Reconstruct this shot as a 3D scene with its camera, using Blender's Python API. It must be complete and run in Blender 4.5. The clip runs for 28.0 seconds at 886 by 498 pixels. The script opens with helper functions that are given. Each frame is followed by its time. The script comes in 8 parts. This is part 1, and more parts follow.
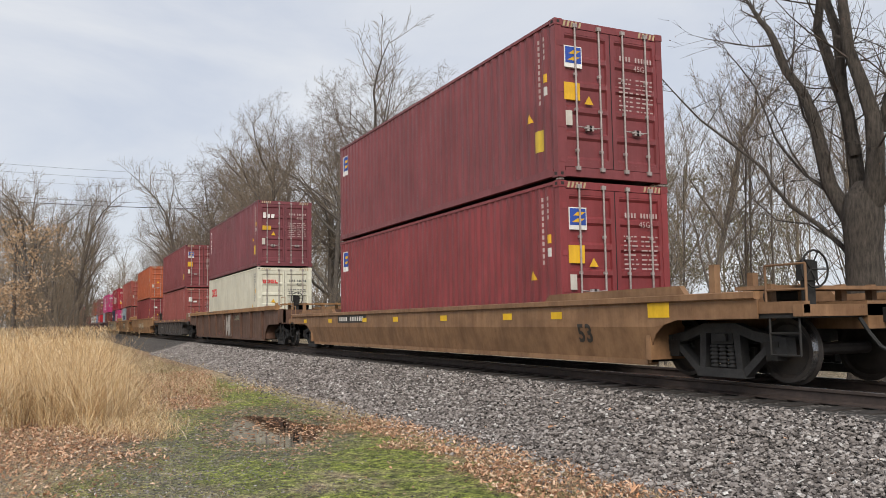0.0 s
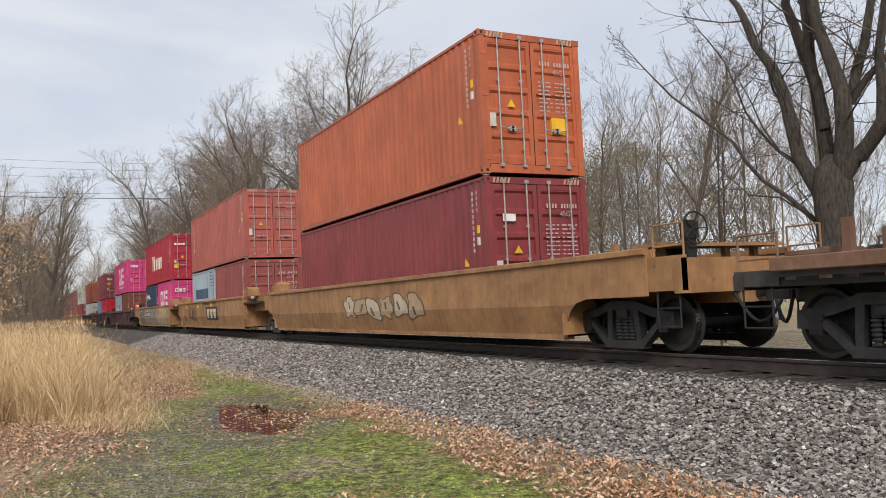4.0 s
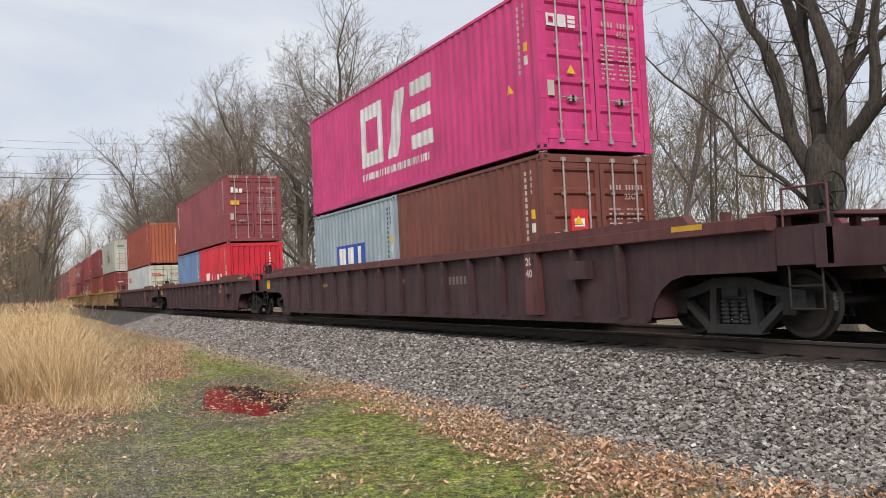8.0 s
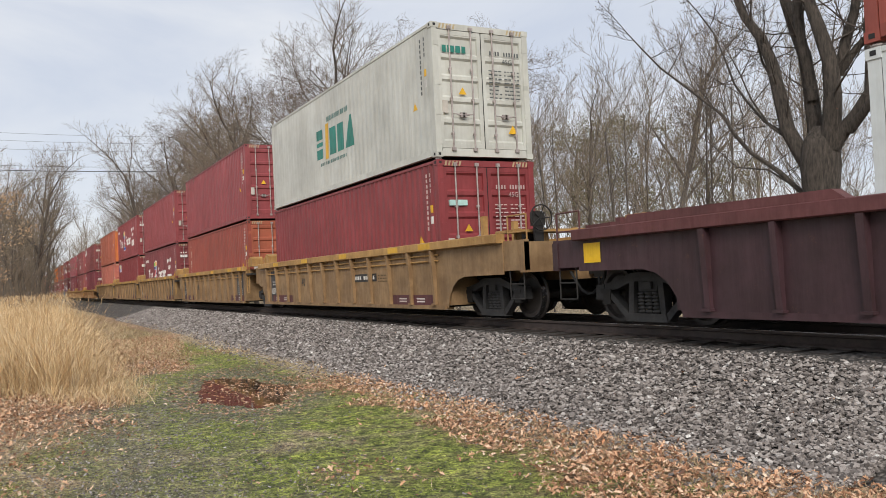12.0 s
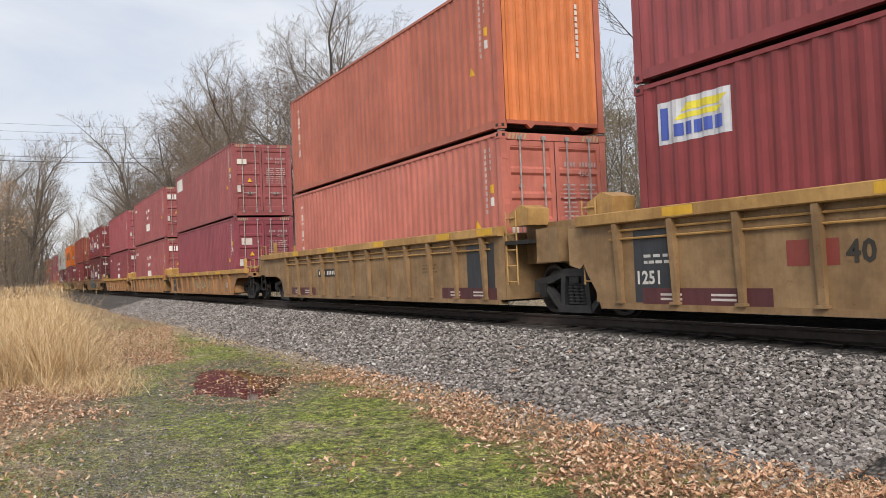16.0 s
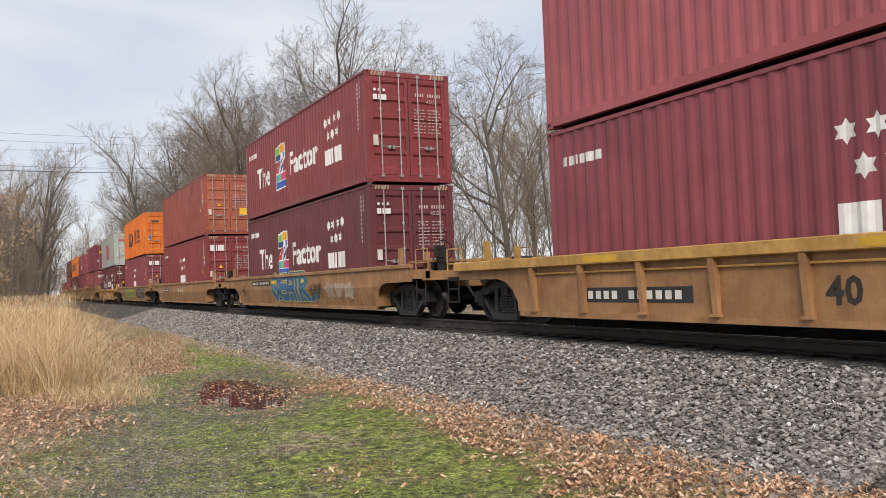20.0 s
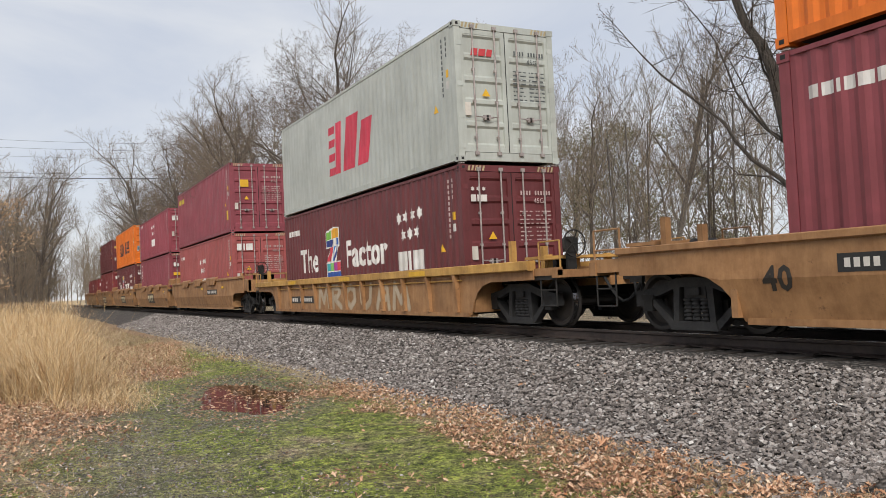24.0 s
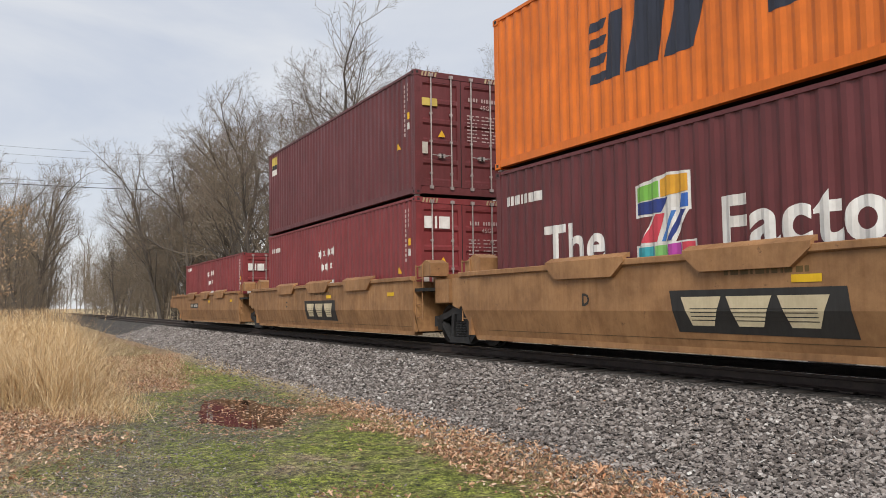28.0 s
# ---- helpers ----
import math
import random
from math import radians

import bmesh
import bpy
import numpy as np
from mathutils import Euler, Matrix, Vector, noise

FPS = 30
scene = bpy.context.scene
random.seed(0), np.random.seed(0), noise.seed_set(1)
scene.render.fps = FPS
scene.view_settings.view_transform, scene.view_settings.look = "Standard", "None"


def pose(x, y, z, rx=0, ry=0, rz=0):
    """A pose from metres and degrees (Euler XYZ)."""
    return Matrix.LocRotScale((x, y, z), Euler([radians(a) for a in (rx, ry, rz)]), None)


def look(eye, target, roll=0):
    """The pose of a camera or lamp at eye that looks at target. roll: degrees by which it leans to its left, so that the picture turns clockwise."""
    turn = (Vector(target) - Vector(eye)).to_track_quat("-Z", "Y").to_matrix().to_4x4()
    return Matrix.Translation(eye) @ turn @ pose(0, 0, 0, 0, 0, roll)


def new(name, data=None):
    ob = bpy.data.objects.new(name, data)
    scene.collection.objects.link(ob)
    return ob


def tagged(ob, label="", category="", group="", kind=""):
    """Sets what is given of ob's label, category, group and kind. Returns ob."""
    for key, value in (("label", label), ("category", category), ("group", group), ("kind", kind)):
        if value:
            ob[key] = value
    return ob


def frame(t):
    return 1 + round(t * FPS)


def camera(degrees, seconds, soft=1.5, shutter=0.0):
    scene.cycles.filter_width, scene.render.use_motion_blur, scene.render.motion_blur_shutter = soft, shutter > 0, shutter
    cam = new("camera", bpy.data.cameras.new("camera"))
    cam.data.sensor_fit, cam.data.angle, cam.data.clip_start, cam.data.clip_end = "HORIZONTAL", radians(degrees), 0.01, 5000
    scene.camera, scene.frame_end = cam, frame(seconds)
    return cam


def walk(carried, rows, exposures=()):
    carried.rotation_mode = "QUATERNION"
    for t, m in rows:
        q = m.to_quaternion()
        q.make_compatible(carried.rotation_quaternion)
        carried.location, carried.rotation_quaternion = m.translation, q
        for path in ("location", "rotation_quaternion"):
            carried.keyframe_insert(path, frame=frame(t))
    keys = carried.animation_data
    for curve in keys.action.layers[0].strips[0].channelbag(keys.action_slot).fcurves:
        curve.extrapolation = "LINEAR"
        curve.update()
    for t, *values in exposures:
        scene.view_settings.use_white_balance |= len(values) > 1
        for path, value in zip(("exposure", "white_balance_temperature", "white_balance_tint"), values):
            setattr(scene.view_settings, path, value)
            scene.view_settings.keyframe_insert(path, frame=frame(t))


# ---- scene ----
# camera, carried by hand beside the track; the track runs along x, rail tops at z = 0
cam = camera(56.81, 28.0, soft=0.65)
CAM_ROWS = """
0,-0,-9.254,0.888,95.027,0.859,64.568
0.5,0.01,-9.26,0.886,94.606,1.011,64.396
1,0.028,-9.273,0.889,94.288,1.182,64.227
1.5,0.038,-9.281,0.892,94.121,1.378,64.053
2,0.031,-9.278,0.892,94.073,1.514,63.84
2.5,0.023,-9.271,0.891,94.056,1.675,63.611
3,0.027,-9.265,0.892,94.004,1.968,63.42
3.5,0.038,-9.263,0.893,93.91,2.335,63.268
5.5,0.027,-9.25,0.894,93.454,2.734,62.909
6,0.018,-9.25,0.892,93.305,2.539,62.748
6.5,0.004,-9.235,0.892,93.09,2.538,62.672
7,-0.006,-9.222,0.893,92.864,2.562,62.644
7.5,-0.013,-9.214,0.893,92.638,2.574,62.631
8,-0.017,-9.206,0.892,92.412,2.624,62.614
8.5,-0.011,-9.209,0.891,92.239,2.609,62.56
9,-0.001,-9.218,0.89,92.138,2.565,62.482
9.5,0.002,-9.219,0.89,92.076,2.585,62.406
10,-0,-9.217,0.891,92.045,2.605,62.357
10.5,-0.003,-9.218,0.891,92.036,2.586,62.348
11,-0.002,-9.217,0.89,92.002,2.582,62.355
11.5,-0.003,-9.209,0.891,91.931,2.641,62.366
12,-0.006,-9.202,0.892,91.856,2.721,62.371
12.5,-0.006,-9.199,0.892,91.786,2.781,62.365
14.5,0.006,-9.212,0.888,91.558,2.677,62.311
15,0.004,-9.224,0.885,91.495,2.547,62.114
15.5,0.001,-9.229,0.885,91.418,2.481,61.988
16,0.002,-9.231,0.885,91.371,2.399,61.963
16.5,-0.001,-9.232,0.883,91.364,2.3,62.017
17,-0.008,-9.228,0.882,91.41,2.222,62.115
17.5,-0.01,-9.223,0.879,91.528,2.169,62.206
18,-0.011,-9.217,0.878,91.669,2.2,62.261
18.5,-0.012,-9.209,0.884,91.796,2.291,62.288
19,-0.01,-9.211,0.887,91.922,2.292,62.313
19.5,-0.004,-9.219,0.886,92.039,2.238,62.364
20,0.006,-9.224,0.884,92.125,2.257,62.45
20.5,0.011,-9.221,0.885,92.172,2.351,62.55
21,0.004,-9.214,0.888,92.198,2.46,62.64
21.5,-0.009,-9.213,0.89,92.227,2.523,62.728
23.5,0.007,-9.228,0.888,92.323,2.709,62.563
24,0.014,-9.234,0.89,92.34,2.722,62.457
24.5,0.016,-9.245,0.89,92.366,2.654,62.366
25,0.016,-9.256,0.888,92.406,2.492,62.298
25.5,0.02,-9.266,0.887,92.491,2.226,62.232
26,0.021,-9.271,0.887,92.688,1.904,62.209
26.5,0.018,-9.261,0.887,92.99,1.672,62.323
27,0.017,-9.255,0.889,93.327,1.423,62.51
27.5,0.02,-9.266,0.89,93.624,1.027,62.567
28,0.023,-9.275,0.891,93.832,0.711,62.442
"""
cam_rows = []
for line in CAM_ROWS.split():
    v = [float(q) for q in line.split(",")]
    cam_rows.append((v[0], pose(*v[1:])))
# the picture brightens a little while the dark boxes fill it
walk(cam, cam_rows, ((0, -0.05), (3, -0.02), (8, 0.0), (11, 0.0), (16, 0.08), (19, 0.07), (21, 0.0), (24, -0.08), (26, -0.02), (28, -0.10)))


# ---- light: bright, thinly overcast winter noon ----
world = bpy.data.worlds.new("sky")
scene.world = world
world.use_nodes = True
wn, wl = world.node_tree.nodes, world.node_tree.links
wn.clear()
sky = wn.new("ShaderNodeTexSky")
sky.sky_type = "NISHITA"
sky.sun_disc = False
sky.sun_elevation = radians(35.4)
sky.sun_rotation = radians(115)
wco = wn.new("ShaderNodeTexCoord")
wmap = wn.new("ShaderNodeMapping")
wmap.inputs["Scale"].default_value = (1.0, 1.0, 3.2)
wl.new(wco.outputs["Generated"], wmap.inputs["Vector"])
cloud = wn.new("ShaderNodeTexNoise")
cloud.inputs["Scale"].default_value = 2.2
cloud.inputs["Detail"].default_value = 7.0
cloud.inputs["Roughness"].default_value = 0.55
cloud.inputs["Distortion"].default_value = 0.4
wl.new(wmap.outputs["Vector"], cloud.inputs["Vector"])
cramp = wn.new("ShaderNodeValToRGB")
cramp.color_ramp.elements[0].position, cramp.color_ramp.elements[0].color = 0.33, (6.6, 7.1, 8.2, 1)
cramp.color_ramp.elements[1].position, cramp.color_ramp.elements[1].color = 0.62, (8.6, 8.8, 9.2, 1)
wl.new(cloud.outputs["Fac"], cramp.inputs["Fac"])
wmix = wn.new("ShaderNodeMix")
wmix.data_type = "RGBA"
wmix.inputs[0].default_value = 0.86
wl.new(sky.outputs["Color"], wmix.inputs[6])
wl.new(cramp.outputs["Color"], wmix.inputs[7])
wbg = wn.new("ShaderNodeBackground")
wbg.inputs["Strength"].default_value = 0.1
wl.new(wmix.outputs[2], wbg.inputs["Color"])
wout = wn.new("ShaderNodeOutputWorld")
wl.new(wbg.outputs["Background"], wout.inputs["Surface"])

sun_data = bpy.data.lights.new("sun", "SUN")
sun_data.energy, sun_data.angle, sun_data.color = 3.2, radians(24), (1.0, 0.95, 0.88)
sun = new("sun", sun_data)
sun.matrix_world = look((0, 0, 60), (-0.71, 0.40, 59.42))


# ---- small mesh tools ----
class Solid:
    """Collects faces of one mesh."""

    def __init__(self):
        self.v, self.f = [], []

    def add(self, vs, fs):
        n = len(self.v)
        self.v.extend(vs)
        self.f.extend([tuple(i + n for i in q) for q in fs])
        return self

    def box(self, x0, x1, y0, y1, z0, z1):
        return self.add([(x0, y0, z0), (x1, y0, z0), (x1, y1, z0), (x0, y1, z0), (x0, y0, z1), (x1, y0, z1), (x1, y1, z1), (x0, y1, z1)],
                        [(3, 2, 1, 0), (4, 5, 6, 7), (0, 1, 5, 4), (1, 2, 6, 5), (2, 3, 7, 6), (3, 0, 4, 7)])

    def prism(self, poly, axis, a, b):
        """A polygon of (u, w) pushed along an axis from a to b."""
        n = len(poly)
        at = {"x": lambda u, w, s: (s, u, w), "y": lambda u, w, s: (u, s, w), "z": lambda u, w, s: (u, w, s)}[axis]
        vs = [at(u, w, a) for u, w in poly] + [at(u, w, b) for u, w in poly]
        return self.add(vs, [tuple(range(n))[::-1], tuple(range(n, 2 * n))] + [(i, (i + 1) % n, n + (i + 1) % n, n + i) for i in range(n)])

    def rod(self, p, q, r, n=8, r2=None, caps=True):
        p, q = Vector(p), Vector(q)
        d = (q - p).normalized()
        a = d.orthogonal().normalized()
        b = d.cross(a)
        r2 = r if r2 is None else r2
        vs = [tuple(p + r * (a * math.cos(t) + b * math.sin(t))) for t in (2 * math.pi * i / n for i in range(n))]
        vs += [tuple(q + r2 * (a * math.cos(t) + b * math.sin(t))) for t in (2 * math.pi * i / n for i in range(n))]
        fs = [(i, (i + 1) % n, n + (i + 1) % n, n + i) for i in range(n)]
        if caps:
            fs += [tuple(range(n))[::-1], tuple(range(n, 2 * n))]
        return self.add(vs, fs)

    def lathe(self, centre, axis, rings, n=20):
        """Rings of (offset along axis, radius), closed at both ends."""
        c, d = Vector(centre), Vector(axis).normalized()
        a = d.orthogonal().normalized()
        b = d.cross(a)
        vs, fs = [], []
        for off, r in rings:
            vs += [tuple(c + d * off + r * (a * math.cos(t) + b * math.sin(t))) for t in (2 * math.pi * i / n for i in range(n))]
        for k in range(len(rings) - 1):
            fs += [(k * n + i, k * n + (i + 1) % n, (k + 1) * n + (i + 1) % n, (k + 1) * n + i) for i in range(n)]
        fs += [tuple(range(n))[::-1], tuple(range((len(rings) - 1) * n, len(rings) * n))]
        return self.add(vs, fs)

    def mesh(self, name, material=None, smooth=False):
        me = bpy.data.meshes.new(name)
        me.from_pydata(self.v, [], self.f)
        if material:
            me.materials.append(material)
        if smooth:
            me.shade_smooth()
        me.update()
        return me


def part(name, sol, material, parent=None, label="", smooth=False, colour=None):
    """Links a Solid, or a mesh, as ONE object under a thing or under a part."""
    me = sol if isinstance(sol, bpy.types.Mesh) else sol.mesh(name, material, smooth)
    ob = new(name, me)
    if parent is not None:
        ob.parent = parent
    if label:
        ob["label"] = label
    if colour:
        ob.color = (*colour, 1)
    return ob


def thing(name, label, category, group="", kind=""):
    return tagged(new(name), label, category, group, kind)


# ---- materials ----
def nodes_of(name):
    m = bpy.data.materials.new(name)
    m.use_nodes = True
    n, l = m.node_tree.nodes, m.node_tree.links
    return m, n, l, n["Principled BSDF"]


def noise_node(n, l, scale, detail=4.0, rough=0.6, vec=None):
    t = n.new("ShaderNodeTexNoise")
    t.inputs["Scale"].default_value, t.inputs["Detail"].default_value, t.inputs["Roughness"].default_value = scale, detail, rough
    if vec is not None:
        l.new(vec, t.inputs["Vector"])
    return t


def ramp_node(n, l, fac, stops):
    r = n.new("ShaderNodeValToRGB")
    e = r.color_ramp.elements
    while len(e) < len(stops):
        e.new(0.5)
    for k, (p, c) in enumerate(stops):
        e[k].position, e[k].color = p, (*c, 1) if len(c) == 3 else c
    l.new(fac, r.inputs["Fac"])
    return r


def mix_node(n, l, fac, a, b, mode="MIX"):
    m = n.new("ShaderNodeMix")
    m.data_type, m.blend_type = "RGBA", mode
    for sock, val in ((m.inputs[0], fac), (m.inputs[6], a), (m.inputs[7], b)):
        if isinstance(val, bpy.types.NodeSocket):
            l.new(val, sock)
        elif isinstance(val, (int, float)):
            sock.default_value = val
        else:
            sock.default_value = (*val, 1)
    return m.outputs[2]


def coords(n, scale=None, l=None):
    c = n.new("ShaderNodeTexCoord")
    if scale is None:
        return c.outputs["Object"]
    m = n.new("ShaderNodeMapping")
    m.inputs["Scale"].default_value = scale
    l.new(c.outputs["Object"], m.inputs["Vector"])
    return m.outputs["Vector"]


def bump_node(n, l, b, height, strength=0.3, distance=0.02):
    k = n.new("ShaderNodeBump")
    k.inputs["Strength"].default_value, k.inputs["Distance"].default_value = strength, distance
    l.new(height, k.inputs["Height"])
    l.new(k.outputs["Normal"], b.inputs["Normal"])


def mottled(name, lo, hi, scale=3.0, rough=0.7, metal=0.0, fine=40.0, bump=0.2, dist=0.01, stretch=(1, 1, 1)):
    """A plain surface: two tones at two scales, with a fine relief."""
    m, n, l, b = nodes_of(name)
    vec = coords(n, stretch, l)
    a, f = noise_node(n, l, scale, 5, 0.6, vec), noise_node(n, l, fine, 3, 0.6, vec)
    base = ramp_node(n, l, a.outputs["Fac"], [(0.3, lo), (0.7, hi)]).outputs["Color"]
    tone = ramp_node(n, l, f.outputs["Fac"], [(0.3, (0.75, 0.75, 0.75)), (0.7, (1.1, 1.1, 1.1))]).outputs["Color"]
    l.new(mix_node(n, l, 0.8, base, tone, "MULTIPLY"), b.inputs["Base Color"])
    b.inputs["Roughness"].default_value, b.inputs["Metallic"].default_value = rough, metal
    if bump:
        bump_node(n, l, b, f.outputs["Fac"], bump, dist)
    return m


def painted_steel(name, rust_amount=0.5, rough=0.5, streak=1.0, grime=0.3):
    """Painted steel whose paint colour is the object's own colour, with rust spots, faded patches, brown grime and rain streaks."""
    m, n, l, b = nodes_of(name)
    info = n.new("ShaderNodeObjectInfo")
    vec = coords(n)
    off = n.new("ShaderNodeVectorMath")
    off.operation = "ADD"
    shift = n.new("ShaderNodeMath")
    shift.operation = "MULTIPLY"
    shift.inputs[1].default_value = 37.0
    l.new(info.outputs["Random"], shift.inputs[0])
    l.new(vec, off.inputs[0])
    l.new(shift.outputs[0], off.inputs[1])
    streaks = n.new("ShaderNodeMapping")
    streaks.inputs["Scale"].default_value = (3.0, 3.0, 0.30)
    l.new(off.outputs[0], streaks.inputs["Vector"])
    fade = noise_node(n, l, 0.55, 5, 0.65, off.outputs[0])
    soil = noise_node(n, l, 1.7, 7, 0.7, off.outputs[0])
    run = noise_node(n, l, 2.2, 7, 0.75, streaks.outputs["Vector"])
    spot = noise_node(n, l, 6.0, 9, 0.78, off.outputs[0])
    grain = noise_node(n, l, 60.0, 3, 0.6, off.outputs[0])
    tone = ramp_node(n, l, fade.outputs["Fac"], [(0.3, (0.80, 0.79, 0.78)), (0.7, (1.18, 1.17, 1.16))]).outputs["Color"]
    col = mix_node(n, l, 1.0, info.outputs["Color"], tone, "MULTIPLY")
    dirt = ramp_node(n, l, run.outputs["Fac"], [(0.38, (0.66, 0.60, 0.55)), (0.60, (1.05, 1.05, 1.05))]).outputs["Color"]
    col = mix_node(n, l, 0.8 * streak, col, dirt, "MULTIPLY")
    muck = ramp_node(n, l, soil.outputs["Fac"], [(0.40, (0.50, 0.43, 0.37)), (0.62, (1.08, 1.08, 1.08))]).outputs["Color"]
    col = mix_node(n, l, grime, col, muck, "MULTIPLY")
    rust = ramp_node(n, l, spot.outputs["Fac"], [(0.70 - 0.10 * rust_amount, (0, 0, 0)), (0.80 - 0.1 * rust_amount, (1, 1, 1))])
    col = mix_node(n, l, rust.outputs["Color"], col, (0.095, 0.042, 0.022))
    l.new(col, b.inputs["Base Color"])
    rr = ramp_node(n, l, run.outputs["Fac"], [(0.3, (rough + 0.2,) * 3), (0.7, (rough - 0.08,) * 3)])
    l.new(rr.outputs["Color"], b.inputs["Roughness"])
    bump_node(n, l, b, grain.outputs["Fac"], 0.12, 0.006)
    return m


PAINT = painted_steel("container_paint", 0.3, 0.45, 0.42, 0.2)
CLEANPAINT = painted_steel("smooth_panel_paint", 0.1, 0.4, 0.28, 0.12)
CARPAINT = painted_steel("car_paint", 0.9, 0.55, 0.45, 0.6)
DECAL = painted_steel("decal_paint", 0.15, 0.5, 0.35, 0.3)
DARK = mottled("grimy_black_steel", (0.006, 0.0055, 0.005), (0.020, 0.017, 0.015), 4, 0.75)
TRUCKM = mottled("dusty_truck_steel", (0.012, 0.012, 0.013), (0.040, 0.038, 0.037), 5, 0.75)
WHEELM = mottled("rusty_wheel_steel", (0.012, 0.010, 0.009), (0.034, 0.026, 0.022), 6, 0.6)
TREAD = mottled("bright_wheel_tread", (0.35, 0.35, 0.36), (0.5, 0.5, 0.5), 6, 0.25, 1.0)
RODM = mottled("galvanised_rod", (0.26, 0.215, 0.20), (0.44, 0.39, 0.37), 8, 0.45, 0.3)
RUBBER_OR_HOLE = mottled("black_gasket_and_hole", (0.01, 0.01, 0.01), (0.02, 0.02, 0.02), 8, 0.8)
RAILM = mottled("rusty_rail_steel", (0.032, 0.023, 0.020), (0.070, 0.049, 0.041), 6, 0.7)
RAILTOP = mottled("polished_rail_head", (0.30, 0.30, 0.31), (0.42, 0.42, 0.43), 10, 0.25, 0.9)
TIEM = mottled("weathered_tie_wood", (0.012, 0.010, 0.009), (0.048, 0.038, 0.032), 6, 0.85, stretch=(8, 1, 8))


# ---- the ground ----
def fbm(x, y, s, o=3):
    return noise.fractal(Vector((x * s, y * s, 3.7)), 1.0, 2.0, o)


def puddle_d(x, y):
    """Squared distance from the middle of the puddle, 1 at its edge."""
    u, w = (x + 13.6) * 0.98 - (y + 5.95) * 0.19, (x + 13.6) * 0.19 + (y + 5.95) * 0.98
    return (u / 2.55) ** 2 + (w / 0.85) ** 2


def ground_z(x, y):
    """Height of the ground under the ballast, the path and the woods."""
    z = -0.79 + 0.03 * fbm(x, y, 0.35)
    # shallow hollow that holds the puddle
    z -= 0.085 * math.exp(-puddle_d(x, y) * 1.1)
    z += 0.02 * math.exp(-(puddle_d(x, y) - 1) ** 2 * 3) * fbm(x, y, 2.5)
    # wheel tracks of the path
    for yc in (path_y(x) - 0.75, path_y(x) + 0.75):
        z -= 0.025 * math.exp(-((y - yc) / 0.3) ** 2)
    if y > 3.5:
        z += 0.10 * min(y - 3.5, 6) * 0.3 + 0.12 * fbm(x, y, 0.15)
    return z


def path_y(x):
    """Middle of the grassy path beside the track."""
    return -6.75 + 0.012 * (x + 12) + 0.0016 * (x + 12) ** 2 * (1 if x < -12 else 0.3)


def smooth_step(a, b, v):
    t = min(max((v - a) / (b - a), 0), 1)
    return t * t * (3 - 2 * t)


def track_y(x):
    """The dark wet wheel track that runs beside the puddle and past the camera."""
    return -7.0 - 0.085 * (x + 20)


def cover(x, y):
    """How much moss, leaf litter and wet gravel lie at a place of the ground."""
    n1, n2, n3 = fbm(x, y, 0.9, 4), fbm(x + 40, y, 0.45, 4), fbm(x, y + 70, 2.2, 4)
    w = y + 0.35 * n1
    edge = -4.75 - 0.09 * max(x + 13.7, 0)
    leaf = smooth_step(edge - 0.25, edge + 0.3, w + 0.45 * n3) * (1 - smooth_step(-3.75, -3.35, w))
    leaf *= smooth_step(-15.0, -12.0, x + 1.5 * n2) * (0.45 + 0.55 * smooth_step(-0.35, 0.15, n3 + 0.4 * n2))
    leaf = max(leaf, smooth_step(-7.9, -8.6, y + 0.7 * n2) * 0.9 * smooth_step(-9.5, -12.5, x))
    leaf = max(leaf, smooth_step(-16.5, -18.5, x + 1.2 * n1) * smooth_step(-5.6, -6.4, y + 0.15 * (x + 18)) * 0.95)
    leaf = max(leaf, 0.30 * smooth_step(-8.45, -9.3, y + 0.5 * n2 + 0.25 * n3) * smooth_step(-13, -11, x))
    leaf = max(leaf, 0.35 * smooth_step(0.30, 0.62, n2 + 0.3 * n1) * smooth_step(-3, -5, y))
    pd = puddle_d(x, y)
    mud = 1 - smooth_step(1.2, 3.0, pd + 1.0 * n3)
    d = y - track_y(x)
    track = math.exp(-((d + 0.35) / 0.75) ** 2) * smooth_step(-22, -17, x)
    mud = max(mud, 0.9 * track * smooth_step(-0.45, 0.25, n3 + 0.1))
    gravel = smooth_step(0.2, -0.9, d) * smooth_step(-0.35, 0.3, n3 + 0.5 * n1)
    mud = max(mud, 0.42 * gravel * smooth_step(-15, -12, x) * smooth_step(-8.7, -7.9, y + 0.4 * n1))
    verge = -7.2 - 0.11 * (x + 20.8) if x < -13.6 else -8.0 - 0.33 * (x + 13.6)
    moss = smooth_step(-0.85, 0.0, n1 + 0.4 * n3 + 0.10) * smooth_step(verge - 0.25, verge + 0.45, y + 0.3 * n3) * (1 - smooth_step(-4.9, -4.3, y))
    moss *= (1 - 0.45 * track) * (1 - 0.12 * smooth_step(0.2, -0.6, d))
    moss = max(moss, math.exp(-((x + 20.5) / 4.5) ** 2 - ((y + 5.0) / 0.6) ** 2) * 1.2)
    moss = max(moss, math.exp(-((x + 11.3) / 2.2) ** 2 - ((y + 4.0) / 0.33) ** 2) * 1.1)
    n4 = fbm(x + 9, y, 3.2, 4)
    moss = min(moss, 1) * (0.55 + 0.45 * smooth_step(-0.35, 0.12, n4 + 0.12 * n1))
    return moss, leaf, mud


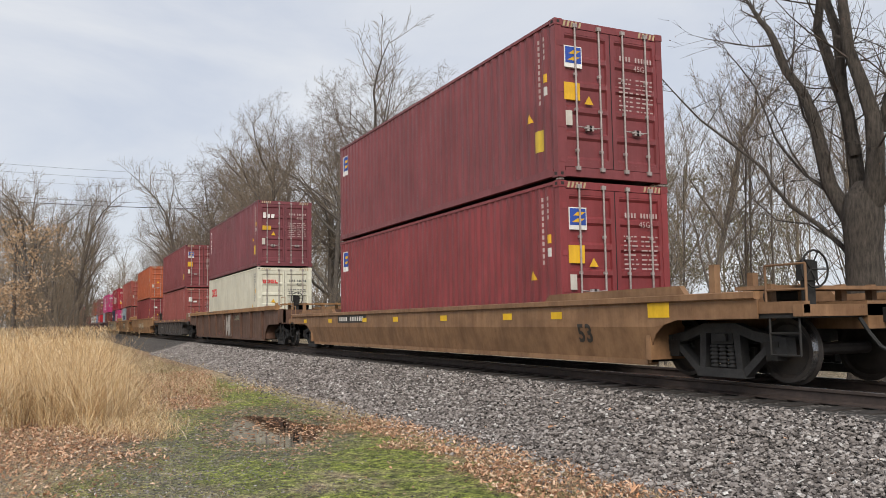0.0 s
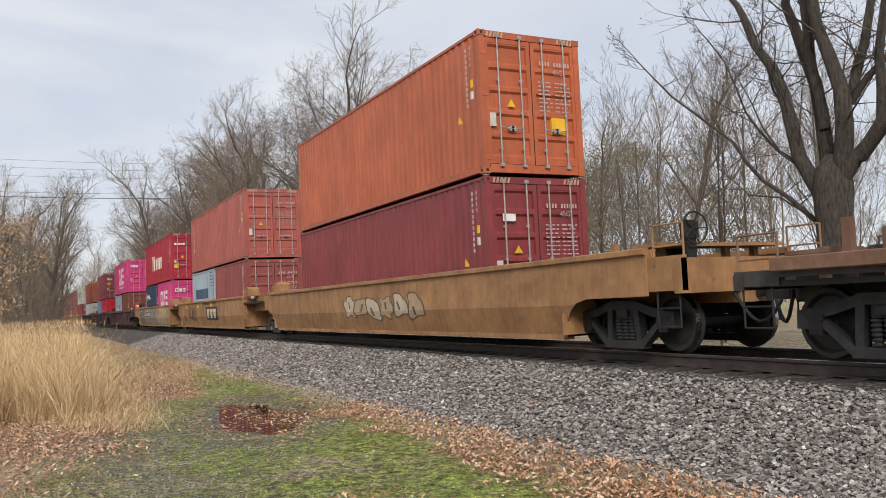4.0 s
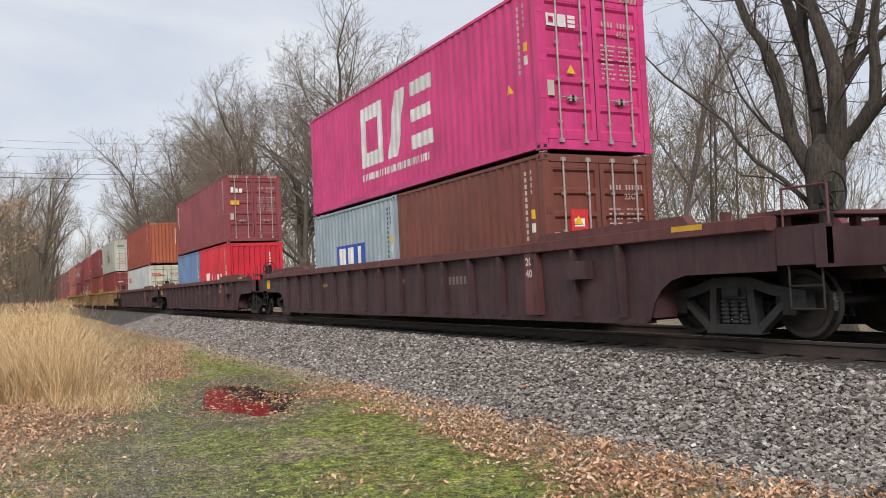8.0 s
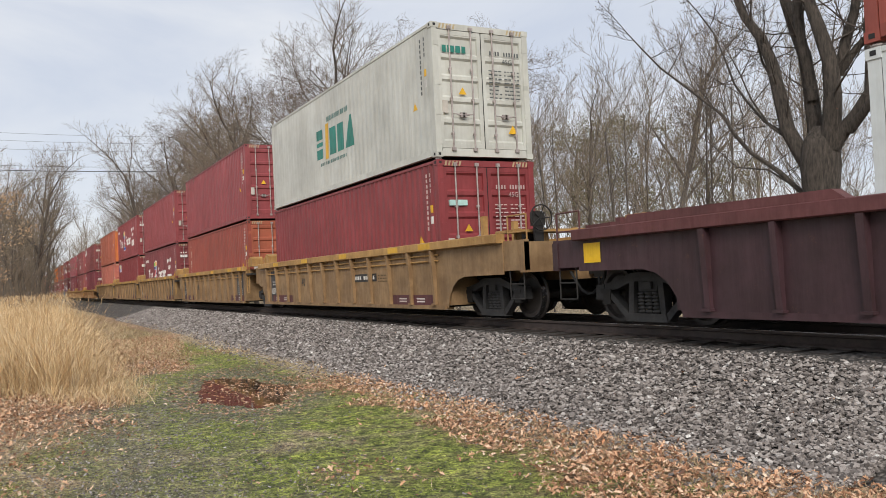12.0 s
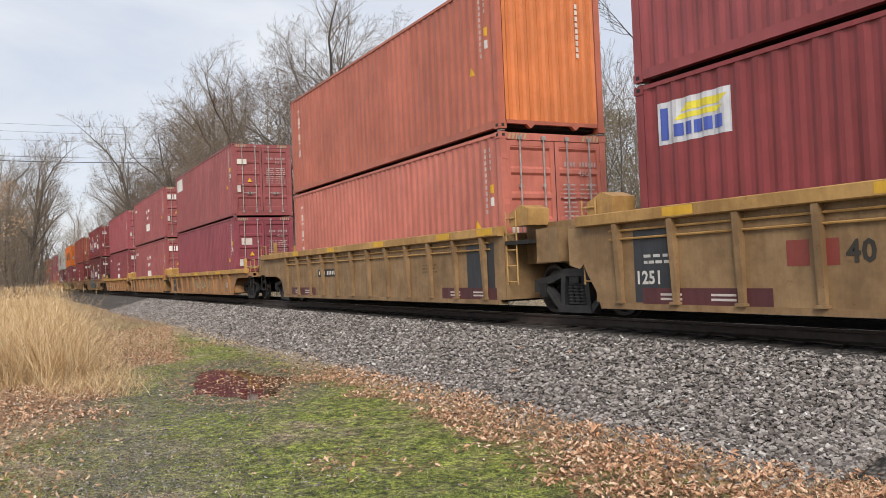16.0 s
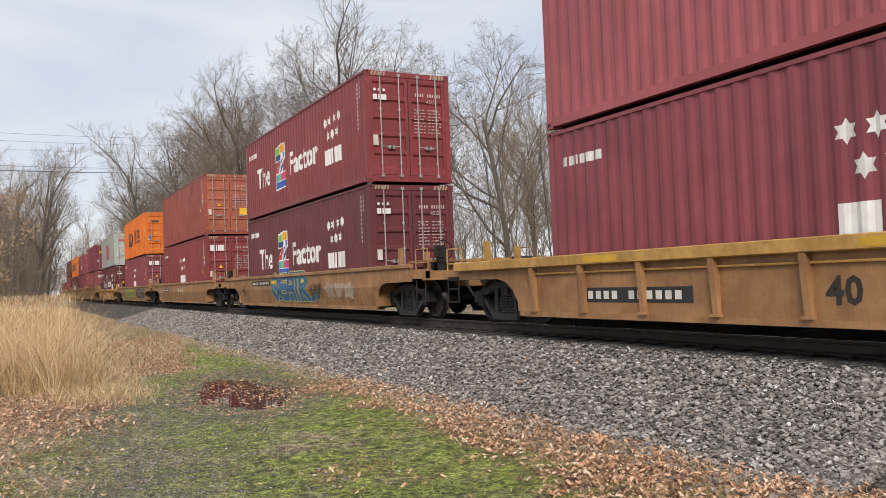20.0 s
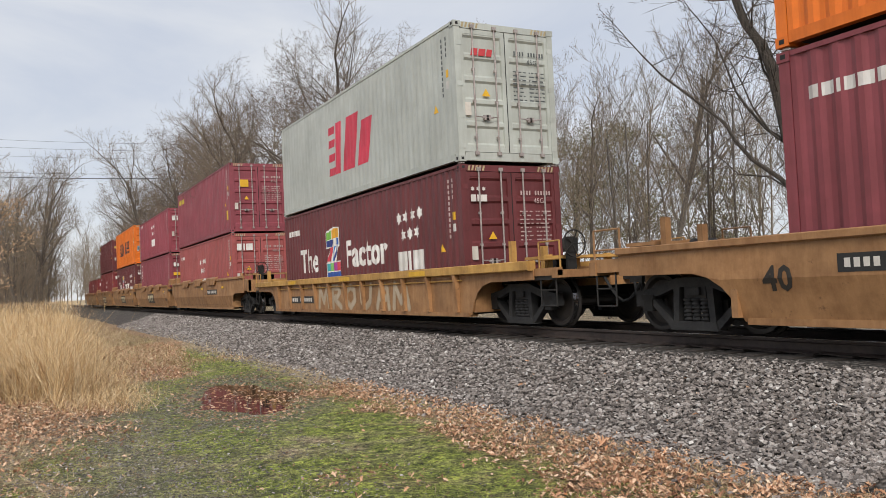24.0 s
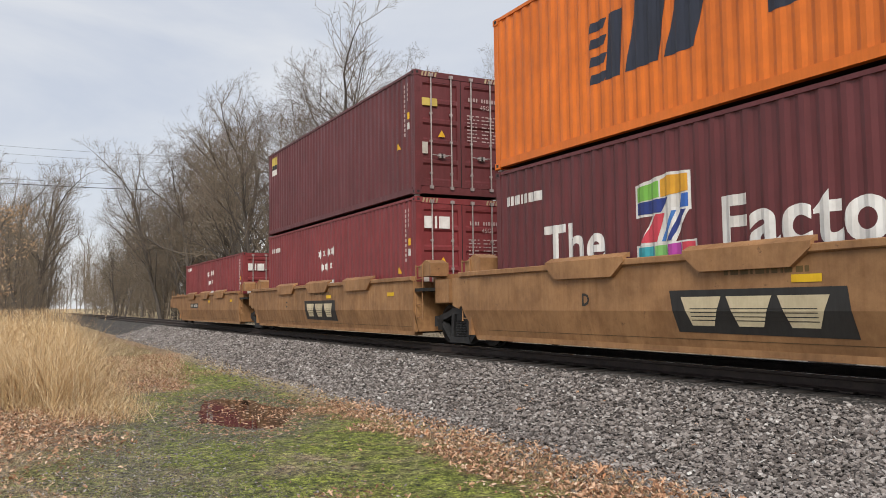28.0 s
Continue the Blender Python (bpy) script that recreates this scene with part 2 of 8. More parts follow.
def axis_steps(lo, hi, a, b, fine, grow=1.35):
    """Grid lines: fine from a to b, growing wider outside."""
    mid = list(np.arange(a, b + 1e-6, fine))
    left, s, v = [], fine, a
    while v > lo:
        s *= grow
        v -= s
        left.append(max(v, lo))
    right, s, v = [], fine, mid[-1]
    while v < hi:
        s *= grow
        v += s
        right.append(min(v, hi))
    return left[::-1] + mid + right


gx = axis_steps(-2500, 1500, -34.0, 1.0, 0.13, 1.3)
gy = axis_steps(-2000, 2000, -11.0, -3.2, 0.11, 1.3)
g_v, g_moss, g_leaf, g_mud = [], [], [], []
for x in gx:
    for y in gy:
        near = -70 < x < 10 and -20 < y < 20
        g_v.append((x, y, ground_z(x, y) if near else (-0.79 if y < 4 else -0.5)))
        c = cover(x, y) if near else (0.1, 0.35, 0.0)
        g_moss.append(c[0]), g_leaf.append(c[1]), g_mud.append(c[2])
ny = len(gy)
i0, j0 = min(range(len(gx)), key=lambda i: abs(gx[i] + 34.0)), min(range(ny), key=lambda j: abs(gy[j] + 11.0))


def cover_at(x, y):
    """The cover at the nearest grid point beside the path."""
    k = (i0 + min(max(int((x + 34.0) / 0.13 + 0.5), 0), 269)) * ny + j0 + min(max(int((y + 11.0) / 0.11 + 0.5), 0), 70)
    return g_moss[k], g_leaf[k], g_mud[k]


g_f = [(i * ny + j, (i + 1) * ny + j, (i + 1) * ny + j + 1, i * ny + j + 1) for i in range(len(gx) - 1) for j in range(ny - 1)]


def ground_material():
    m, n, l, b = nodes_of("path_ground")
    vec = coords(n)
    moss, leaf, mud = (n.new("ShaderNodeAttribute") for _ in range(3))
    moss.attribute_name, leaf.attribute_name, mud.attribute_name = "moss", "leaf", "mud"
    big, mid, fine = noise_node(n, l, 0.8, 5, 0.6, vec), noise_node(n, l, 9, 6, 0.7, vec), noise_node(n, l, 55, 4, 0.7, vec)
    soil = ramp_node(n, l, mid.outputs["Fac"], [(0.3, (0.12, 0.092, 0.058)), (0.46, (0.38, 0.30, 0.195)), (0.62, (0.74, 0.62, 0.45))]).outputs["Color"]
    green = ramp_node(n, l, mid.outputs["Fac"], [(0.37, (0.050, 0.066, 0.014)), (0.49, (0.20, 0.26, 0.042)), (0.61, (0.53, 0.60, 0.12))]).outputs["Color"]
    brown = ramp_node(n, l, fine.outputs["Fac"], [(0.3, (0.10, 0.052, 0.028)), (0.5, (0.32, 0.195, 0.11)), (0.70, (0.62, 0.44, 0.30))]).outputs["Color"]
    grit = ramp_node(n, l, fine.outputs["Fac"], [(0.36, (0.026, 0.029, 0.018)), (0.50, (0.10, 0.104, 0.074)), (0.62, (0.44, 0.43, 0.37))]).outputs["Color"]
    patch = ramp_node(n, l, noise_node(n, l, 4.5, 8, 0.75, vec).outputs["Fac"], [(0.36, (0.35, 0.35, 0.35)), (0.52, (1, 1, 1))]).outputs["Color"]
    mossy = mix_node(n, l, 1.0, moss.outputs["Color"], patch, "MULTIPLY")
    thatch = mix_node(n, l, moss.outputs["Fac"], soil, mix_node(n, l, 0.9, soil, green))
    col = mix_node(n, l, mossy, thatch, green)
    pebbly = ramp_node(n, l, noise_node(n, l, 14, 7, 0.8, vec).outputs["Fac"], [(0.42, (0.25, 0.25, 0.25)), (0.58, (1, 1, 1))]).outputs["Color"]
    wetter = mix_node(n, l, 1.0, mud.outputs["Color"], pebbly, "MULTIPLY")
    col = mix_node(n, l, wetter, col, grit)
    drift = ramp_node(n, l, noise_node(n, l, 3.0, 8, 0.75, vec).outputs["Fac"], [(0.36, (0.35, 0.35, 0.35)), (0.55, (1, 1, 1))]).outputs["Color"]
    col = mix_node(n, l, mix_node(n, l, 1.0, leaf.outputs["Color"], drift, "MULTIPLY"), col, brown)
    tone = ramp_node(n, l, big.outputs["Fac"], [(0.3, (0.8, 0.8, 0.8)), (0.7, (1.15, 1.12, 1.08))]).outputs["Color"]
    crumb = ramp_node(n, l, noise_node(n, l, 28, 6, 0.8, vec).outputs["Fac"], [(0.39, (0.10, 0.097, 0.09)), (0.49, (0.95, 0.95, 0.95)), (0.60, (1.85, 1.82, 1.75))]).outputs["Color"]
    col = mix_node(n, l, 1.0, col, tone, "MULTIPLY")
    l.new(mix_node(n, l, 0.9, col, crumb, "MULTIPLY"), b.inputs["Base Color"])
    b.inputs["Roughness"].default_value = 0.95
    bump_node(n, l, b, noise_node(n, l, 22, 6, 0.8, vec).outputs["Fac"], 1.0, 0.14)
    return m


gm = bpy.data.meshes.new("ground")
gm.from_pydata(g_v, [], g_f)
for nm, vals in (("moss", g_moss), ("leaf", g_leaf), ("mud", g_mud)):
    at = gm.attributes.new(nm, "FLOAT", "POINT")
    at.data.foreach_set("value", vals)
gm.materials.append(ground_material())
gm.shade_smooth()
ground = tagged(new("ground", gm), "Mossy path ground with gravel, mud and fallen leaves", "ground", kind="structure")

# still water in the hollow
water_m, n_, l_, b_ = nodes_of("puddle_water")
b_.inputs["Base Color"].default_value = (0.030, 0.022, 0.016, 1)
b_.inputs["Roughness"].default_value = 0.04
b_.inputs["IOR"].default_value = 1.33
wv = []
for k in range(48):
    a = 2 * math.pi * k / 48
    u, w = 3.0 * math.cos(a), 1.0 * math.sin(a)
    wv.append((-13.6 + 0.98 * u + 0.19 * w, -5.95 - 0.19 * u + 0.98 * w, -0.838))
pw = Solid()
pw.add([(-13.6, -5.95, -0.838)] + wv, [(0, k + 1, (k + 1) % 48 + 1) for k in range(48)])
tagged(part("puddle_water", pw, water_m), "Shallow muddy puddle reflecting the train", "puddle", kind="structure")

# ---- the track ----
BALL_TOP = -0.20


def ballast_profile(y):
    """Height of the ballast bed across the track."""
    a = abs(y)
    if a < 1.75:
        return BALL_TOP
    return BALL_TOP - (a - 1.75) * 0.285


def ballast_material():
    m, n, l, b = nodes_of("crushed_stone")
    vec = coords(n)
    cell = n.new("ShaderNodeTexVoronoi")
    cell.inputs["Scale"].default_value = 17
    l.new(vec, cell.inputs["Vector"])
    tint = ramp_node(n, l, cell.outputs["Color"], [(0.1, (0.065, 0.058, 0.053)), (0.5, (0.135, 0.122, 0.112)), (0.85, (0.24, 0.22, 0.202))]).outputs["Color"]
    # shade in the gaps between stones, put into the colour at the cell edges
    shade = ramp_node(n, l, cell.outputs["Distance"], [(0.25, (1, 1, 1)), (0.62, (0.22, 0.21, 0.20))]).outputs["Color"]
    big = noise_node(n, l, 0.5, 4, 0.6, vec)
    tone = ramp_node(n, l, big.outputs["Fac"], [(0.3, (0.85, 0.84, 0.83)), (0.7, (1.15, 1.13, 1.1))]).outputs["Color"]
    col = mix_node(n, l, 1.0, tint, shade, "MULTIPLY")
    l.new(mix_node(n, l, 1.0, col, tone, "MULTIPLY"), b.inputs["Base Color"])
    b.inputs["Roughness"].default_value = 0.9
    bump_node(n, l, b, cell.outputs["Distance"], 1.0, -0.05)
    return m


bs = Solid()
prof = [(-4.1, -0.90), (-3.75, ballast_profile(3.75) - 0.03), (-3.0, ballast_profile(3.0)), (-1.75, BALL_TOP), (1.75, BALL_TOP), (3.2, ballast_profile(3.2)), (4.2, -0.95)]
bx = [-700, -300, -150, -80, -50] + list(np.arange(-40, 20, 1.0)) + [40, 120, 400]
for x in bx:
    for y, z in prof:
        bs.v.append((x, y + 0.05 * noise.noise(Vector((x * 0.6, y, 1))), z + 0.03 * noise.noise(Vector((x * 0.8, y * 2, 4)))))
np_ = len(prof)
for i in range(len(bx) - 1):
    for j in range(np_ - 1):
        bs.f.append((i * np_ + j, (i + 1) * np_ + j, (i + 1) * np_ + j + 1, i * np_ + j + 1))
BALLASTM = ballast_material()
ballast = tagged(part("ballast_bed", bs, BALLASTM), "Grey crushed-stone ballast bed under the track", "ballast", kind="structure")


def rail_profile():
    return [(-0.07, -0.172), (0.07, -0.172), (0.07, -0.160), (0.012, -0.135), (0.010, -0.05), (0.037, -0.035), (0.037, -0.006), (0.028, 0.0), (-0.028, 0.0), (-0.037, -0.006), (-0.037, -0.035), (-0.010, -0.05), (-0.012, -0.135), (-0.07, -0.160)]


for side in (-1, 1):
    rl = thing("rail", "Rusty brown steel running rail spiked to ties", "rail", kind="structure")
    part("rail_web", Solid().prism([(y + side * 0.755, z - 0.002) for y, z in rail_profile()], "x", -700, 400), RAILM, rl)
    part("rail_head", Solid().box(-700, 400, side * 0.755 - 0.026, side * 0.755 + 0.026, -0.004, 0.0015), RAILTOP, rl, "worn shiny running surface")

ties = thing("track_ties", "Dark weathered wooden ties sunk in the ballast", "track ties", kind="structure")
tie_mesh = Solid().prism([(-1.30, -0.30), (1.30, -0.30), (1.30, -0.19), (1.285, -0.175), (-1.285, -0.175), (-1.30, -0.19)], "x", -0.11, 0.11).mesh("tie", TIEM)
plate_mesh = Solid().box(-0.09, 0.09, -0.17, 0.17, -0.176, -0.160).mesh("tie_plate", RAILM)
for k in range(190):
    x = -2.0 - 0.52 * k
    t_ = part("tie", tie_mesh, None, ties)
    t_.location = (x + random.uniform(-0.03, 0.03), random.uniform(-0.06, 0.06), random.uniform(-0.004, 0.006))
    t_.rotation_euler = (0, 0, radians(random.uniform(-1.2, 1.2)))
    if k < 60:
        pl = part("tie_plate", plate_mesh, None, ties)
        pl.location = (x, -0.755, 0.004)


# ---- containers ----
HC, STD = 2.896, 2.591
HALF = 1.219
PITCH = 0.2775
DEEP = 0.025   # depth of the corrugation


SHALLOW = set()   # things whose walls are nearly flat


def wall_profile(length, deep=DEEP):
    """Breakpoints (x, y) of the corrugated near wall of a box of that length."""
    a, b = -length / 2 + 0.17, length / 2 - 0.17
    n = int(round((b - a) / PITCH))
    p = (b - a) / n
    pts = []
    for k in range(n):
        x = a + k * p
        pts += [(x, -HALF + 0.012), (x + p * 0.26, -HALF + 0.012), (x + p * 0.5, -HALF + 0.012 + deep), (x + p * 0.76, -HALF + 0.012 + deep)]
    pts.append((b, -HALF + 0.012))
    return pts


def clip_x(poly, a, b):
    """The part of a convex polygon of (x, z) between two x."""
    for lim, keep in ((a, 1), (b, -1)):
        out = []
        for i, p in enumerate(poly):
            q = poly[(i + 1) % len(poly)]
            ip, iq = (p[0] - lim) * keep >= 0, (q[0] - lim) * keep >= 0
            if ip:
                out.append(p)
            if ip != iq:
                t = (lim - p[0]) / (q[0] - p[0])
                out.append((lim, p[1] + t * (q[1] - p[1])))
        poly = out
        if len(poly) < 3:
            return []
    return poly


def on_wall(polys, length, lift=0.004, deep=DEEP):
    """Painted shapes that follow the corrugated near wall; polys are convex, in (x from the middle, z)."""
    pts = wall_profile(length, deep)
    s = Solid()
    for poly in polys:
        lo, hi = min(p[0] for p in poly), max(p[0] for p in poly)
        for (x0, y0), (x1, y1) in zip(pts, pts[1:]):
            if x1 <= lo or x0 >= hi or x1 - x0 < 1e-6:
                continue
            c = clip_x(poly, x0, x1)
            if len(c) >= 3:
                s.add([(x, y0 + (y1 - y0) * (x - x0) / (x1 - x0) - lift, z) for x, z in c], [tuple(range(len(c)))])
    return s


def bar(x0, x1, z0, z1, lean=0.0):
    return [(x0, z0), (x1, z0), (x1 + lean, z1), (x0 + lean, z1)]


def star(cx, cz, r):
    """Six-pointed star: a hexagon and its six tips."""
    q = r / math.sqrt(3)
    hx = [(cx + q * math.sin(math.pi * (k + 0.5) / 3), cz + q * math.cos(math.pi * (k + 0.5) / 3)) for k in range(6)]
    out = [hx[::-1]]
    for k in range(6):
        t = math.pi * (k + 1) / 3
        out.append([hx[(k + 1) % 6], hx[k], (cx + r * math.sin(t), cz + r * math.cos(t))])
    return out


def blocks(x, z, h, widths, gap=0.07, lean=0.0):
    """A row of plain blocks standing in for a painted mark."""
    out = []
    for w in widths:
        out.append(bar(x, x + w, z, z + h, lean))
        x += w + gap
    return out


def ring(x0, x1, z0, z1, t):
    return [bar(x0, x1, z0, z0 + t), bar(x0, x1, z1 - t, z1), bar(x0, x0 + t, z0 + t, z1 - t), bar(x1 - t, x1, z0 + t, z1 - t)]


def corrugated_side(length, height, side, deep):
    s = Solid()
    pts = wall_profile(length, deep)
    z0, z1 = 0.16, height - 0.06
    n = len(pts)
    for x, y in pts:
        s.v += [(x, y * -side, z0), (x, y * -side, z1)]
    for i in range(n - 1):
        q = (2 * i, 2 * i + 2, 2 * i + 3, 2 * i + 1)
        s.f.append(q if side < 0 else q[::-1])
    return s


def corrugated_end(length, height, sgn):
    """End wall with upright corrugations."""
    s = Solid()
    a, b, n = -HALF + 0.16, HALF - 0.16, 9
    p = (b - a) / n
    pts = []
    for k in range(n):
        y = a + k * p
        pts += [(y, 0.0), (y + p * 0.3, 0.0), (y + p * 0.48, -0.045), (y + p * 0.82, -0.045)]
    pts.append((b, 0.0))
    X = sgn * (length / 2 - 0.02)
    for y, d in pts:
        s.v += [(X + sgn * d, y, 0.17), (X + sgn * d, y, height - 0.12)]
    for i in range(len(pts) - 1):
        q = (2 * i, 2 * i + 2, 2 * i + 3, 2 * i + 1)
        s.f.append(q if sgn > 0 else q[::-1])
    return s


def door_leaf(length, height, side):
    """One door: frame and pressed panel with level ribs; side -1 is the near leaf."""
    s = Solid()
    X = length / 2 - 0.05
    y0, y1 = (-HALF + 0.13, -0.012) if side < 0 else (0.012, HALF - 0.13)
    z0, z1 = 0.20, height - 0.15
    a, b, n = z0 + 0.10, z1 - 0.10, 5
    p = (b - a) / n
    pts = [(z0, 0.028), (a - 0.002, 0.028)]
    for k in range(n):
        z = a + k * p
        pts += [(z, 0.022), (z + p * 0.10, 0.022), (z + p * 0.20, -0.018), (z + p * 0.84, -0.018), (z + p * 0.94, 0.022)]
    pts += [(b, 0.022), (b + 0.002, 0.028), (z1, 0.028)]
    cols = [(y0, 1), (y0 + 0.085, 1), (y0 + 0.095, 0), (y1 - 0.095, 0), (y1 - 0.085, 1), (y1, 1)]
    nc = len(cols)
    s.v += [(X - 0.02, y, z) for z, _ in pts for y in (y0, y1)]
    base = len(s.v)
    for z, d in pts:
        s.v += [(X + (0.028 if edge else d), y, z) for y, edge in cols]
    for i in range(len(pts) - 1):
        for j in range(nc - 1):
            q = base + i * nc + j
            s.f.append((q, q + 1, q + nc + 1, q + nc))
        s.f.append((2 * i, base + i * nc, base + (i + 1) * nc, 2 * i + 2))
        s.f.append((2 * i + 1, 2 * i + 3, base + (i + 1) * nc + nc - 1, base + i * nc + nc - 1))
    return s


PROTO = {}


def box_meshes(length, height, face, deep=DEEP):
    """The meshes of one kind of container, shared by all of that kind."""
    key = (length, height, face, deep)
    if key in PROTO:
        return PROTO[key]
    L2 = length / 2
    coat = PAINT if deep > 0.01 else CLEANPAINT
    m = []
    m.append(("side_wall", corrugated_side(length, height, -1, deep).mesh("side_wall", coat), "paint", None))
    m.append(("side_wall", corrugated_side(length, height, 1, deep).mesh("side_wall", coat), "paint", None))
    for sy in (-1, 1):
        r = Solid().box(-L2 + 0.178, L2 - 0.178, sy * HALF - 0.030, sy * HALF + 0.030, height - 0.062, height - 0.004)
        for v in range(len(r.v)):
            r.v[v] = (r.v[v][0], max(-HALF, min(HALF, r.v[v][1])), r.v[v][2])
        m.append(("top_rail", r.mesh("top_rail", coat), "paint", None))
        b = Solid().prism([(sy * HALF, 0.03), (sy * HALF, 0.165), (sy * (HALF - 0.05), 0.165), (sy * (HALF - 0.05), 0.05), (sy * (HALF - 0.11), 0.03)][:: sy], "x", -L2 + 0.178, L2 - 0.178)
        m.append(("bottom_rail", b.mesh("bottom_rail", coat), "paint", None))
    rf = Solid()
    n = int(length / 0.26)
    for k in range(n + 1):
        x = -L2 + 0.1 + (length - 0.2) * k / n
        z = height - (0.006 if k % 2 else 0.026)
        rf.v += [(x, -HALF + 0.03, z), (x, HALF - 0.03, z)]
    for k in range(n):
        rf.f.append((2 * k, 2 * k + 2, 2 * k + 3, 2 * k + 1))
    m.append(("roof", rf.mesh("roof", coat), "paint", None))
    m.append(("floor", Solid().box(-L2 + 0.16, L2 - 0.16, -HALF + 0.05, HALF - 0.05, 0.06, 0.16).mesh("floor", DARK), "", None))
    for sx in (-1, 1):
        for sy in (-1, 1):
            cx, cy = sx * (L2 - 0.085), sy * (HALF - 0.075)
            m.append(("corner_post", Solid().box(cx - 0.075, cx + 0.075, cy - 0.068, cy + 0.068, 0.118, height - 0.118).mesh("corner_post", coat), "paint", None))
            for z0 in (0.0, height - 0.118):
                c = Solid().box(cx - 0.089, cx + 0.085 if sx > 0 else cx + 0.089, cy - 0.081, cy + 0.081, z0, z0 + 0.118)
                ci = len(m)
                m.append(("corner_casting", c.mesh("corner_casting", coat), "paint", None))
                if sy < 0:
                    # the oblong lifting hole: a black block stands for its shaded inside
                    h = Solid().box(cx - 0.035, cx + 0.035, -HALF - 0.009, -HALF - 0.003, z0 + 0.035, z0 + 0.09)
                    m.append(("casting_hole", h.mesh("casting_hole", RUBBER_OR_HOLE), "", ci))
                    if sx > 0:
                        h = Solid().box(L2 - 0.003, L2 + 0.002, cy - 0.03, cy + 0.03, z0 + 0.035, z0 + 0.09)
                        m.append(("casting_hole", h.mesh("casting_hole", RUBBER_OR_HOLE), "", ci))
    for sx in (-1, 1):
        X0, X1 = (L2 - 0.10, L2 - 0.012) if sx > 0 else (-L2 + 0.012, -L2 + 0.10)
        m.append(("end_header", Solid().box(X0, X1, -HALF + 0.16, HALF - 0.16, height - 0.14, height - 0.008).mesh("end_header", coat), "paint", None))
        if sx < 0 or face == "doors":
            m.append(("end_sill", Solid().box(X0, X1, -HALF + 0.16, HALF - 0.16, 0.02, 0.19).mesh("end_sill", coat), "paint", None))
        else:
            # gooseneck side: sill with two fork-shaped gaps
            es = Solid().prism([(-1.05, 0.17), (-1.05, 0.10), (-0.62, 0.10), (-0.52, 0.02), (-0.42, 0.10), (0.42, 0.10), (0.52, 0.02), (0.62, 0.10), (1.05, 0.10), (1.05, 0.17)], "x", X0, X1)
            m.append(("end_sill", es.mesh("end_sill", coat), "paint", None))
    m.append(("end_wall", corrugated_end(length, height, -1).mesh("end_wall", coat), "paint", None))
    if face == "wall":
        m.append(("end_wall", corrugated_end(length, height, 1).mesh("end_wall", coat), "paint", None))
    else:
        for side in (-1, 1):
            di = len(m)
            m.append(("door", door_leaf(length, height, side).mesh("door", coat), "paint", None))
            for yy in (0.27, 0.80):
                y = side * (yy if side < 0 else yy)
                rod = Solid().rod((L2 + 0.012, y, 0.13), (L2 + 0.012, y, height - 0.06), 0.019, 8)
                for zc in (0.17, height - 0.10):
                    rod.box(L2 - 0.02, L2 + 0.035, y - 0.045, y + 0.045, zc - 0.035, zc + 0.035)
                for zc in (0.5, 1.25, 1.9):
                    rod.box(L2 - 0.03, L2 + 0.018, y - 0.032, y + 0.032, zc - 0.025, zc + 0.025)
                m.append(("lock_rod", rod.mesh("lock_rod", RODM), "", di))
                s2 = 1 if yy < 0.5 else -1
                hd = Solid().rod((L2 + 0.03, y, 0.93), (L2 + 0.045, y + side * s2 * 0.40, 0.90), 0.013, 6)
                hd.box(L2 - 0.02, L2 + 0.05, y + side * s2 * 0.24 - 0.05, y + side * s2 * 0.24 + 0.05, 0.86, 0.96)
                m.append(("door_handle", hd.mesh("door_handle", RODM), "", di))
            for z in (0.32, 0.95, 1.6, height - 0.45):
                hg = Solid().box(L2 - 0.05, L2 - 0.004, side * (HALF - 0.10) - 0.06, side * (HALF - 0.10) + 0.06, z - 0.05, z + 0.05)
                m.append(("hinge", hg.mesh("hinge", coat), "paint", di))
        m.append(("door_gasket", Solid().box(L2 - 0.06, L2 - 0.03, -0.013, 0.013, 0.20, height - 0.15).mesh("door_gasket", RUBBER_OR_HOLE), "", None))
    # yellow and black stripes at the top corners of the header
    if height > 2.7:
        for sy in (-1, 1):
            hz = Solid()
            for k in range(5):
                y = sy * (HALF - 0.20 - 0.085 * k)
                hz.add([(L2 - 0.009, y - 0.025, height - 0.125), (L2 - 0.009, y + 0.02, height - 0.125), (L2 - 0.009, y + 0.05, height - 0.02), (L2 - 0.009, y + 0.005, height - 0.02)], [(0, 1, 2, 3)])
            m.append(("warning_band", hz.mesh("warning_band", DECAL), "yellow", None))
    PROTO[key] = m
    return m


WHITE, YELLOW, BLACK = (0.75, 0.75, 0.73), (0.72, 0.42, 0.02), (0.015, 0.015, 0.015)
NUMBERS_SEED = random.Random(11)


def plate(L2, y0, y1, z0, z1, off=0.012):
    """A flat sticker on the door end, in (y, z)."""
    return Solid().box(L2 - 0.05 + 0.022, L2 + off, y0, y1, z0, z1)


def container(label, colour, length=12.192, height=HC, face="doors", group="containers on the train", end_colour=None, flat=False):
    ob = thing("shipping_container", label, "container", group)
    if flat:
        SHALLOW.add(ob.name)
    made = []
    for name, me, role, par in box_meshes(length, height, face, 0.006 if flat else DEEP):
        p = part(name, me, None, made[par] if par is not None else ob)
        c = colour
        if end_colour and name in ("door", "end_wall", "hinge", "end_header"):
            c = end_colour
        if role == "paint":
            p.color = (*c, 1)
        elif role == "yellow":
            p.color = (0.42, 0.34, 0.20, 1)
        made.append(p)
    return ob


# ---- well cars ----
SILL_Y = 1.455


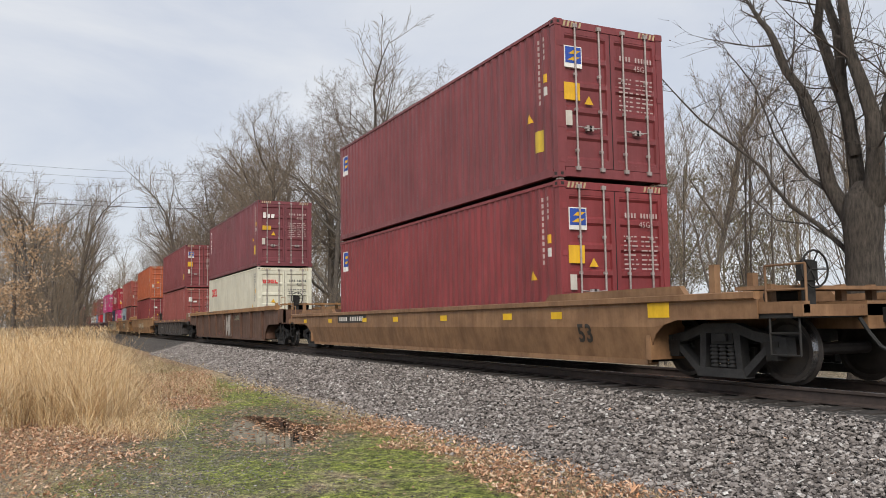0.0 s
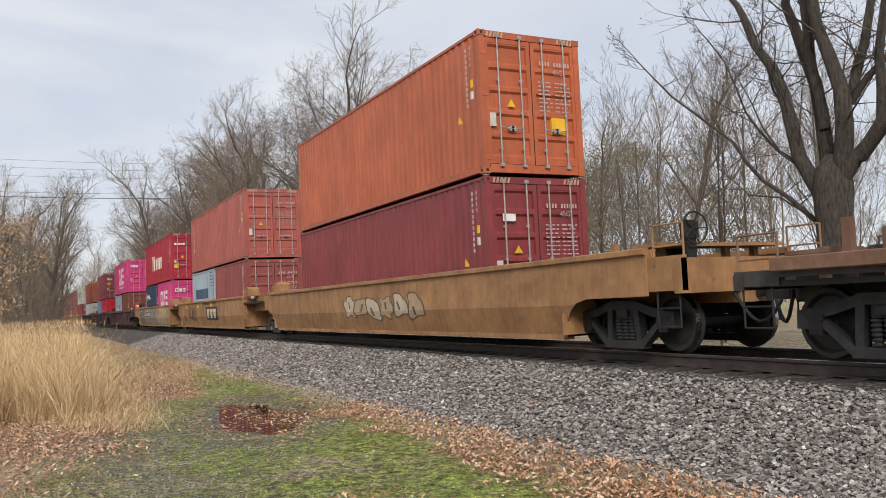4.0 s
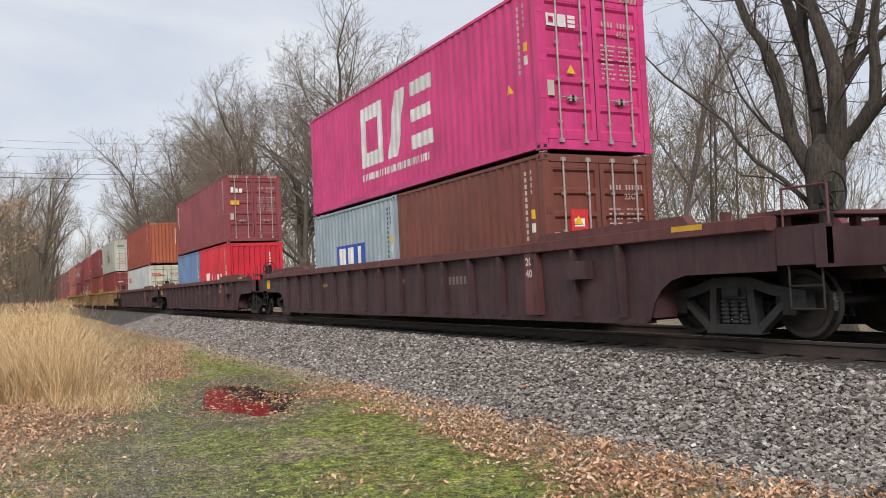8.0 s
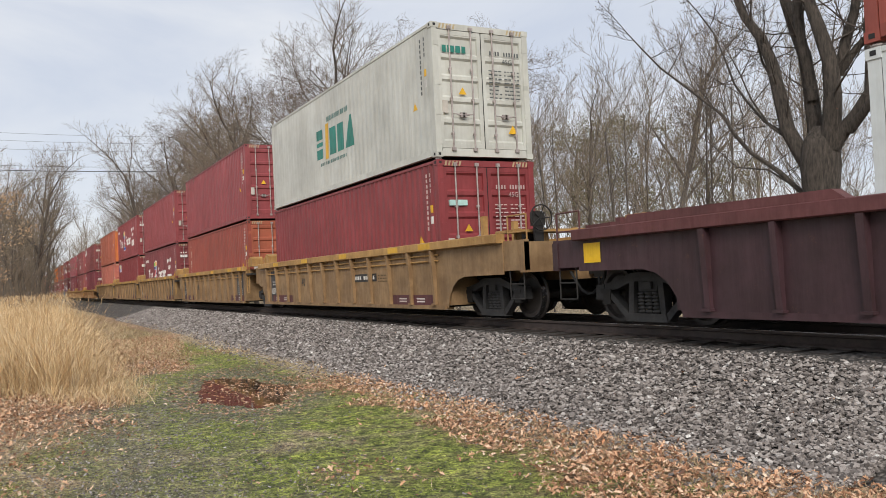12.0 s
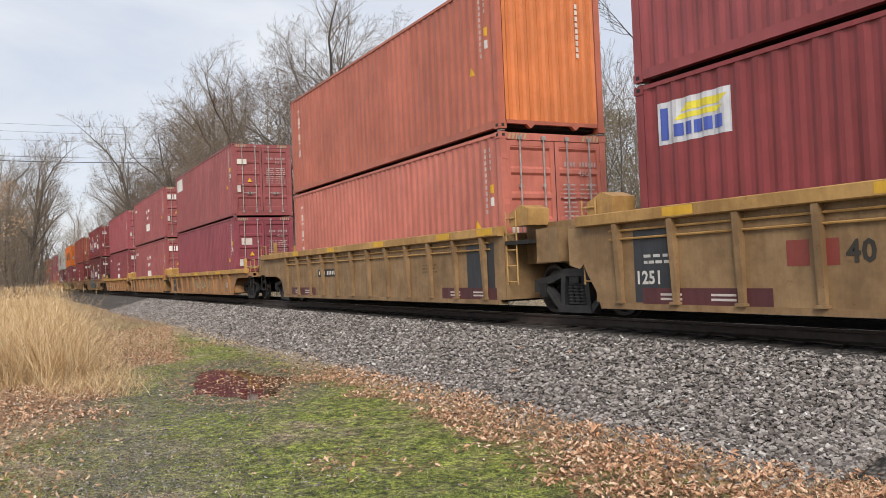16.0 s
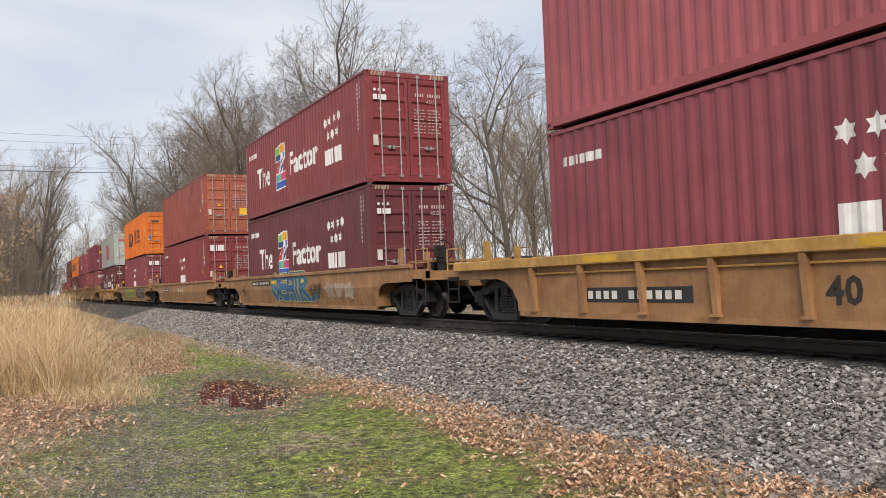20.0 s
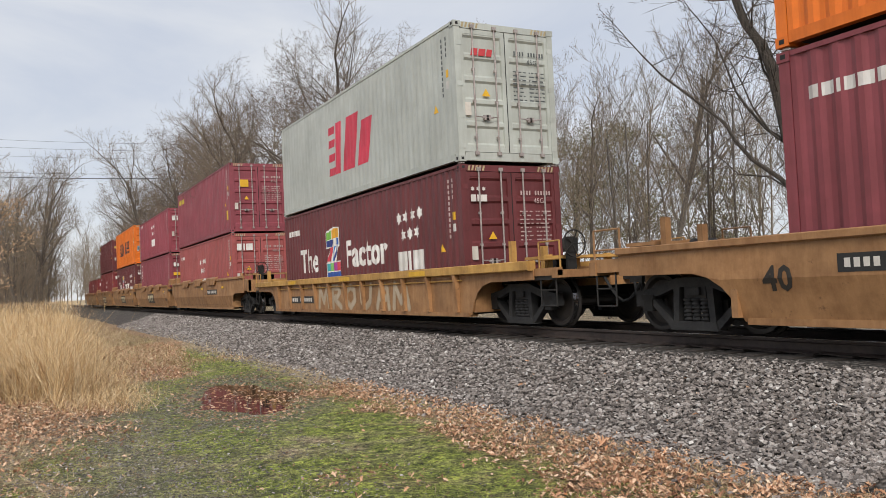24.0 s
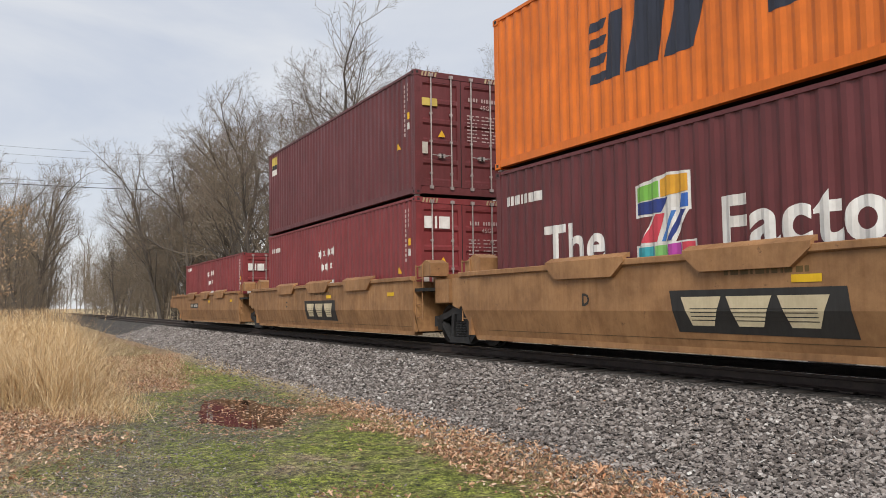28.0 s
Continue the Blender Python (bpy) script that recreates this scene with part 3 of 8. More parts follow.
def wheelset_solid():
    s = Solid().rod((0, -0.95, 0), (0, 0.95, 0), 0.085, 10)
    for sy in (-1, 1):
        yb = sy * 0.755
        rings = [(-0.07, 0.10), (-0.065, 0.30), (-0.045, 0.37), (-0.07, 0.405), (-0.07, 0.455), (-0.045, 0.457), (-0.03, 0.423), (0.07, 0.415), (0.07, 0.36), (0.02, 0.32), (0.05, 0.12), (0.09, 0.09)]
        s.lathe((0, yb, 0), (0, sy, 0), rings, 24)
        # end cap with three bolts
        s.lathe((0, sy * 1.0, 0), (0, sy, 0), [(-0.1, 0.085), (0.02, 0.085), (0.035, 0.06)], 12)
        for k in range(3):
            a = k * 2.094
            s.rod((0.045 * math.cos(a), sy * 1.02, 0.045 * math.sin(a)), (0.045 * math.cos(a), sy * 1.05, 0.045 * math.sin(a)), 0.014, 6)
    return s


WHEELSET = wheelset_solid().mesh("wheelset", WHEELM)
WHEELSET.materials.append(TREAD)
for f_ in WHEELSET.polygons:
    # the worn running surface beside the flange
    rad = [math.hypot(WHEELSET.vertices[i].co.x, WHEELSET.vertices[i].co.z) for i in f_.vertices]
    if min(rad) > 0.40 and max(rad) < 0.43:
        f_.material_index = 1


def sideframe_mesh():
    """Cast three-piece truck side frame with its two windows."""
    s = Solid()
    out = [(-1.14, 0.44), (-1.12, 0.62), (-0.95, 0.64), (-0.62, 0.70), (-0.30, 0.80), (0.30, 0.80), (0.62, 0.70), (0.95, 0.64), (1.12, 0.62), (1.14, 0.44),
           (0.98, 0.42), (0.86, 0.50), (0.74, 0.44), (0.42, 0.13), (-0.42, 0.13), (-0.74, 0.44), (-0.86, 0.50), (-0.98, 0.42)]
    # top chord, arch by arch
    for (x0, z0), (x1, z1) in zip(out[1:8], out[2:9]):
        s.prism([(x0, z0 - 0.13), (x1, z1 - 0.13), (x1, z1), (x0, z0)], "y", -0.07, 0.07)
    for sx in (-1, 1):
        s.prism([(sx * 1.14, 0.40), (sx * 1.13, 0.62), (sx * 0.93, 0.64), (sx * 0.93, 0.52), (sx * 0.98, 0.40)][::sx], "y", -0.08, 0.08)
        s.prism([(sx * 0.93, 0.52), (sx * 0.86, 0.58), (sx * 0.40, 0.20), (sx * 0.42, 0.08)][::sx], "y", -0.065, 0.065)
        s.prism([(sx * 0.40, 0.10), (sx * 0.30, 0.10), (sx * 0.24, 0.72), (sx * 0.36, 0.72)][::sx], "y", -0.07, 0.07)
    s.prism([(-0.44, 0.08), (0.44, 0.08), (0.40, 0.20), (-0.40, 0.20)], "y", -0.09, 0.09)
    return s.mesh("side_frame", TRUCKM)


SIDEFRAME = sideframe_mesh()


def springs_mesh():
    """One coil spring, its turns one above the other."""
    rings = []
    for j in range(6):
        z = 0.205 + 0.053 * j
        rings += [(z, 0.048), (z + 0.010, 0.070), (z + 0.034, 0.070), (z + 0.044, 0.048)]
    return Solid().lathe((0, 0, 0), (0, 0, 1), rings, 10).mesh("spring", TRUCKM, True)


SPRINGS = springs_mesh()
BOLSTER = Solid().box(-0.20, 0.20, -1.03, 1.03, 0.52, 0.70).box(-0.12, 0.12, -1.08, 1.08, 0.56, 0.66).mesh("bolster", TRUCKM)
ADAPTER = Solid().box(-0.12, 0.12, -0.09, 0.09, 0.50, 0.57).box(-0.09, 0.09, -0.08, 0.08, 0.33, 0.50).mesh("bearing_adapter", DARK)
BEAM = Solid().rod((0, -0.8, 0.36), (0, 0.8, 0.36), 0.045, 8).box(-0.05, 0.05, -0.85, -0.65, 0.25, 0.48).box(-0.05, 0.05, 0.65, 0.85, 0.25, 0.48).mesh("brake_beam", DARK)
WHEELS = []


def truck(car, x):
    fr = part("truck", BOLSTER, None, car, "grey-black cast steel truck under the car end")
    fr.location = (x, 0, 0)
    for sy in (-1, 1):
        a = part("side_frame", SIDEFRAME, None, fr)
        a.location = (0, sy * 1.0, 0)
        for dx in (-0.155, 0.0, 0.155):
            b = part("spring", SPRINGS, None, fr)
            b.location = (dx, sy * 1.0, 0)
        for sx in (-1, 1):
            c = part("bearing_adapter", ADAPTER, None, fr)
            c.location = (sx * 0.89, sy * 1.0, 0)
    for sx in (-1, 1):
        w = part("wheelset", WHEELSET, None, fr)
        w.location = (sx * 0.89, 0, 0.457)
        WHEELS.append((w, sx * 0.89, car))
        bb = part("brake_beam", BEAM, None, fr)
        bb.location = (sx * 0.36, 0, 0)
    return fr


def side_outline(wb0, wb1, x0, x1, arch0, arch1, bot, top, end_z):
    """Side of a well car in (x, z): well between wb0 and wb1, arched over the trucks to x0 and x1."""
    p = []
    if arch0:
        p += [(x0, end_z), (wb0 - 0.72, end_z - 0.01), (wb0 - 0.46, end_z - 0.07), (wb0 - 0.25, end_z - 0.20), (wb0 - 0.10, end_z - 0.39), (wb0, bot)]
    else:
        p += [(x0, bot + 0.05)]
    if arch1:
        p += [(wb1, bot), (wb1 + 0.10, end_z - 0.39), (wb1 + 0.25, end_z - 0.20), (wb1 + 0.46, end_z - 0.07), (wb1 + 0.72, end_z - 0.01), (x1, end_z)]
    else:
        p += [(x1, bot + 0.05)]
    p += [(x1, top), (x0, top)]
    return p


CREASE, TUCK = 0.76, 0.13   # height of the fold in a smooth side, and how far its foot is tucked in


def tuck(z, bot=0.235):
    """How far a smooth side leans in at a height."""
    return TUCK * max(CREASE - z, 0) / (CREASE - bot)


def side_sheet(poly, sy, t=0.02, folded=None):
    """A side plate from its outline, cut into upright strips; a folded one leans in below its crease."""
    s = Solid()
    y0, y1 = sorted((sy * (SILL_Y - t), sy * SILL_Y))
    top = max(z for _, z in poly)
    lower = [p for p in poly if p[1] < top - 1e-6]
    lower.sort()
    for (xa, za), (xb, zb) in zip(lower, lower[1:]):
        if xb - xa < 1e-6:
            continue
        if folded is None or min(za, zb) > CREASE:
            s.prism([(xa, za), (xb, zb), (xb, top), (xa, top)], "y", y0, y1)
            continue
        s.prism([(xa, max(za, CREASE)), (xb, max(zb, CREASE)), (xb, top), (xa, top)], "y", y0, y1)
        n = len(s.v)
        s.prism([(xa, za), (xb, zb), (xb, max(zb, CREASE)), (xa, max(za, CREASE))], "y", y0, y1)
        s.v[n:] = [(x, y - sy * tuck(z, folded), z) for x, y, z in s.v[n:]]
    return s


CARS = []
CHORD_H = {"smooth": 0.10, "ribbed": 0.17}   # its height
CHORD_OUT = {"ribbed": 0.125, "smooth": 0.055}   # how far the top chord stands out from the side


def well_car(label, colour, style, well, fh, rh, front, rear, sill=1.43, bot=0.24, ribs=12, trim=None, dark=None, raised=False):
    """One well: x forward, z over the rail, its middle at 0. fh, rh: reach to the couplings; front, rear: 'end' or 'joint'."""
    car = thing("well_car", label, "rail car", "well cars of the train")
    trim = trim or colour
    tf, tr_ = (fh - 2.15) if front == "end" else None, (rh - 2.15) if rear == "end" else rh
    wb1 = (tf - 1.12) if front == "end" else well
    wb0 = -(tr_ - 1.12) if rear == "end" else -(rh - 1.12)
    x1 = tf + 1.05 if front == "end" else well + 0.12
    x0 = -(tr_ + 1.05) if rear == "end" else -(rh - 0.75)
    ch_h = CHORD_H[style]
    poly = side_outline(wb0, wb1, x0, x1, True, front == "end", bot, sill - ch_h, sill - ch_h - 0.06 if colour == GREYD else 0.86)
    for sy in (-1, 1):
        part("side_sheet", side_sheet(poly, sy, 0.02, bot if style == "smooth" else None), CARPAINT, car, colour=colour)
        lip = CHORD_OUT[style]
        ch = Solid().prism([(sy * (SILL_Y - 0.055), sill - ch_h), (sy * (SILL_Y + lip - 0.02), sill - ch_h), (sy * (SILL_Y + lip), sill - ch_h + 0.015), (sy * (SILL_Y + lip), sill - 0.012), (sy * (SILL_Y + lip - 0.012), sill), (sy * (SILL_Y - 0.055), sill)][::sy], "x", x0, x1)
        part("top_chord", ch, CARPAINT, car, colour=trim)
        fy = SILL_Y - (TUCK + 0.02 if style == "smooth" else 0.0)
        lo = Solid().prism([(sy * (fy - 0.16), bot - 0.035), (sy * (fy + 0.04), bot - 0.035), (sy * (fy + 0.04), bot + 0.05), (sy * (fy - 0.16), bot + 0.03)][::sy], "x", wb0 + 0.05, wb1 - 0.05)
        part("bottom_chord", lo, CARPAINT, car, colour=colour)
    if style == "ribbed":
        rib = {}
        for sy in (-1, 1):
            rs = Solid().prism([(sy * SILL_Y, bot + 0.05), (sy * (SILL_Y + 0.055), bot + 0.05), (sy * (SILL_Y + 0.115), sill - ch_h - 0.002), (sy * SILL_Y, sill - ch_h - 0.002)][::sy], "x", -0.045, 0.045)
            rs.box(-0.075, 0.075, *sorted((sy * (SILL_Y + 0.002), sy * (SILL_Y + 0.09))), bot + 0.051, bot + 0.085)
            rib[sy] = rs.mesh("side_post", CARPAINT)
        for sy in (-1, 1):
            for k in range(ribs):
                p = part("side_post", rib[sy], None, car, colour=colour)
                p.location = (wb0 + 0.5 + (wb1 - wb0 - 1.0) * k / (ribs - 1) if ribs != 9 else 2.08 * k - 8.43, 0, 0)
        for dz in (0.27, 0.39) if colour == TTXY else ((0.28,) if sill < 1.2 else ()):
            part("conduit", Solid().rod((wb0 + 0.3, -SILL_Y - 0.03, sill - dz), (wb1 - 0.3, -SILL_Y - 0.03, sill - dz), 0.016, 6), CARPAINT, car, colour=trim)
    else:
        # guide brackets on the smooth side
        for x in (-3.1, 0.04, 3.15) if sill == 1.51 else ():
            gu = Solid().prism([(x - 0.98, sill + 0.03), (x - 0.98, sill - 0.04), (x - 0.70, sill - 0.25), (x + 0.70, sill - 0.25), (x + 0.98, sill - 0.04), (x + 0.98, sill + 0.03)], "y", -SILL_Y - 0.075, -SILL_Y - 0.004)
            gu.prism([(-SILL_Y - 0.075, sill + 0.03), (-SILL_Y + 0.06, sill + 0.10), (-SILL_Y + 0.06, sill + 0.03)], "x", x - 0.98, x + 0.98)
            part("guide_plate", gu, CARPAINT, car, colour=colour)
    # floor of the well with gaps between cross bearers
    inner = SILL_Y - 0.03 - (TUCK if style == "smooth" else 0.0)
    for k in range(5):
        x = wb0 + 0.4 + (wb1 - wb0 - 0.8) * k / 4
        part("cross_bearer", Solid().box(x - 0.35, x + 0.35, -inner, inner, bot + 0.01, bot + 0.14), DARK, car)
    # ends
    for sgn, kind, reach, tt, wb, xe in ((1, front, fh, tf, wb1, x1), (-1, rear, rh, tr_, wb0, x0)):
        bx = wb + sgn * 0.02
        xs = sorted((bx, bx + sgn * 0.10))
        part("bulkhead", Solid().box(xs[0], xs[1], -SILL_Y + 0.03, SILL_Y - 0.03, bot + 0.05, sill - 0.12), CARPAINT, car, colour=colour)
        tip = reach - (0.42 if kind == "end" else 0.05)
        xs = sorted((bx + sgn * 0.1, sgn * tip))
        part("draft_sill", Solid().box(xs[0], xs[1], -0.36, 0.36, 0.72, 1.06), CARPAINT, car, colour=dark or colour)
        dk = sorted((bx + sgn * 0.1, sgn * (tip - (0.05 if kind == "end" else 0.7))))
        part("end_deck", Solid().box(dk[0], dk[1], -SILL_Y + 0.04, SILL_Y - 0.04, sill - 0.34, sill - 0.27).box(dk[0], dk[1], -0.5, 0.5, sill - 0.27, sill - 0.20), DARK, car)
        if kind == "end":
            es = sorted((sgn * (tip - 0.14), sgn * tip))
            part("end_sill", Solid().box(es[0], es[1], -SILL_Y, SILL_Y, 0.88, sill - 0.18), CARPAINT, car, colour=dark or colour)
            # end side sill stepping down to the coupler
            for sy in (-1, 1):
                ss = sorted((xe, sgn * tip))
                part("end_side_sill", Solid().box(ss[0] + 0.002, ss[1], sy * (SILL_Y - 0.07) - 0.05, sy * (SILL_Y - 0.07) + 0.05, 0.92, sill - 0.14), CARPAINT, car, colour=dark or colour)
                # step stirrup
                st = Solid()
                xq = sgn * (tip - 0.32)
                for dx in (-0.22, 0.22):
                    st.rod((xq + dx, sy * 1.40, 0.95), (xq + dx, sy * 1.40, 0.42), 0.014, 6)
                st.rod((xq - 0.22, sy * 1.40, 0.42), (xq + 0.22, sy * 1.40, 0.42), 0.014, 6).rod((xq - 0.22, sy * 1.40, 0.68), (xq + 0.22, sy * 1.40, 0.68), 0.014, 6)
                part("step_stirrup", st, DARK, car)
                gr = Solid()
                for dx in (-0.3, 0.3):
                    gr.rod((xq + dx, sy * 1.36, sill - 0.16), (xq + dx, sy * 1.36, sill + 0.30), 0.016, 6)
                for dz in (0.0, 0.30):
                    gr.rod((xq - 0.3, sy * 1.36, sill + dz), (xq + 0.3, sy * 1.36, sill + dz), 0.014, 6)
                part("grab_iron", gr, CARPAINT, car, colour=trim)
            # coupler: shank, head and knuckle
            cp = Solid().box(*sorted((sgn * (tip - 0.1), sgn * (reach - 0.12))), -0.09, 0.09, 0.80, 0.98)
            cp.prism([(reach - 0.16, -0.17), (reach + 0.10, -0.15), (reach + 0.16, -0.05), (reach + 0.02, 0.02), (reach + 0.10, 0.14), (reach - 0.16, 0.17)], "z", 0.74, 1.04)
            if sgn < 0:
                cp.v = [(x if i < 8 else -x, y, z) for i, (x, y, z) in enumerate(cp.v)]
            part("coupler", cp, DARK, car)
            ho = Solid()
            prev = (sgn * (tip - 0.05), -0.45, 0.86)
            for k in range(1, 7):
                q = (sgn * (tip - 0.05 + 0.55 * k / 6), -0.45 + 0.05 * k, 0.86 - 0.42 * math.sin(math.pi * k / 6.6))
                ho.rod(prev, q, 0.025, 6)
                prev = q
            part("air_hose", ho, RUBBER_OR_HOLE, car)
        # platform clutter: box frame and brake wheel
        px = sgn * (reach - (1.35 if kind == "end" else 0.95))
        if kind == "end":
            fr = Solid()
            for dy in (-0.95, -0.35, 0.35, 0.95):
                fr.box(px - 0.05, px + 0.05, dy - 0.05, dy + 0.05, sill - 0.27, sill + 0.10)
            fr.box(px - 0.30, px + 0.30, -1.25, 1.25, sill + 0.02, sill + 0.07)
            part("walkway_frame", fr, CARPAINT, car, colour=trim)
            for dy in (-1.30, -0.62):
                h_ = (0.38 if dy < -1 else 0.28) if sill < 1.49 or colour == TTXY else 0.12
                part("end_post", Solid().box(sgn * (reach - 1.95) - 0.05, sgn * (reach - 1.95) + 0.05, dy - 0.05, dy + 0.05, sill - 0.27, sill + h_), CARPAINT, car, colour=trim)
            valve = Solid().lathe((sgn * (reach - 1.7), -0.35, sill - 0.05), (0, 1, 0), [(-0.25, 0.10), (-0.2, 0.15), (0.2, 0.15), (0.25, 0.10)], 12)
            part("air_tank", valve, DARK, car)
            if sgn > 0:
                hb = Solid().box(px + 0.44, px + 0.50, -0.90, -0.72, sill - 0.2, sill + 0.38)
                hb.box(px + 0.40, px + 0.52, -0.93, -0.69, sill + 0.12, sill + 0.36)
                for k in range(16):
                    a0, a1 = math.pi * k / 8, math.pi * (k + 1) / 8
                    hb.rod((px + 0.58, -0.81 + 0.23 * math.cos(a0), sill + 0.26 + 0.23 * math.sin(a0)), (px + 0.58, -0.81 + 0.23 * math.cos(a1), sill + 0.26 + 0.23 * math.sin(a1)), 0.014, 5)
                for k in range(5):
                    a0 = 1.2566 * k
                    hb.rod((px + 0.52, -0.81, sill + 0.26), (px + 0.58, -0.81 + 0.23 * math.cos(a0), sill + 0.26 + 0.23 * math.sin(a0)), 0.010, 5)
                part("hand_brake", hb, DARK, car)
        else:
            sx_ = sorted((sgn * (wb * sgn + 0.12), sgn * (reach - 0.15)))
            part("joint_plate", Solid().box(sx_[0], sx_[1], -0.75, 0.75, 1.06, 1.16).box(sx_[0], sx_[1], -0.95, -0.80, 0.9, sill + 0.02), CARPAINT, car, colour=dark or colour)
            ld = Solid()
            lx = sgn * (abs(wb) + 0.28)
            for dx in (-0.16, 0.16):
                ld.rod((lx + dx, -1.38, 0.55), (lx + dx, -1.38, sill + 0.25), 0.016, 6)
            for k in range(5):
                ld.rod((lx - 0.16, -1.38, 0.6 + 0.28 * k), (lx + 0.16, -1.38, 0.6 + 0.28 * k), 0.013, 6)
            part("ladder", ld, CARPAINT, car, colour=trim)
            gx0 = sgn * (abs(wb) + (0.05 if sgn < 0 else 0.5))
            gd = Solid().prism([(gx0 - 0.30, sill - 0.02), (gx0 + 0.30, sill - 0.02), (gx0 + 0.30, sill + 0.26), (gx0 + 0.05, sill + 0.34), (gx0 - 0.30, sill + 0.20)], "y", -1.36, -0.92)
            part("container_guide", gd, CARPAINT, car, colour=trim)
            part("joint_block", Solid().box(*sorted((sgn * (reach - 0.75), sgn * (reach - 0.12))), -1.25, -0.80, 0.92, sill - 0.10), CARPAINT, car, colour=colour)
    if raised:
        # the top chord is doubled by a raised beam towards the ends of the well
        for sgn, wb in ((1, wb1), (-1, wb0)):
            for sy in (-1, 1):
                a, b = sgn * (abs(wb) - 2.55), sgn * (abs(wb) + 0.95)
                rb_ = Solid().prism([(a, sill), (a + sgn * 0.16, sill + 0.11), (b - sgn * 0.1, sill + 0.12), (b, sill)][::sgn], "y", *sorted((sy * (SILL_Y - 0.05), sy * (SILL_Y + CHORD_OUT[style] - 0.01))))
                part("raised_chord", rb_, CARPAINT, car, colour=trim)
    if tf is not None:
        truck(car, tf)
    if tr_ is not None:
        truck(car, -tr_)
    CARS.append(car)
    return car


# ---- the train: one row per stack ----
MAROON, WINE, REDBROWN, ORANGEB, BROWN = (0.125, 0.026, 0.029), (0.215, 0.034, 0.038), (0.27, 0.060, 0.042), (0.42, 0.105, 0.042), (0.15, 0.043, 0.030)
CREAM, WHITEB, GREYB, MAGENTA, KRED = (0.62, 0.61, 0.50), (0.57, 0.61, 0.62), (0.29, 0.37, 0.43), (0.54, 0.036, 0.185), (0.34, 0.014, 0.033)
NAVY, BLUE, RED, ORANGE, PALE = (0.018, 0.032, 0.078), (0.125, 0.215, 0.39), (0.56, 0.018, 0.040), (0.72, 0.17, 0.012), (0.50, 0.51, 0.47)
TTXY, TTXB, RUSTY, GREYD, CPRED = (0.27, 0.172, 0.084), (0.355, 0.19, 0.082), (0.105, 0.055, 0.036), (0.050, 0.044, 0.042), (0.052, 0.023, 0.029)

# u: place of the stack's front along the train; upper and lower: colour, height, face of its leading end, label
U = [-12.04, -35.66, -57.37, -79.33, -99.25, -118.68, -142.96, -166.81, -190.67, -212.68, -228.62, -244.28, -260.08, -275.91, -295.83, -311.89, -328.02,
     -348.13, -368.37, -388.35, -408.33, -428.14, -443.69, -459.32, -475.03, -491.02]
ROSE, APRICOT = (0.26, 0.054, 0.060), (0.41, 0.120, 0.075)
FADED, MAUVE, DUSTY, CORAL = (0.28, 0.075, 0.076), (0.245, 0.052, 0.070), (0.33, 0.082, 0.080), (0.49, 0.155, 0.115)
BRICKY, SAGE = (0.19, 0.042, 0.047), (0.43, 0.46, 0.43)
PLUM, RUSSET, BERRY, ROSEWOOD, RASPBERRY, TERRA, CLARET = (0.165, 0.040, 0.050), (0.25, 0.062, 0.055), (0.33, 0.080, 0.095), (0.31, 0.086, 0.089), (0.29, 0.056, 0.078), (0.36, 0.092, 0.072), (0.225, 0.048, 0.060)
UPPER = [(MAROON, HC, "doors"), (MAROON, HC, "doors"), (BRICKY, HC, "doors"), (ORANGEB, HC, "doors"), (REDBROWN, HC, "doors"), (KRED, HC, "doors"),
         (MAGENTA, HC, "doors"), (BROWN, HC, "doors"), (REDBROWN, HC, "wall"), (PALE, HC, "doors"), (ROSE, HC, "doors"), (ROSE, HC, "doors"), (ROSE, HC, "doors"),
         (APRICOT, HC, "wall"), (MAROON, HC, "doors"), (WINE, HC, "doors"), (MAROON, HC, "doors"), (WINE, HC, "doors"), (REDBROWN, HC, "doors"), (ORANGE, HC, "doors"),
         (SAGE, HC, "doors"), (MAROON, HC, "doors"), (WINE, STD, "doors"), (ORANGE, HC, "doors"), (MAROON, HC, "doors"), None]
LOWER = [(WINE, HC, "doors"), (CREAM, HC, "doors"), (REDBROWN, HC, "doors"), (WINE, HC, "doors"), ((GREYB, "wall"), (BROWN, "doors")), ((NAVY, "doors"), (MAGENTA, "doors")),
         ((GREYB, "doors"), (BROWN, "doors")), ((BLUE, "doors"), (RED, "wall")), (WHITEB, STD, "doors"), (WINE, HC, "doors"), (REDBROWN, HC, "doors"), (MAROON, HC, "doors"),
         (WINE, HC, "doors"), (REDBROWN, HC, "doors"), (WINE, HC, "doors"), (WINE, HC, "doors"), (MAROON, HC, "doors"), (MAROON, HC, "doors"), (WINE, HC, "doors"),
         (WINE, HC, "doors"), (MAROON, HC, "doors"), (WINE, HC, "doors"), (MAROON, HC, "doors"), (MAROON, HC, "doors"), (WINE, HC, "doors"), (WINE, STD, "doors")]
FLOOR_Z = 0.455
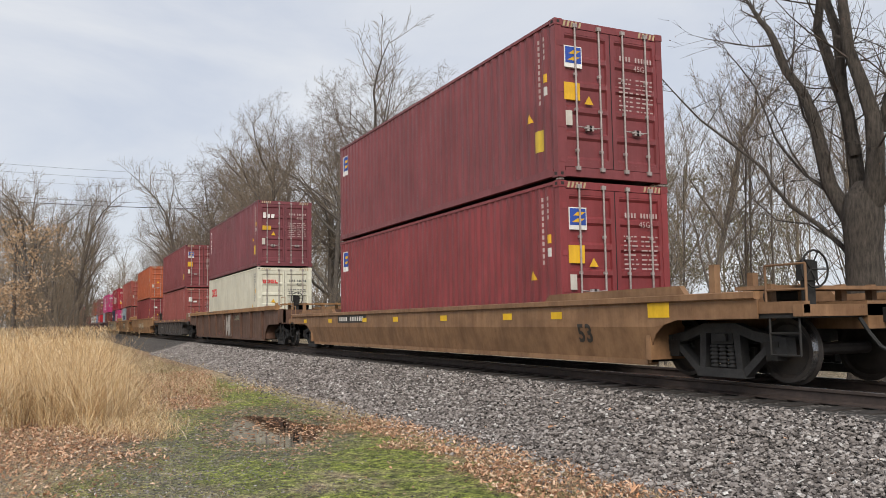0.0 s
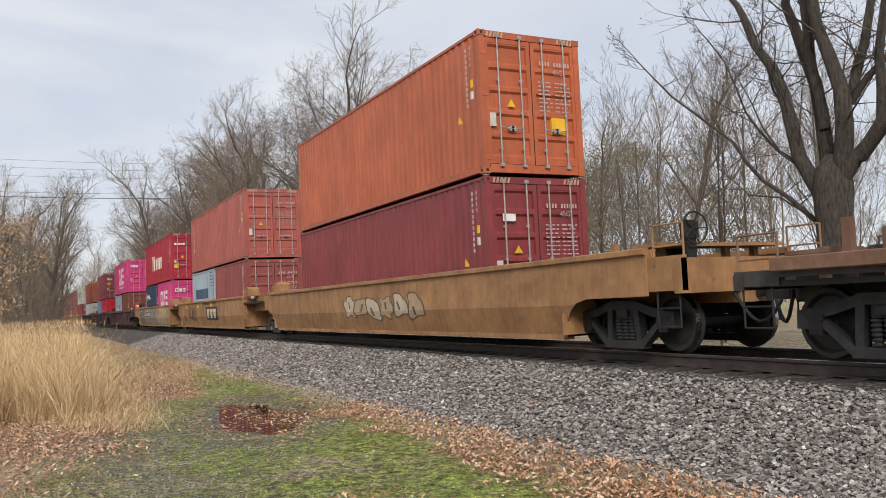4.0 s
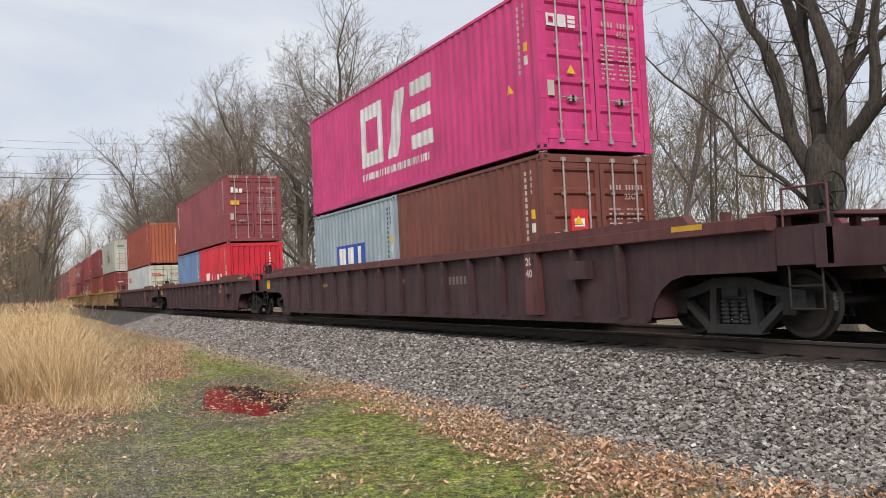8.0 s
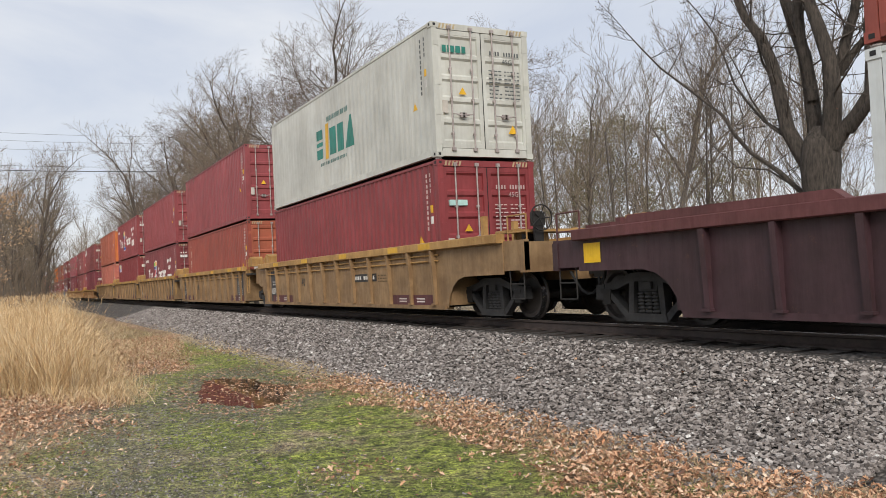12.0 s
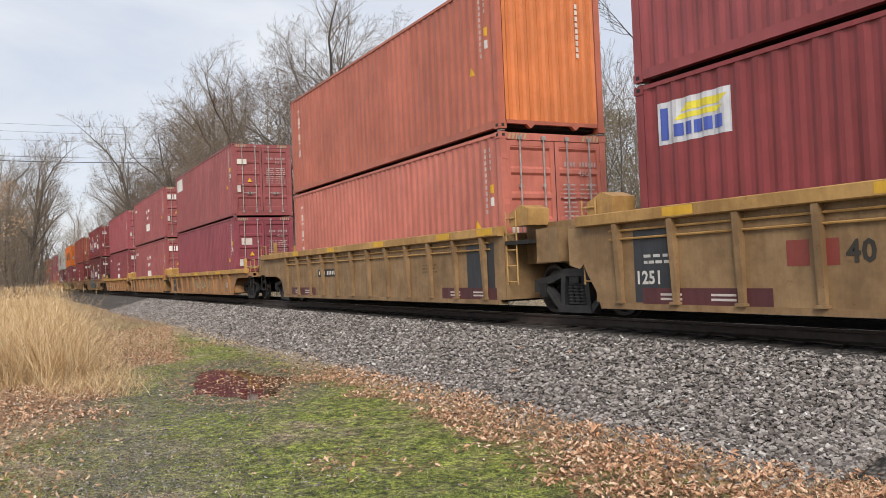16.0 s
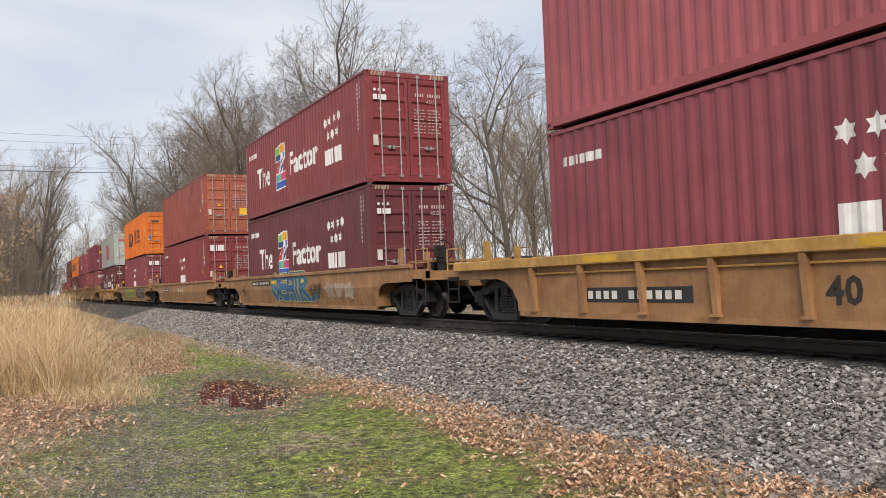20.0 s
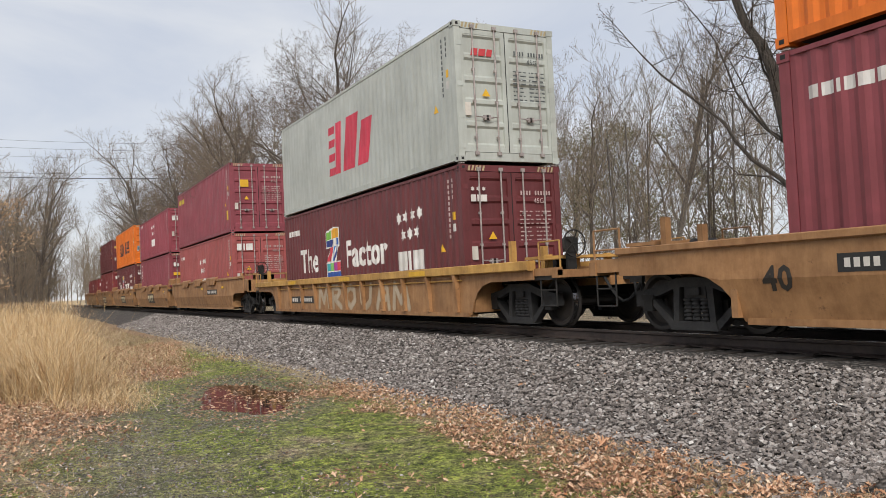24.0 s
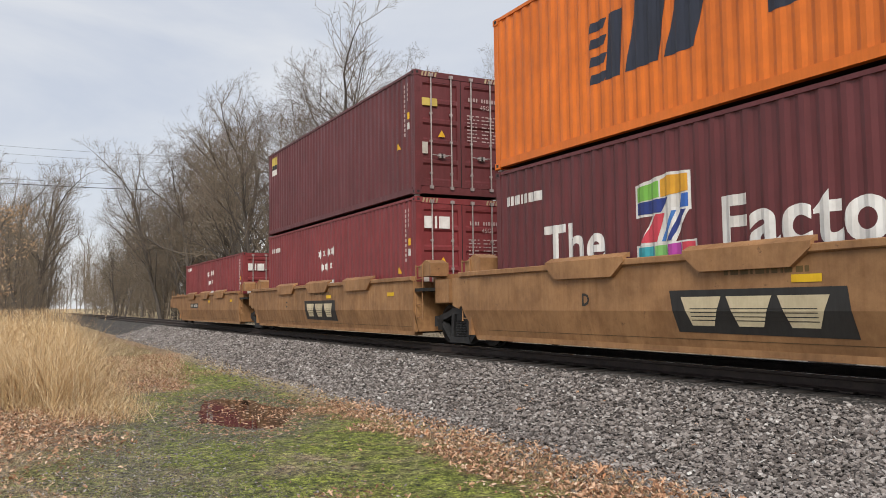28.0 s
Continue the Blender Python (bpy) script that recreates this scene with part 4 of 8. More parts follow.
# cars: style, colour, well half length, reach ahead and behind, joint kinds, sill
BROWNY = (0.25, 0.14, 0.07)
CAR_SPEC = [("smooth", BROWNY, 11.8, 11.8, "end", "end", 1.20, 14), ("ribbed", RUSTY, 11.8, 11.8, "end", "end", 1.58, 9), ("ribbed", GREYD, 9.9, 9.9, "end", "end", 1.25, 12),
            ("smooth", TTXB, 12.0, 9.85, "end", "joint", 1.54, 0), ("smooth", TTXB, 9.85, 9.75, "joint", "joint", 1.54, 0), ("smooth", TTXB, 9.75, 12.1, "joint", "end", 1.54, 0),
            ("ribbed", CPRED, 12.1, 11.93, "end", "end", 1.50, 16), ("ribbed", CPRED, 11.93, 11.93, "end", "end", 1.50, 16), ("ribbed", CPRED, 11.93, 12.0, "end", "end", 1.50, 16),
            ("ribbed", TTXY, 10.0, 7.95, "end", "joint", 1.59, 12), ("ribbed", TTXY, 7.95, 7.85, "joint", "joint", 1.59, 12), ("ribbed", TTXY, 7.85, 7.9, "joint", "joint", 1.59, 12),
            ("ribbed", TTXY, 7.9, 7.9, "joint", "joint", 1.59, 12), ("ribbed", TTXY, 7.9, 9.95, "joint", "end", 1.59, 12),
            ("ribbed", TTXB, 9.95, 8.03, "end", "joint", 1.19, 10), ("ribbed", TTXB, 8.03, 8.05, "joint", "joint", 1.19, 10), ("ribbed", TTXB, 8.05, 10.05, "joint", "end", 1.19, 10),
            ("smooth", TTXB, 10.05, 10.1, "end", "end", 1.26, 0), ("smooth", TTXB, 10.1, 10.0, "end", "end", 1.26, 0), ("smooth", TTXB, 10.0, 9.98, "end", "end", 1.26, 0),
            ("ribbed", TTXB, 9.98, 9.9, "end", "end", 1.19, 11),
            ("smooth", TTXB, 9.9, 7.78, "end", "joint", 1.51, 0), ("smooth", TTXB, 7.78, 7.8, "joint", "joint", 1.51, 0), ("smooth", TTXB, 7.8, 7.85, "joint", "joint", 1.51, 0),
            ("smooth", TTXB, 7.85, 8.0, "joint", "joint", 1.51, 0), ("smooth", TTXB, 8.0, 9.9, "joint", "end", 1.51, 0)]
UPPER[11], LOWER[11] = (ROSE, HC, "doors"), (BRICKY, HC, "doors")
UPPER[0], UPPER[1], LOWER[2], UPPER[4], UPPER[7] = (BRICKY, HC, "doors"), (PLUM, HC, "doors"), (RUSSET, HC, "doors"), (TERRA, HC, "doors"), (CLARET, HC, "doors")
LOWER[4] = ((GREYB, "wall"), (RUSSET, "doors"))
UPPER[15], LOWER[15], LOWER[16], UPPER[22], LOWER[22], LOWER[19] = (ROSEWOOD, HC, "doors"), (ROSEWOOD, HC, "doors"), (CLARET, HC, "doors"), (RASPBERRY, STD, "doors"), (MAUVE, HC, "doors"), (CLARET, HC, "doors")
UPPER[14], LOWER[14], UPPER[16], UPPER[21], LOWER[21], LOWER[13] = (FADED, HC, "doors"), (MAUVE, HC, "doors"), (BERRY, HC, "doors"), (MAUVE, HC, "doors"), (DUSTY, HC, "doors"), (CORAL, HC, "doors")
# steel lock that joins the corner castings of two stacked boxes
LOCK_H = 0.06
LOCK = Solid().lathe((0, 0, -LOCK_H + 0.0005), (0, 0, 1), [(0, 0.045), (0.018, 0.055), (0.022, 0.075), (0.038, 0.075), (0.042, 0.055), (LOCK_H - 0.001, 0.045)], 10).box(0.0, 0.10, -0.015, 0.015, -0.036, -0.024).mesh("stacking_lock", RODM)
MOVING = []   # (thing, place along the train, height)
STACKS = []


def colour_word(c):
    names = {MAROON: "dark maroon", WINE: "wine red", REDBROWN: "red-brown", ORANGEB: "faded orange", BROWN: "brown", CREAM: "cream", WHITEB: "off-white", GREYB: "grey-blue",
             MAGENTA: "magenta", KRED: "deep red", NAVY: "navy blue", BLUE: "weathered blue", RED: "bright red", ORANGE: "bright orange", PALE: "pale grey", SAGE: "pale green-grey", FADED: "sun-faded pinkish maroon", MAUVE: "mauve-maroon", DUSTY: "dusty wine red", CORAL: "faded coral red", BRICKY: "brick-maroon", ROSE: "faded wine red", APRICOT: "light faded orange", PLUM: "plum-maroon", RUSSET: "russet red", BERRY: "faded berry red", ROSEWOOD: "dusty rosewood", RASPBERRY: "faded raspberry", TERRA: "dusty terracotta", CLARET: "claret"}
    return names[c]


# boxes whose ends have another colour than their sides
ENDS = {APRICOT: (0.60, 0.185, 0.055), REDBROWN: (0.36, 0.10, 0.055), WHITEB: (0.55, 0.55, 0.46)}
TRIM = {CPRED: (0.115, 0.036, 0.037), GREYD: (0.21, 0.115, 0.072), TTXY: (0.42, 0.25, 0.085), RUSTY: (0.33, 0.18, 0.075)}

for i, u in enumerate(U):
    style, colour, fh, rh, front, rear, sill, ribs = CAR_SPEC[i]
    mid = u - 6.096
    word = {BROWNY: "dirty brown", TTXY: "yellow-brown", TTXB: "tan-brown", RUSTY: "rusty brown", GREYD: "dark grey", CPRED: "dark plum"}[colour]
    lab = f"{word} {'steel well car with side posts' if style == 'ribbed' else 'smooth-sided steel well car'} on rails"
    car = well_car(lab, colour, style, 6.3, fh, rh, front, rear, sill, 0.235, ribs or 12, TRIM.get(colour) or ((0.50, 0.29, 0.08) if style == "ribbed" and sill == 1.19 else None), raised=colour in (CPRED, BROWNY))
    MOVING.append((car, mid, 0.0))
    z = FLOOR_Z if sill > 1.3 or i < 14 else (0.37 if style == "ribbed" else 0.49)
    lo = LOWER[i]
    boxes = []
    if isinstance(lo[0][0], tuple):
        for (c, face), dx in zip(lo, (-3.067, 3.067)):
            b = container(f"{colour_word(c)} twenty-foot container in a well car", c, 6.058, STD, face)
            MOVING.append((b, mid + dx, z))
            boxes.append(b)
        z += STD
    else:
        c, h, face = lo
        b = container(f"{colour_word(c)} forty-foot container in a well car", c, 12.192, h, face, flat=c in (CREAM, PALE, SAGE, WHITEB), end_colour=ENDS.get(c))
        MOVING.append((b, mid, z))
        boxes.append(b)
        z += h
    up = UPPER[i]
    if up:
        c, h, face = up
        z += LOCK_H
        b = container(f"{colour_word(c)} forty-foot container stacked on another", c, 12.192, h, face, flat=c in (CREAM, PALE, SAGE, WHITEB), end_colour=ENDS.get(c))
        for sx in (-1, 1):
            for sy in (-1, 1):
                lk = part("stacking_lock", LOCK, None, b)
                lk.location = (sx * (6.096 - 0.09), sy * (HALF - 0.085), 0)
        MOVING.append((b, mid, z))
        boxes.append(b)
    STACKS.append(boxes)


# ---- painted marks, placards and stencils ----
FONT_CACHE = {}


def text_tris(words, size, heavy=0.0):
    """Triangles (x, y) of a line of writing in the built-in font, from its lower left."""
    key = (words, size, heavy)
    if key not in FONT_CACHE:
        cu = bpy.data.curves.new("writing", "FONT")
        cu.body, cu.size, cu.resolution_u, cu.fill_mode, cu.offset = words, size, 6 if size > 0.5 else 2, "FRONT", heavy
        cu.space_character = 1.0 + 2.2 * heavy / size
        ob = bpy.data.objects.new("writing", cu)
        me = bpy.data.meshes.new_from_object(ob)
        bm = bmesh.new()
        bm.from_mesh(me)
        bmesh.ops.triangulate(bm, faces=bm.faces[:])
        FONT_CACHE[key] = [[(v.co.x, v.co.y) for v in f.verts] for f in bm.faces]
        bm.free()
        bpy.data.objects.remove(ob)
        bpy.data.meshes.remove(me)
        bpy.data.curves.remove(cu)
    return FONT_CACHE[key]


def writing(words, x, z, size, stretch=1.0, heavy=0.0):
    return [[(x + a * stretch, z + b) for a, b in t] for t in text_tris(words, size, heavy)]


def mark(ob, polys, colour, length=12.192, lift=0.004, label="", name="painted_mark", single=False):
    if single:
        for p in polys:
            last = part(name, on_wall([p], length, lift, 0.006 if ob.name in SHALLOW else DEEP), DECAL, ob, label, colour=colour)
        return last
    p = part(name, on_wall(polys, length, lift, 0.006 if ob.name in SHALLOW else DEEP), DECAL, ob, label, colour=colour)
    if name == "number_column":
        p["kind"] = "stuff"
    return p


def end_mark(ob, polys, colour, length=12.192, out=-0.0155, label="", name="painted_mark"):
    """Marks on the leading end, polys in (y from the near edge to the far edge, z)."""
    X = length / 2 + out
    s = Solid()
    for p in polys:
        s.add([(X, a, b) for a, b in p], [tuple(range(len(p)))])
    q = part(name, s, DECAL, ob, label, colour=colour)
    if name in ("weight_table", "number_line"):
        q["kind"] = "stuff"
    return q


def end_board(ob, y0, y1, z0, z1, colour, length=12.192, label="", name="placard"):
    return part(name, Solid().box(length / 2 - 0.07, length / 2 - 0.016, y0, y1, z0, z1), DECAL, ob, label, colour=colour)


def tri(x, z, r):
    return [[(x - r, z - r * 0.6), (x + r, z - r * 0.6), (x, z + r)]]


def stencil_lines(x, z, rows, rng, w=0.55, h=0.026, step=0.085):
    out = []
    for k in range(rows):
        a = x
        while a < x + w:
            q = rng.uniform(0.03, 0.14)
            out.append(bar(a, min(a + q, x + w + 0.05), z - k * step, z - k * step + h))
            a += q + rng.uniform(0.02, 0.05)
    return out


def column(x, z, n, w=0.050, h=0.075, step=0.115):
    return [bar(x, x + w, z - k * step, z - k * step + h) for k in range(n)]


rd = random.Random(31)


def common_marks(ob, length, height, pale=False, face="doors", placard=True, seed=0):
    """Number columns on the side, number and weight lines on the doors, small placards."""
    ink = (0.08, 0.09, 0.095) if pale else (0.46, 0.36, 0.35)
    L2 = length / 2
    s = height - 0.32
    mark(ob, column(L2 - 0.62, s, 11) + column(L2 - 0.42, s, 4), ink, length, label="upright column of stencilled characters", name="number_column")
    if placard:
        mark(ob, [bar(L2 - 0.43, L2 - 0.33, s - 0.78, s - 0.62)], YELLOW, length, name="yellow_sticker")
        mark(ob, [bar(L2 - 0.43, L2 - 0.33, s - 1.02, s - 0.86)], (0.6, 0.6, 0.58), length, name="white_sticker")
        mark(ob, tri(L2 - 0.95, s - 1.35, 0.11), YELLOW, length, name="warning_triangle")
    if face == "doors":
        z = height - 0.62
        end_mark(ob, [bar(y, y + 0.038, z, z + 0.09) for y in (0.20, 0.27, 0.34, 0.41, 0.56, 0.63, 0.70, 0.77, 0.84, 0.91)], ink, length, 0.0, name="number_line")
        end_mark(ob, writing("45G1" if height > 2.7 else "22G1", 0.52, z - 0.17, 0.15), ink, length, 0.0, name="size_code")
        end_mark(ob, stencil_lines(0.16, z - 0.36, 8, rd, 0.28) + stencil_lines(0.56, z - 0.36, 8, rd, 0.34), ink, length, 0.0, name="weight_table")
        end_board(ob, -1.02, -0.88, 0.95, 1.22, (0.55, 0.52, 0.47), length, "faded paper placard")
        if placard:
            end_mark(ob, tri(-0.52, 1.42, 0.10), YELLOW, length, 0.0, name="warning_triangle")


def zig(ob, x0, z0, w, h, length=12.192):
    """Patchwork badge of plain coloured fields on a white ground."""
    X = lambda a: x0 + a * w
    Z = lambda a: z0 + a * h
    P = lambda pts: [(X(a), Z(b)) for a, b in pts]
    ground = ([(0.0, 0.64), (0.97, 0.66), (0.97, 1.03), (0.60, 1.05), (0.0, 0.97)], [(0.04, 0.32), (0.66, 0.32), (0.97, 0.70), (0.36, 0.70)], [(0.0, -0.03), (1.06, 0.0), (1.06, 0.38), (0.0, 0.36)])
    for k, pts in enumerate(ground):
        mark(ob, [P(pts)], WHITE, length, 0.004 + 0.0006 * k, "white ground of a bright patchwork badge")
    navy, red, teal = (0.025, 0.045, 0.22), (0.60, 0.06, 0.09), (0.05, 0.36, 0.42)
    for pts, c in (([(0.04, 0.80), (0.44, 0.82), (0.44, 0.985), (0.04, 0.945)], (0.20, 0.50, 0.08)), ([(0.46, 0.82), (0.93, 0.84), (0.93, 1.005), (0.60, 1.02), (0.46, 0.99)], (0.80, 0.40, 0.03)),
                   ([(0.04, 0.67), (0.46, 0.67), (0.60, 0.81), (0.04, 0.79)], navy), ([(0.78, 0.69), (0.93, 0.69), (0.93, 0.82), (0.84, 0.82)], (0.04, 0.14, 0.50)),
                   ([(0.09, 0.385), (0.40, 0.385), (0.52, 0.66), (0.38, 0.655)], red), ([(0.56, 0.385), (0.64, 0.385), (0.90, 0.67), (0.80, 0.67)], navy), ([(0.46, 0.385), (0.53, 0.385), (0.72, 0.67), (0.66, 0.67)], (0.06, 0.20, 0.55)),
                   ([(0.04, 0.19), (0.34, 0.19), (0.34, 0.345), (0.04, 0.34)], teal), ([(0.36, 0.19), (0.56, 0.19), (0.56, 0.35), (0.36, 0.345)], (0.20, 0.48, 0.14)),
                   ([(0.58, 0.19), (0.80, 0.19), (0.80, 0.36), (0.58, 0.35)], (0.45, 0.06, 0.36)), ([(0.82, 0.19), (1.02, 0.19), (1.02, 0.36), (0.82, 0.36)], red),
                   ([(0.04, 0.01), (1.02, 0.03), (1.02, 0.17), (0.04, 0.17)], (0.03, 0.10, 0.42))):
        mark(ob, [P(pts)], c, length, 0.0085, name="colour_field")


def star_mark(ob, x=-0.5, z=1.95, block=True):
    for k in range(7):
        c = (x + k * 0.37, z + 0.015 * k) if k < 4 else (x + 0.2 + (k - 4) * 0.37, z - 0.40 + 0.015 * (k - 4))
        mark(ob, star(*c, 0.15), WHITE, label="white painted star", name="painted_star")
    if block:
        mark(ob, [bar(x - 0.14, x + 0.36, z - 1.22, z - 0.78, 0.0), bar(x + 0.44, x + 0.58, z - 1.22, z - 0.78), bar(x + 0.66, x + 1.22, z - 1.22, z - 0.78)], WHITE, label="white painted block", single=True)


def slogan(ob):
    mark(ob, blocks(-5.75, 2.22, 0.17, (0.14, 0.06, 0.2, 0.05, 0.14, 0.16, 0.22), 0.03), WHITE, label="small white lettering bars")
    mark(ob, writing("The", -4.52, 1.04, 0.98, 1.0, 0.028), WHITE, label="white slogan lettering")
    zig(ob, -2.2, 0.72, 1.15, 1.45)
    mark(ob, writing("Factor", -0.60, 1.08, 0.98, 1.03, 0.028), WHITE, label="white slogan lettering")
    star_mark(ob, 2.98, 2.06)


def side_bars(ob, x, z, colour, h=0.2, widths=(0.14, 0.16, 0.05, 0.14, 0.18, 0.16)):
    mark(ob, blocks(x, z, h, widths, 0.035), colour, label="short row of painted bars")


def upright_mark(ob, n, x=-5.58, z=2.40, colour=WHITE, h=0.20, step=0.245, w=0.22, length=12.192):
    """Marks stacked one above the other at the trailing end."""
    out = []
    for k in range(n):
        b = z - k * step - h
        out += ring(x, x + w, b, b + h, 0.06) if k % 2 else [bar(x, x + w, b + h - 0.06, b + h), bar(x + w / 2 - 0.035, x + w / 2 + 0.035, b, b + h - 0.06)]
    mark(ob, out, colour, length, label="upright row of painted marks")


def rings_mark(ob, x, z, colour, h=0.42, length=12.192):
    """Row of heavy red rings."""
    for k in range(3):
        mark(ob, ring(x + 0.40 * k, x + 0.40 * k + 0.34, z, z + h, 0.10), colour, length)
    mark(ob, [bar(x + 1.22, x + 1.34, z, z + h), bar(x + 1.34, x + 1.56, z, z + 0.11)], colour, length)


def slant_mark(ob, x, z, h, w, colour, lean=0.25):
    """Leaning heavy blocks with speed stripes on their trailing side."""
    u = w / 3.3
    lh = h * lean
    mark(ob, [bar(x, x + 0.50 * u, z + h * f, z + h * (f + 0.15), 0.06) for f in (0.0, 0.28, 0.56, 0.82)], colour, single=True, name="speed_stripe")
    mark(ob, [bar(x + 0.52 * u, x + 0.95 * u, z, z + h, lh * 0.4), bar(x + 1.15 * u, x + 2.05 * u, z, z + h, lh), bar(x + 2.25 * u, x + 3.0 * u, z, z + h * 0.8, lh)], colour, single=True)


B = {}
for i in range(26):
    names = ("L", "U") if len(STACKS[i]) == 2 else (("L",) if len(STACKS[i]) == 1 else ("LR", "LF", "U"))
    for nm, ob in zip(names, STACKS[i]):
        B[f"{i + 1}{nm}"] = ob
pale = {"2L", "9L", "10U", "21U", "5LR", "7LR"}
for i in range(26):
    for nm in ("L", "LR", "LF", "U"):
        ob = B.get(f"{i + 1}{nm}")
        if ob is None:
            continue
        spec = UPPER[i] if nm == "U" else LOWER[i]
        if nm in ("LR", "LF"):
            face, ln, ht = spec[0 if nm == "LR" else 1][1], 6.058, STD
        else:
            ht, face, ln = spec[1], spec[2], 12.192
        common_marks(ob, ln, ht, f"{i + 1}{nm}" in pale, face, (i * 7 + len(nm)) % 5 != 0)
        if face == "wall":
            end_mark(ob, [bar(0.60, 0.66, ht - 0.5 - 0.12 * k, ht - 0.41 - 0.12 * k) for k in range(9)], (0.68, 0.62, 0.58), ln, 0.004, name="number_column")

RED_INK, BLUE_INK, GREEN_INK, DARK_INK = (0.62, 0.03, 0.035), (0.02, 0.07, 0.36), (0.02, 0.20, 0.16), (0.022, 0.028, 0.05)


def crest(ob, side=True, end=True):
    """Blue badge with a yellow sweep."""
    if side:
        mark(ob, [bar(-5.85, -5.40, 1.98, 2.58)], WHITE, lift=0.004)
        mark(ob, [bar(-5.82, -5.43, 2.12, 2.55)], BLUE_INK, lift=0.007, label="blue badge")
        mark(ob, [bar(-5.76, -5.55, 2.20, 2.28, 0.12), bar(-5.72, -5.52, 2.36, 2.44, 0.10)], YELLOW, lift=0.010)
    if end:
        end_board(ob, -1.02, -0.64, 2.02, 2.42, WHITE)
        end_mark(ob, [bar(-1.0, -0.66, 2.10, 2.40)], BLUE_INK, out=-0.012)
        end_mark(ob, [bar(-0.96, -0.80, 2.15, 2.22, 0.12), bar(-0.93, -0.77, 2.27, 2.34, 0.10)], YELLOW, out=-0.009)
        end_board(ob, -1.04, -0.70, 1.42, 1.74, YELLOW, label="yellow placard")


for k in ("1L", "1U", "3U"):
    crest(B[k], k != "3U")
for k in ("1U", "2U", "3U", "22U"):
    mark(B[k], [bar(5.30, 5.62, 0.55, 0.95)], (0.62, 0.44, 0.04), label="yellow paper placard", name="placard")
for k in ("2U", "8U", "23L"):
    upright_mark(B[k], 3, -5.62, 2.62, h=0.34, step=0.42, w=0.24)
    end_mark(B[k], [bar(-0.98, -0.86, 2.12, 2.36), bar(-0.82, -0.68, 2.12, 2.30), bar(-0.64, -0.50, 2.12, 2.30, 0.03)], WHITE, out=0.0)
    end_board(B[k], -1.0, -0.62, 1.60, 1.78, YELLOW, label="yellow door label")
rings_mark(B["2L"], -5.15, 1.94, RED_INK)
rings_mark(B["9L"], -5.12, 1.60, RED_INK, 0.38)
for k, hh in (("2L", HC), ("9L", STD)):
    for q in range(3):
        end_mark(B[k], ring(-0.98 + 0.17 * q, -0.84 + 0.17 * q, hh - 0.70, hh - 0.54, 0.045), RED_INK, out=0.0)
    end_mark(B[k], [bar(-0.46, -0.41, hh - 0.70, hh - 0.54), bar(-0.41, -0.32, hh - 0.70, hh - 0.65)], RED_INK, out=0.0)
    end_board(B[k], -0.62, -0.30, 0.70, 1.0, YELLOW, label="yellow placard")
for k in ("3L", "5U", "9U", "14L", "14U", "11L"):
    upright_mark(B[k], 6, -5.5, 2.5, (0.70, 0.60, 0.55))
end_mark(B["3L"], [bar(-0.95, -0.72, 2.0, 2.3), bar(-0.64, -0.42, 1.95, 2.05)], WHITE, out=0.0)
# weathered grey-blue box with dark overpainted fields
mark(B["5LR"], [bar(-2.15, 1.22, 1.20, 1.70)], (0.05, 0.085, 0.14), 6.058, label="dark blue overpainted band")
mark(B["5LR"], [bar(1.70, 2.28, 1.78, 2.46)], (0.045, 0.075, 0.12), 6.058, 0.007)
mark(B["5LR"], [bar(1.80 + 0.14 * a, 1.88 + 0.14 * a, 2.30 - 0.16 * b, 2.40 - 0.16 * b) for a in range(3) for b in range(4)], (0.6, 0.62, 0.62), 6.058, 0.010)
# deep red box with heavy cream blocks
k6 = B["6U"]
mark(k6, [bar(-2.30, -2.0, 0.95, 2.0), bar(-1.92, -1.40, 0.95, 1.95, 0.12), bar(-0.72, -0.30, 0.95, 1.72), bar(0.02, 0.30, 0.95, 1.72), bar(0.52, 1.20, 0.95, 1.72), bar(1.42, 2.12, 0.95, 1.72)], (0.74, 0.68, 0.62), label="cream painted block", single=True)
end_mark(k6, blocks(-1.0, 2.15, 0.14, (0.14, 0.10, 0.05, 0.12, 0.10), 0.03), (0.74, 0.68, 0.62), out=0.0)
end_board(k6, -1.02, -0.74, 0.72, 1.02, YELLOW, label="yellow placard")


def ringed(ob, x, z, w, h, t, colour, length):
    """A heavy ring, a leaning slab and a stack of three bars."""
    mark(ob, ring(x, x + w, z, z + h, t), colour, length, label="large pale painted ring")
    a = x + w * 1.18
    mark(ob, [[(a, z), (a + w * 0.42, z), (a + w * 0.75, z + h), (a + w * 0.33, z + h)]], colour, length, label="large pale painted slab")
    b = a + w * 0.92
    mark(ob, [bar(b, b + w * 0.8, z, z + t * 0.9), bar(b, b + w * 0.72, z + h / 2 - t * 0.4, z + h / 2 + t * 0.4), bar(b, b + w * 0.8, z + h - t * 0.9, z + h)], colour, length, label="large pale painted bar", single=True)


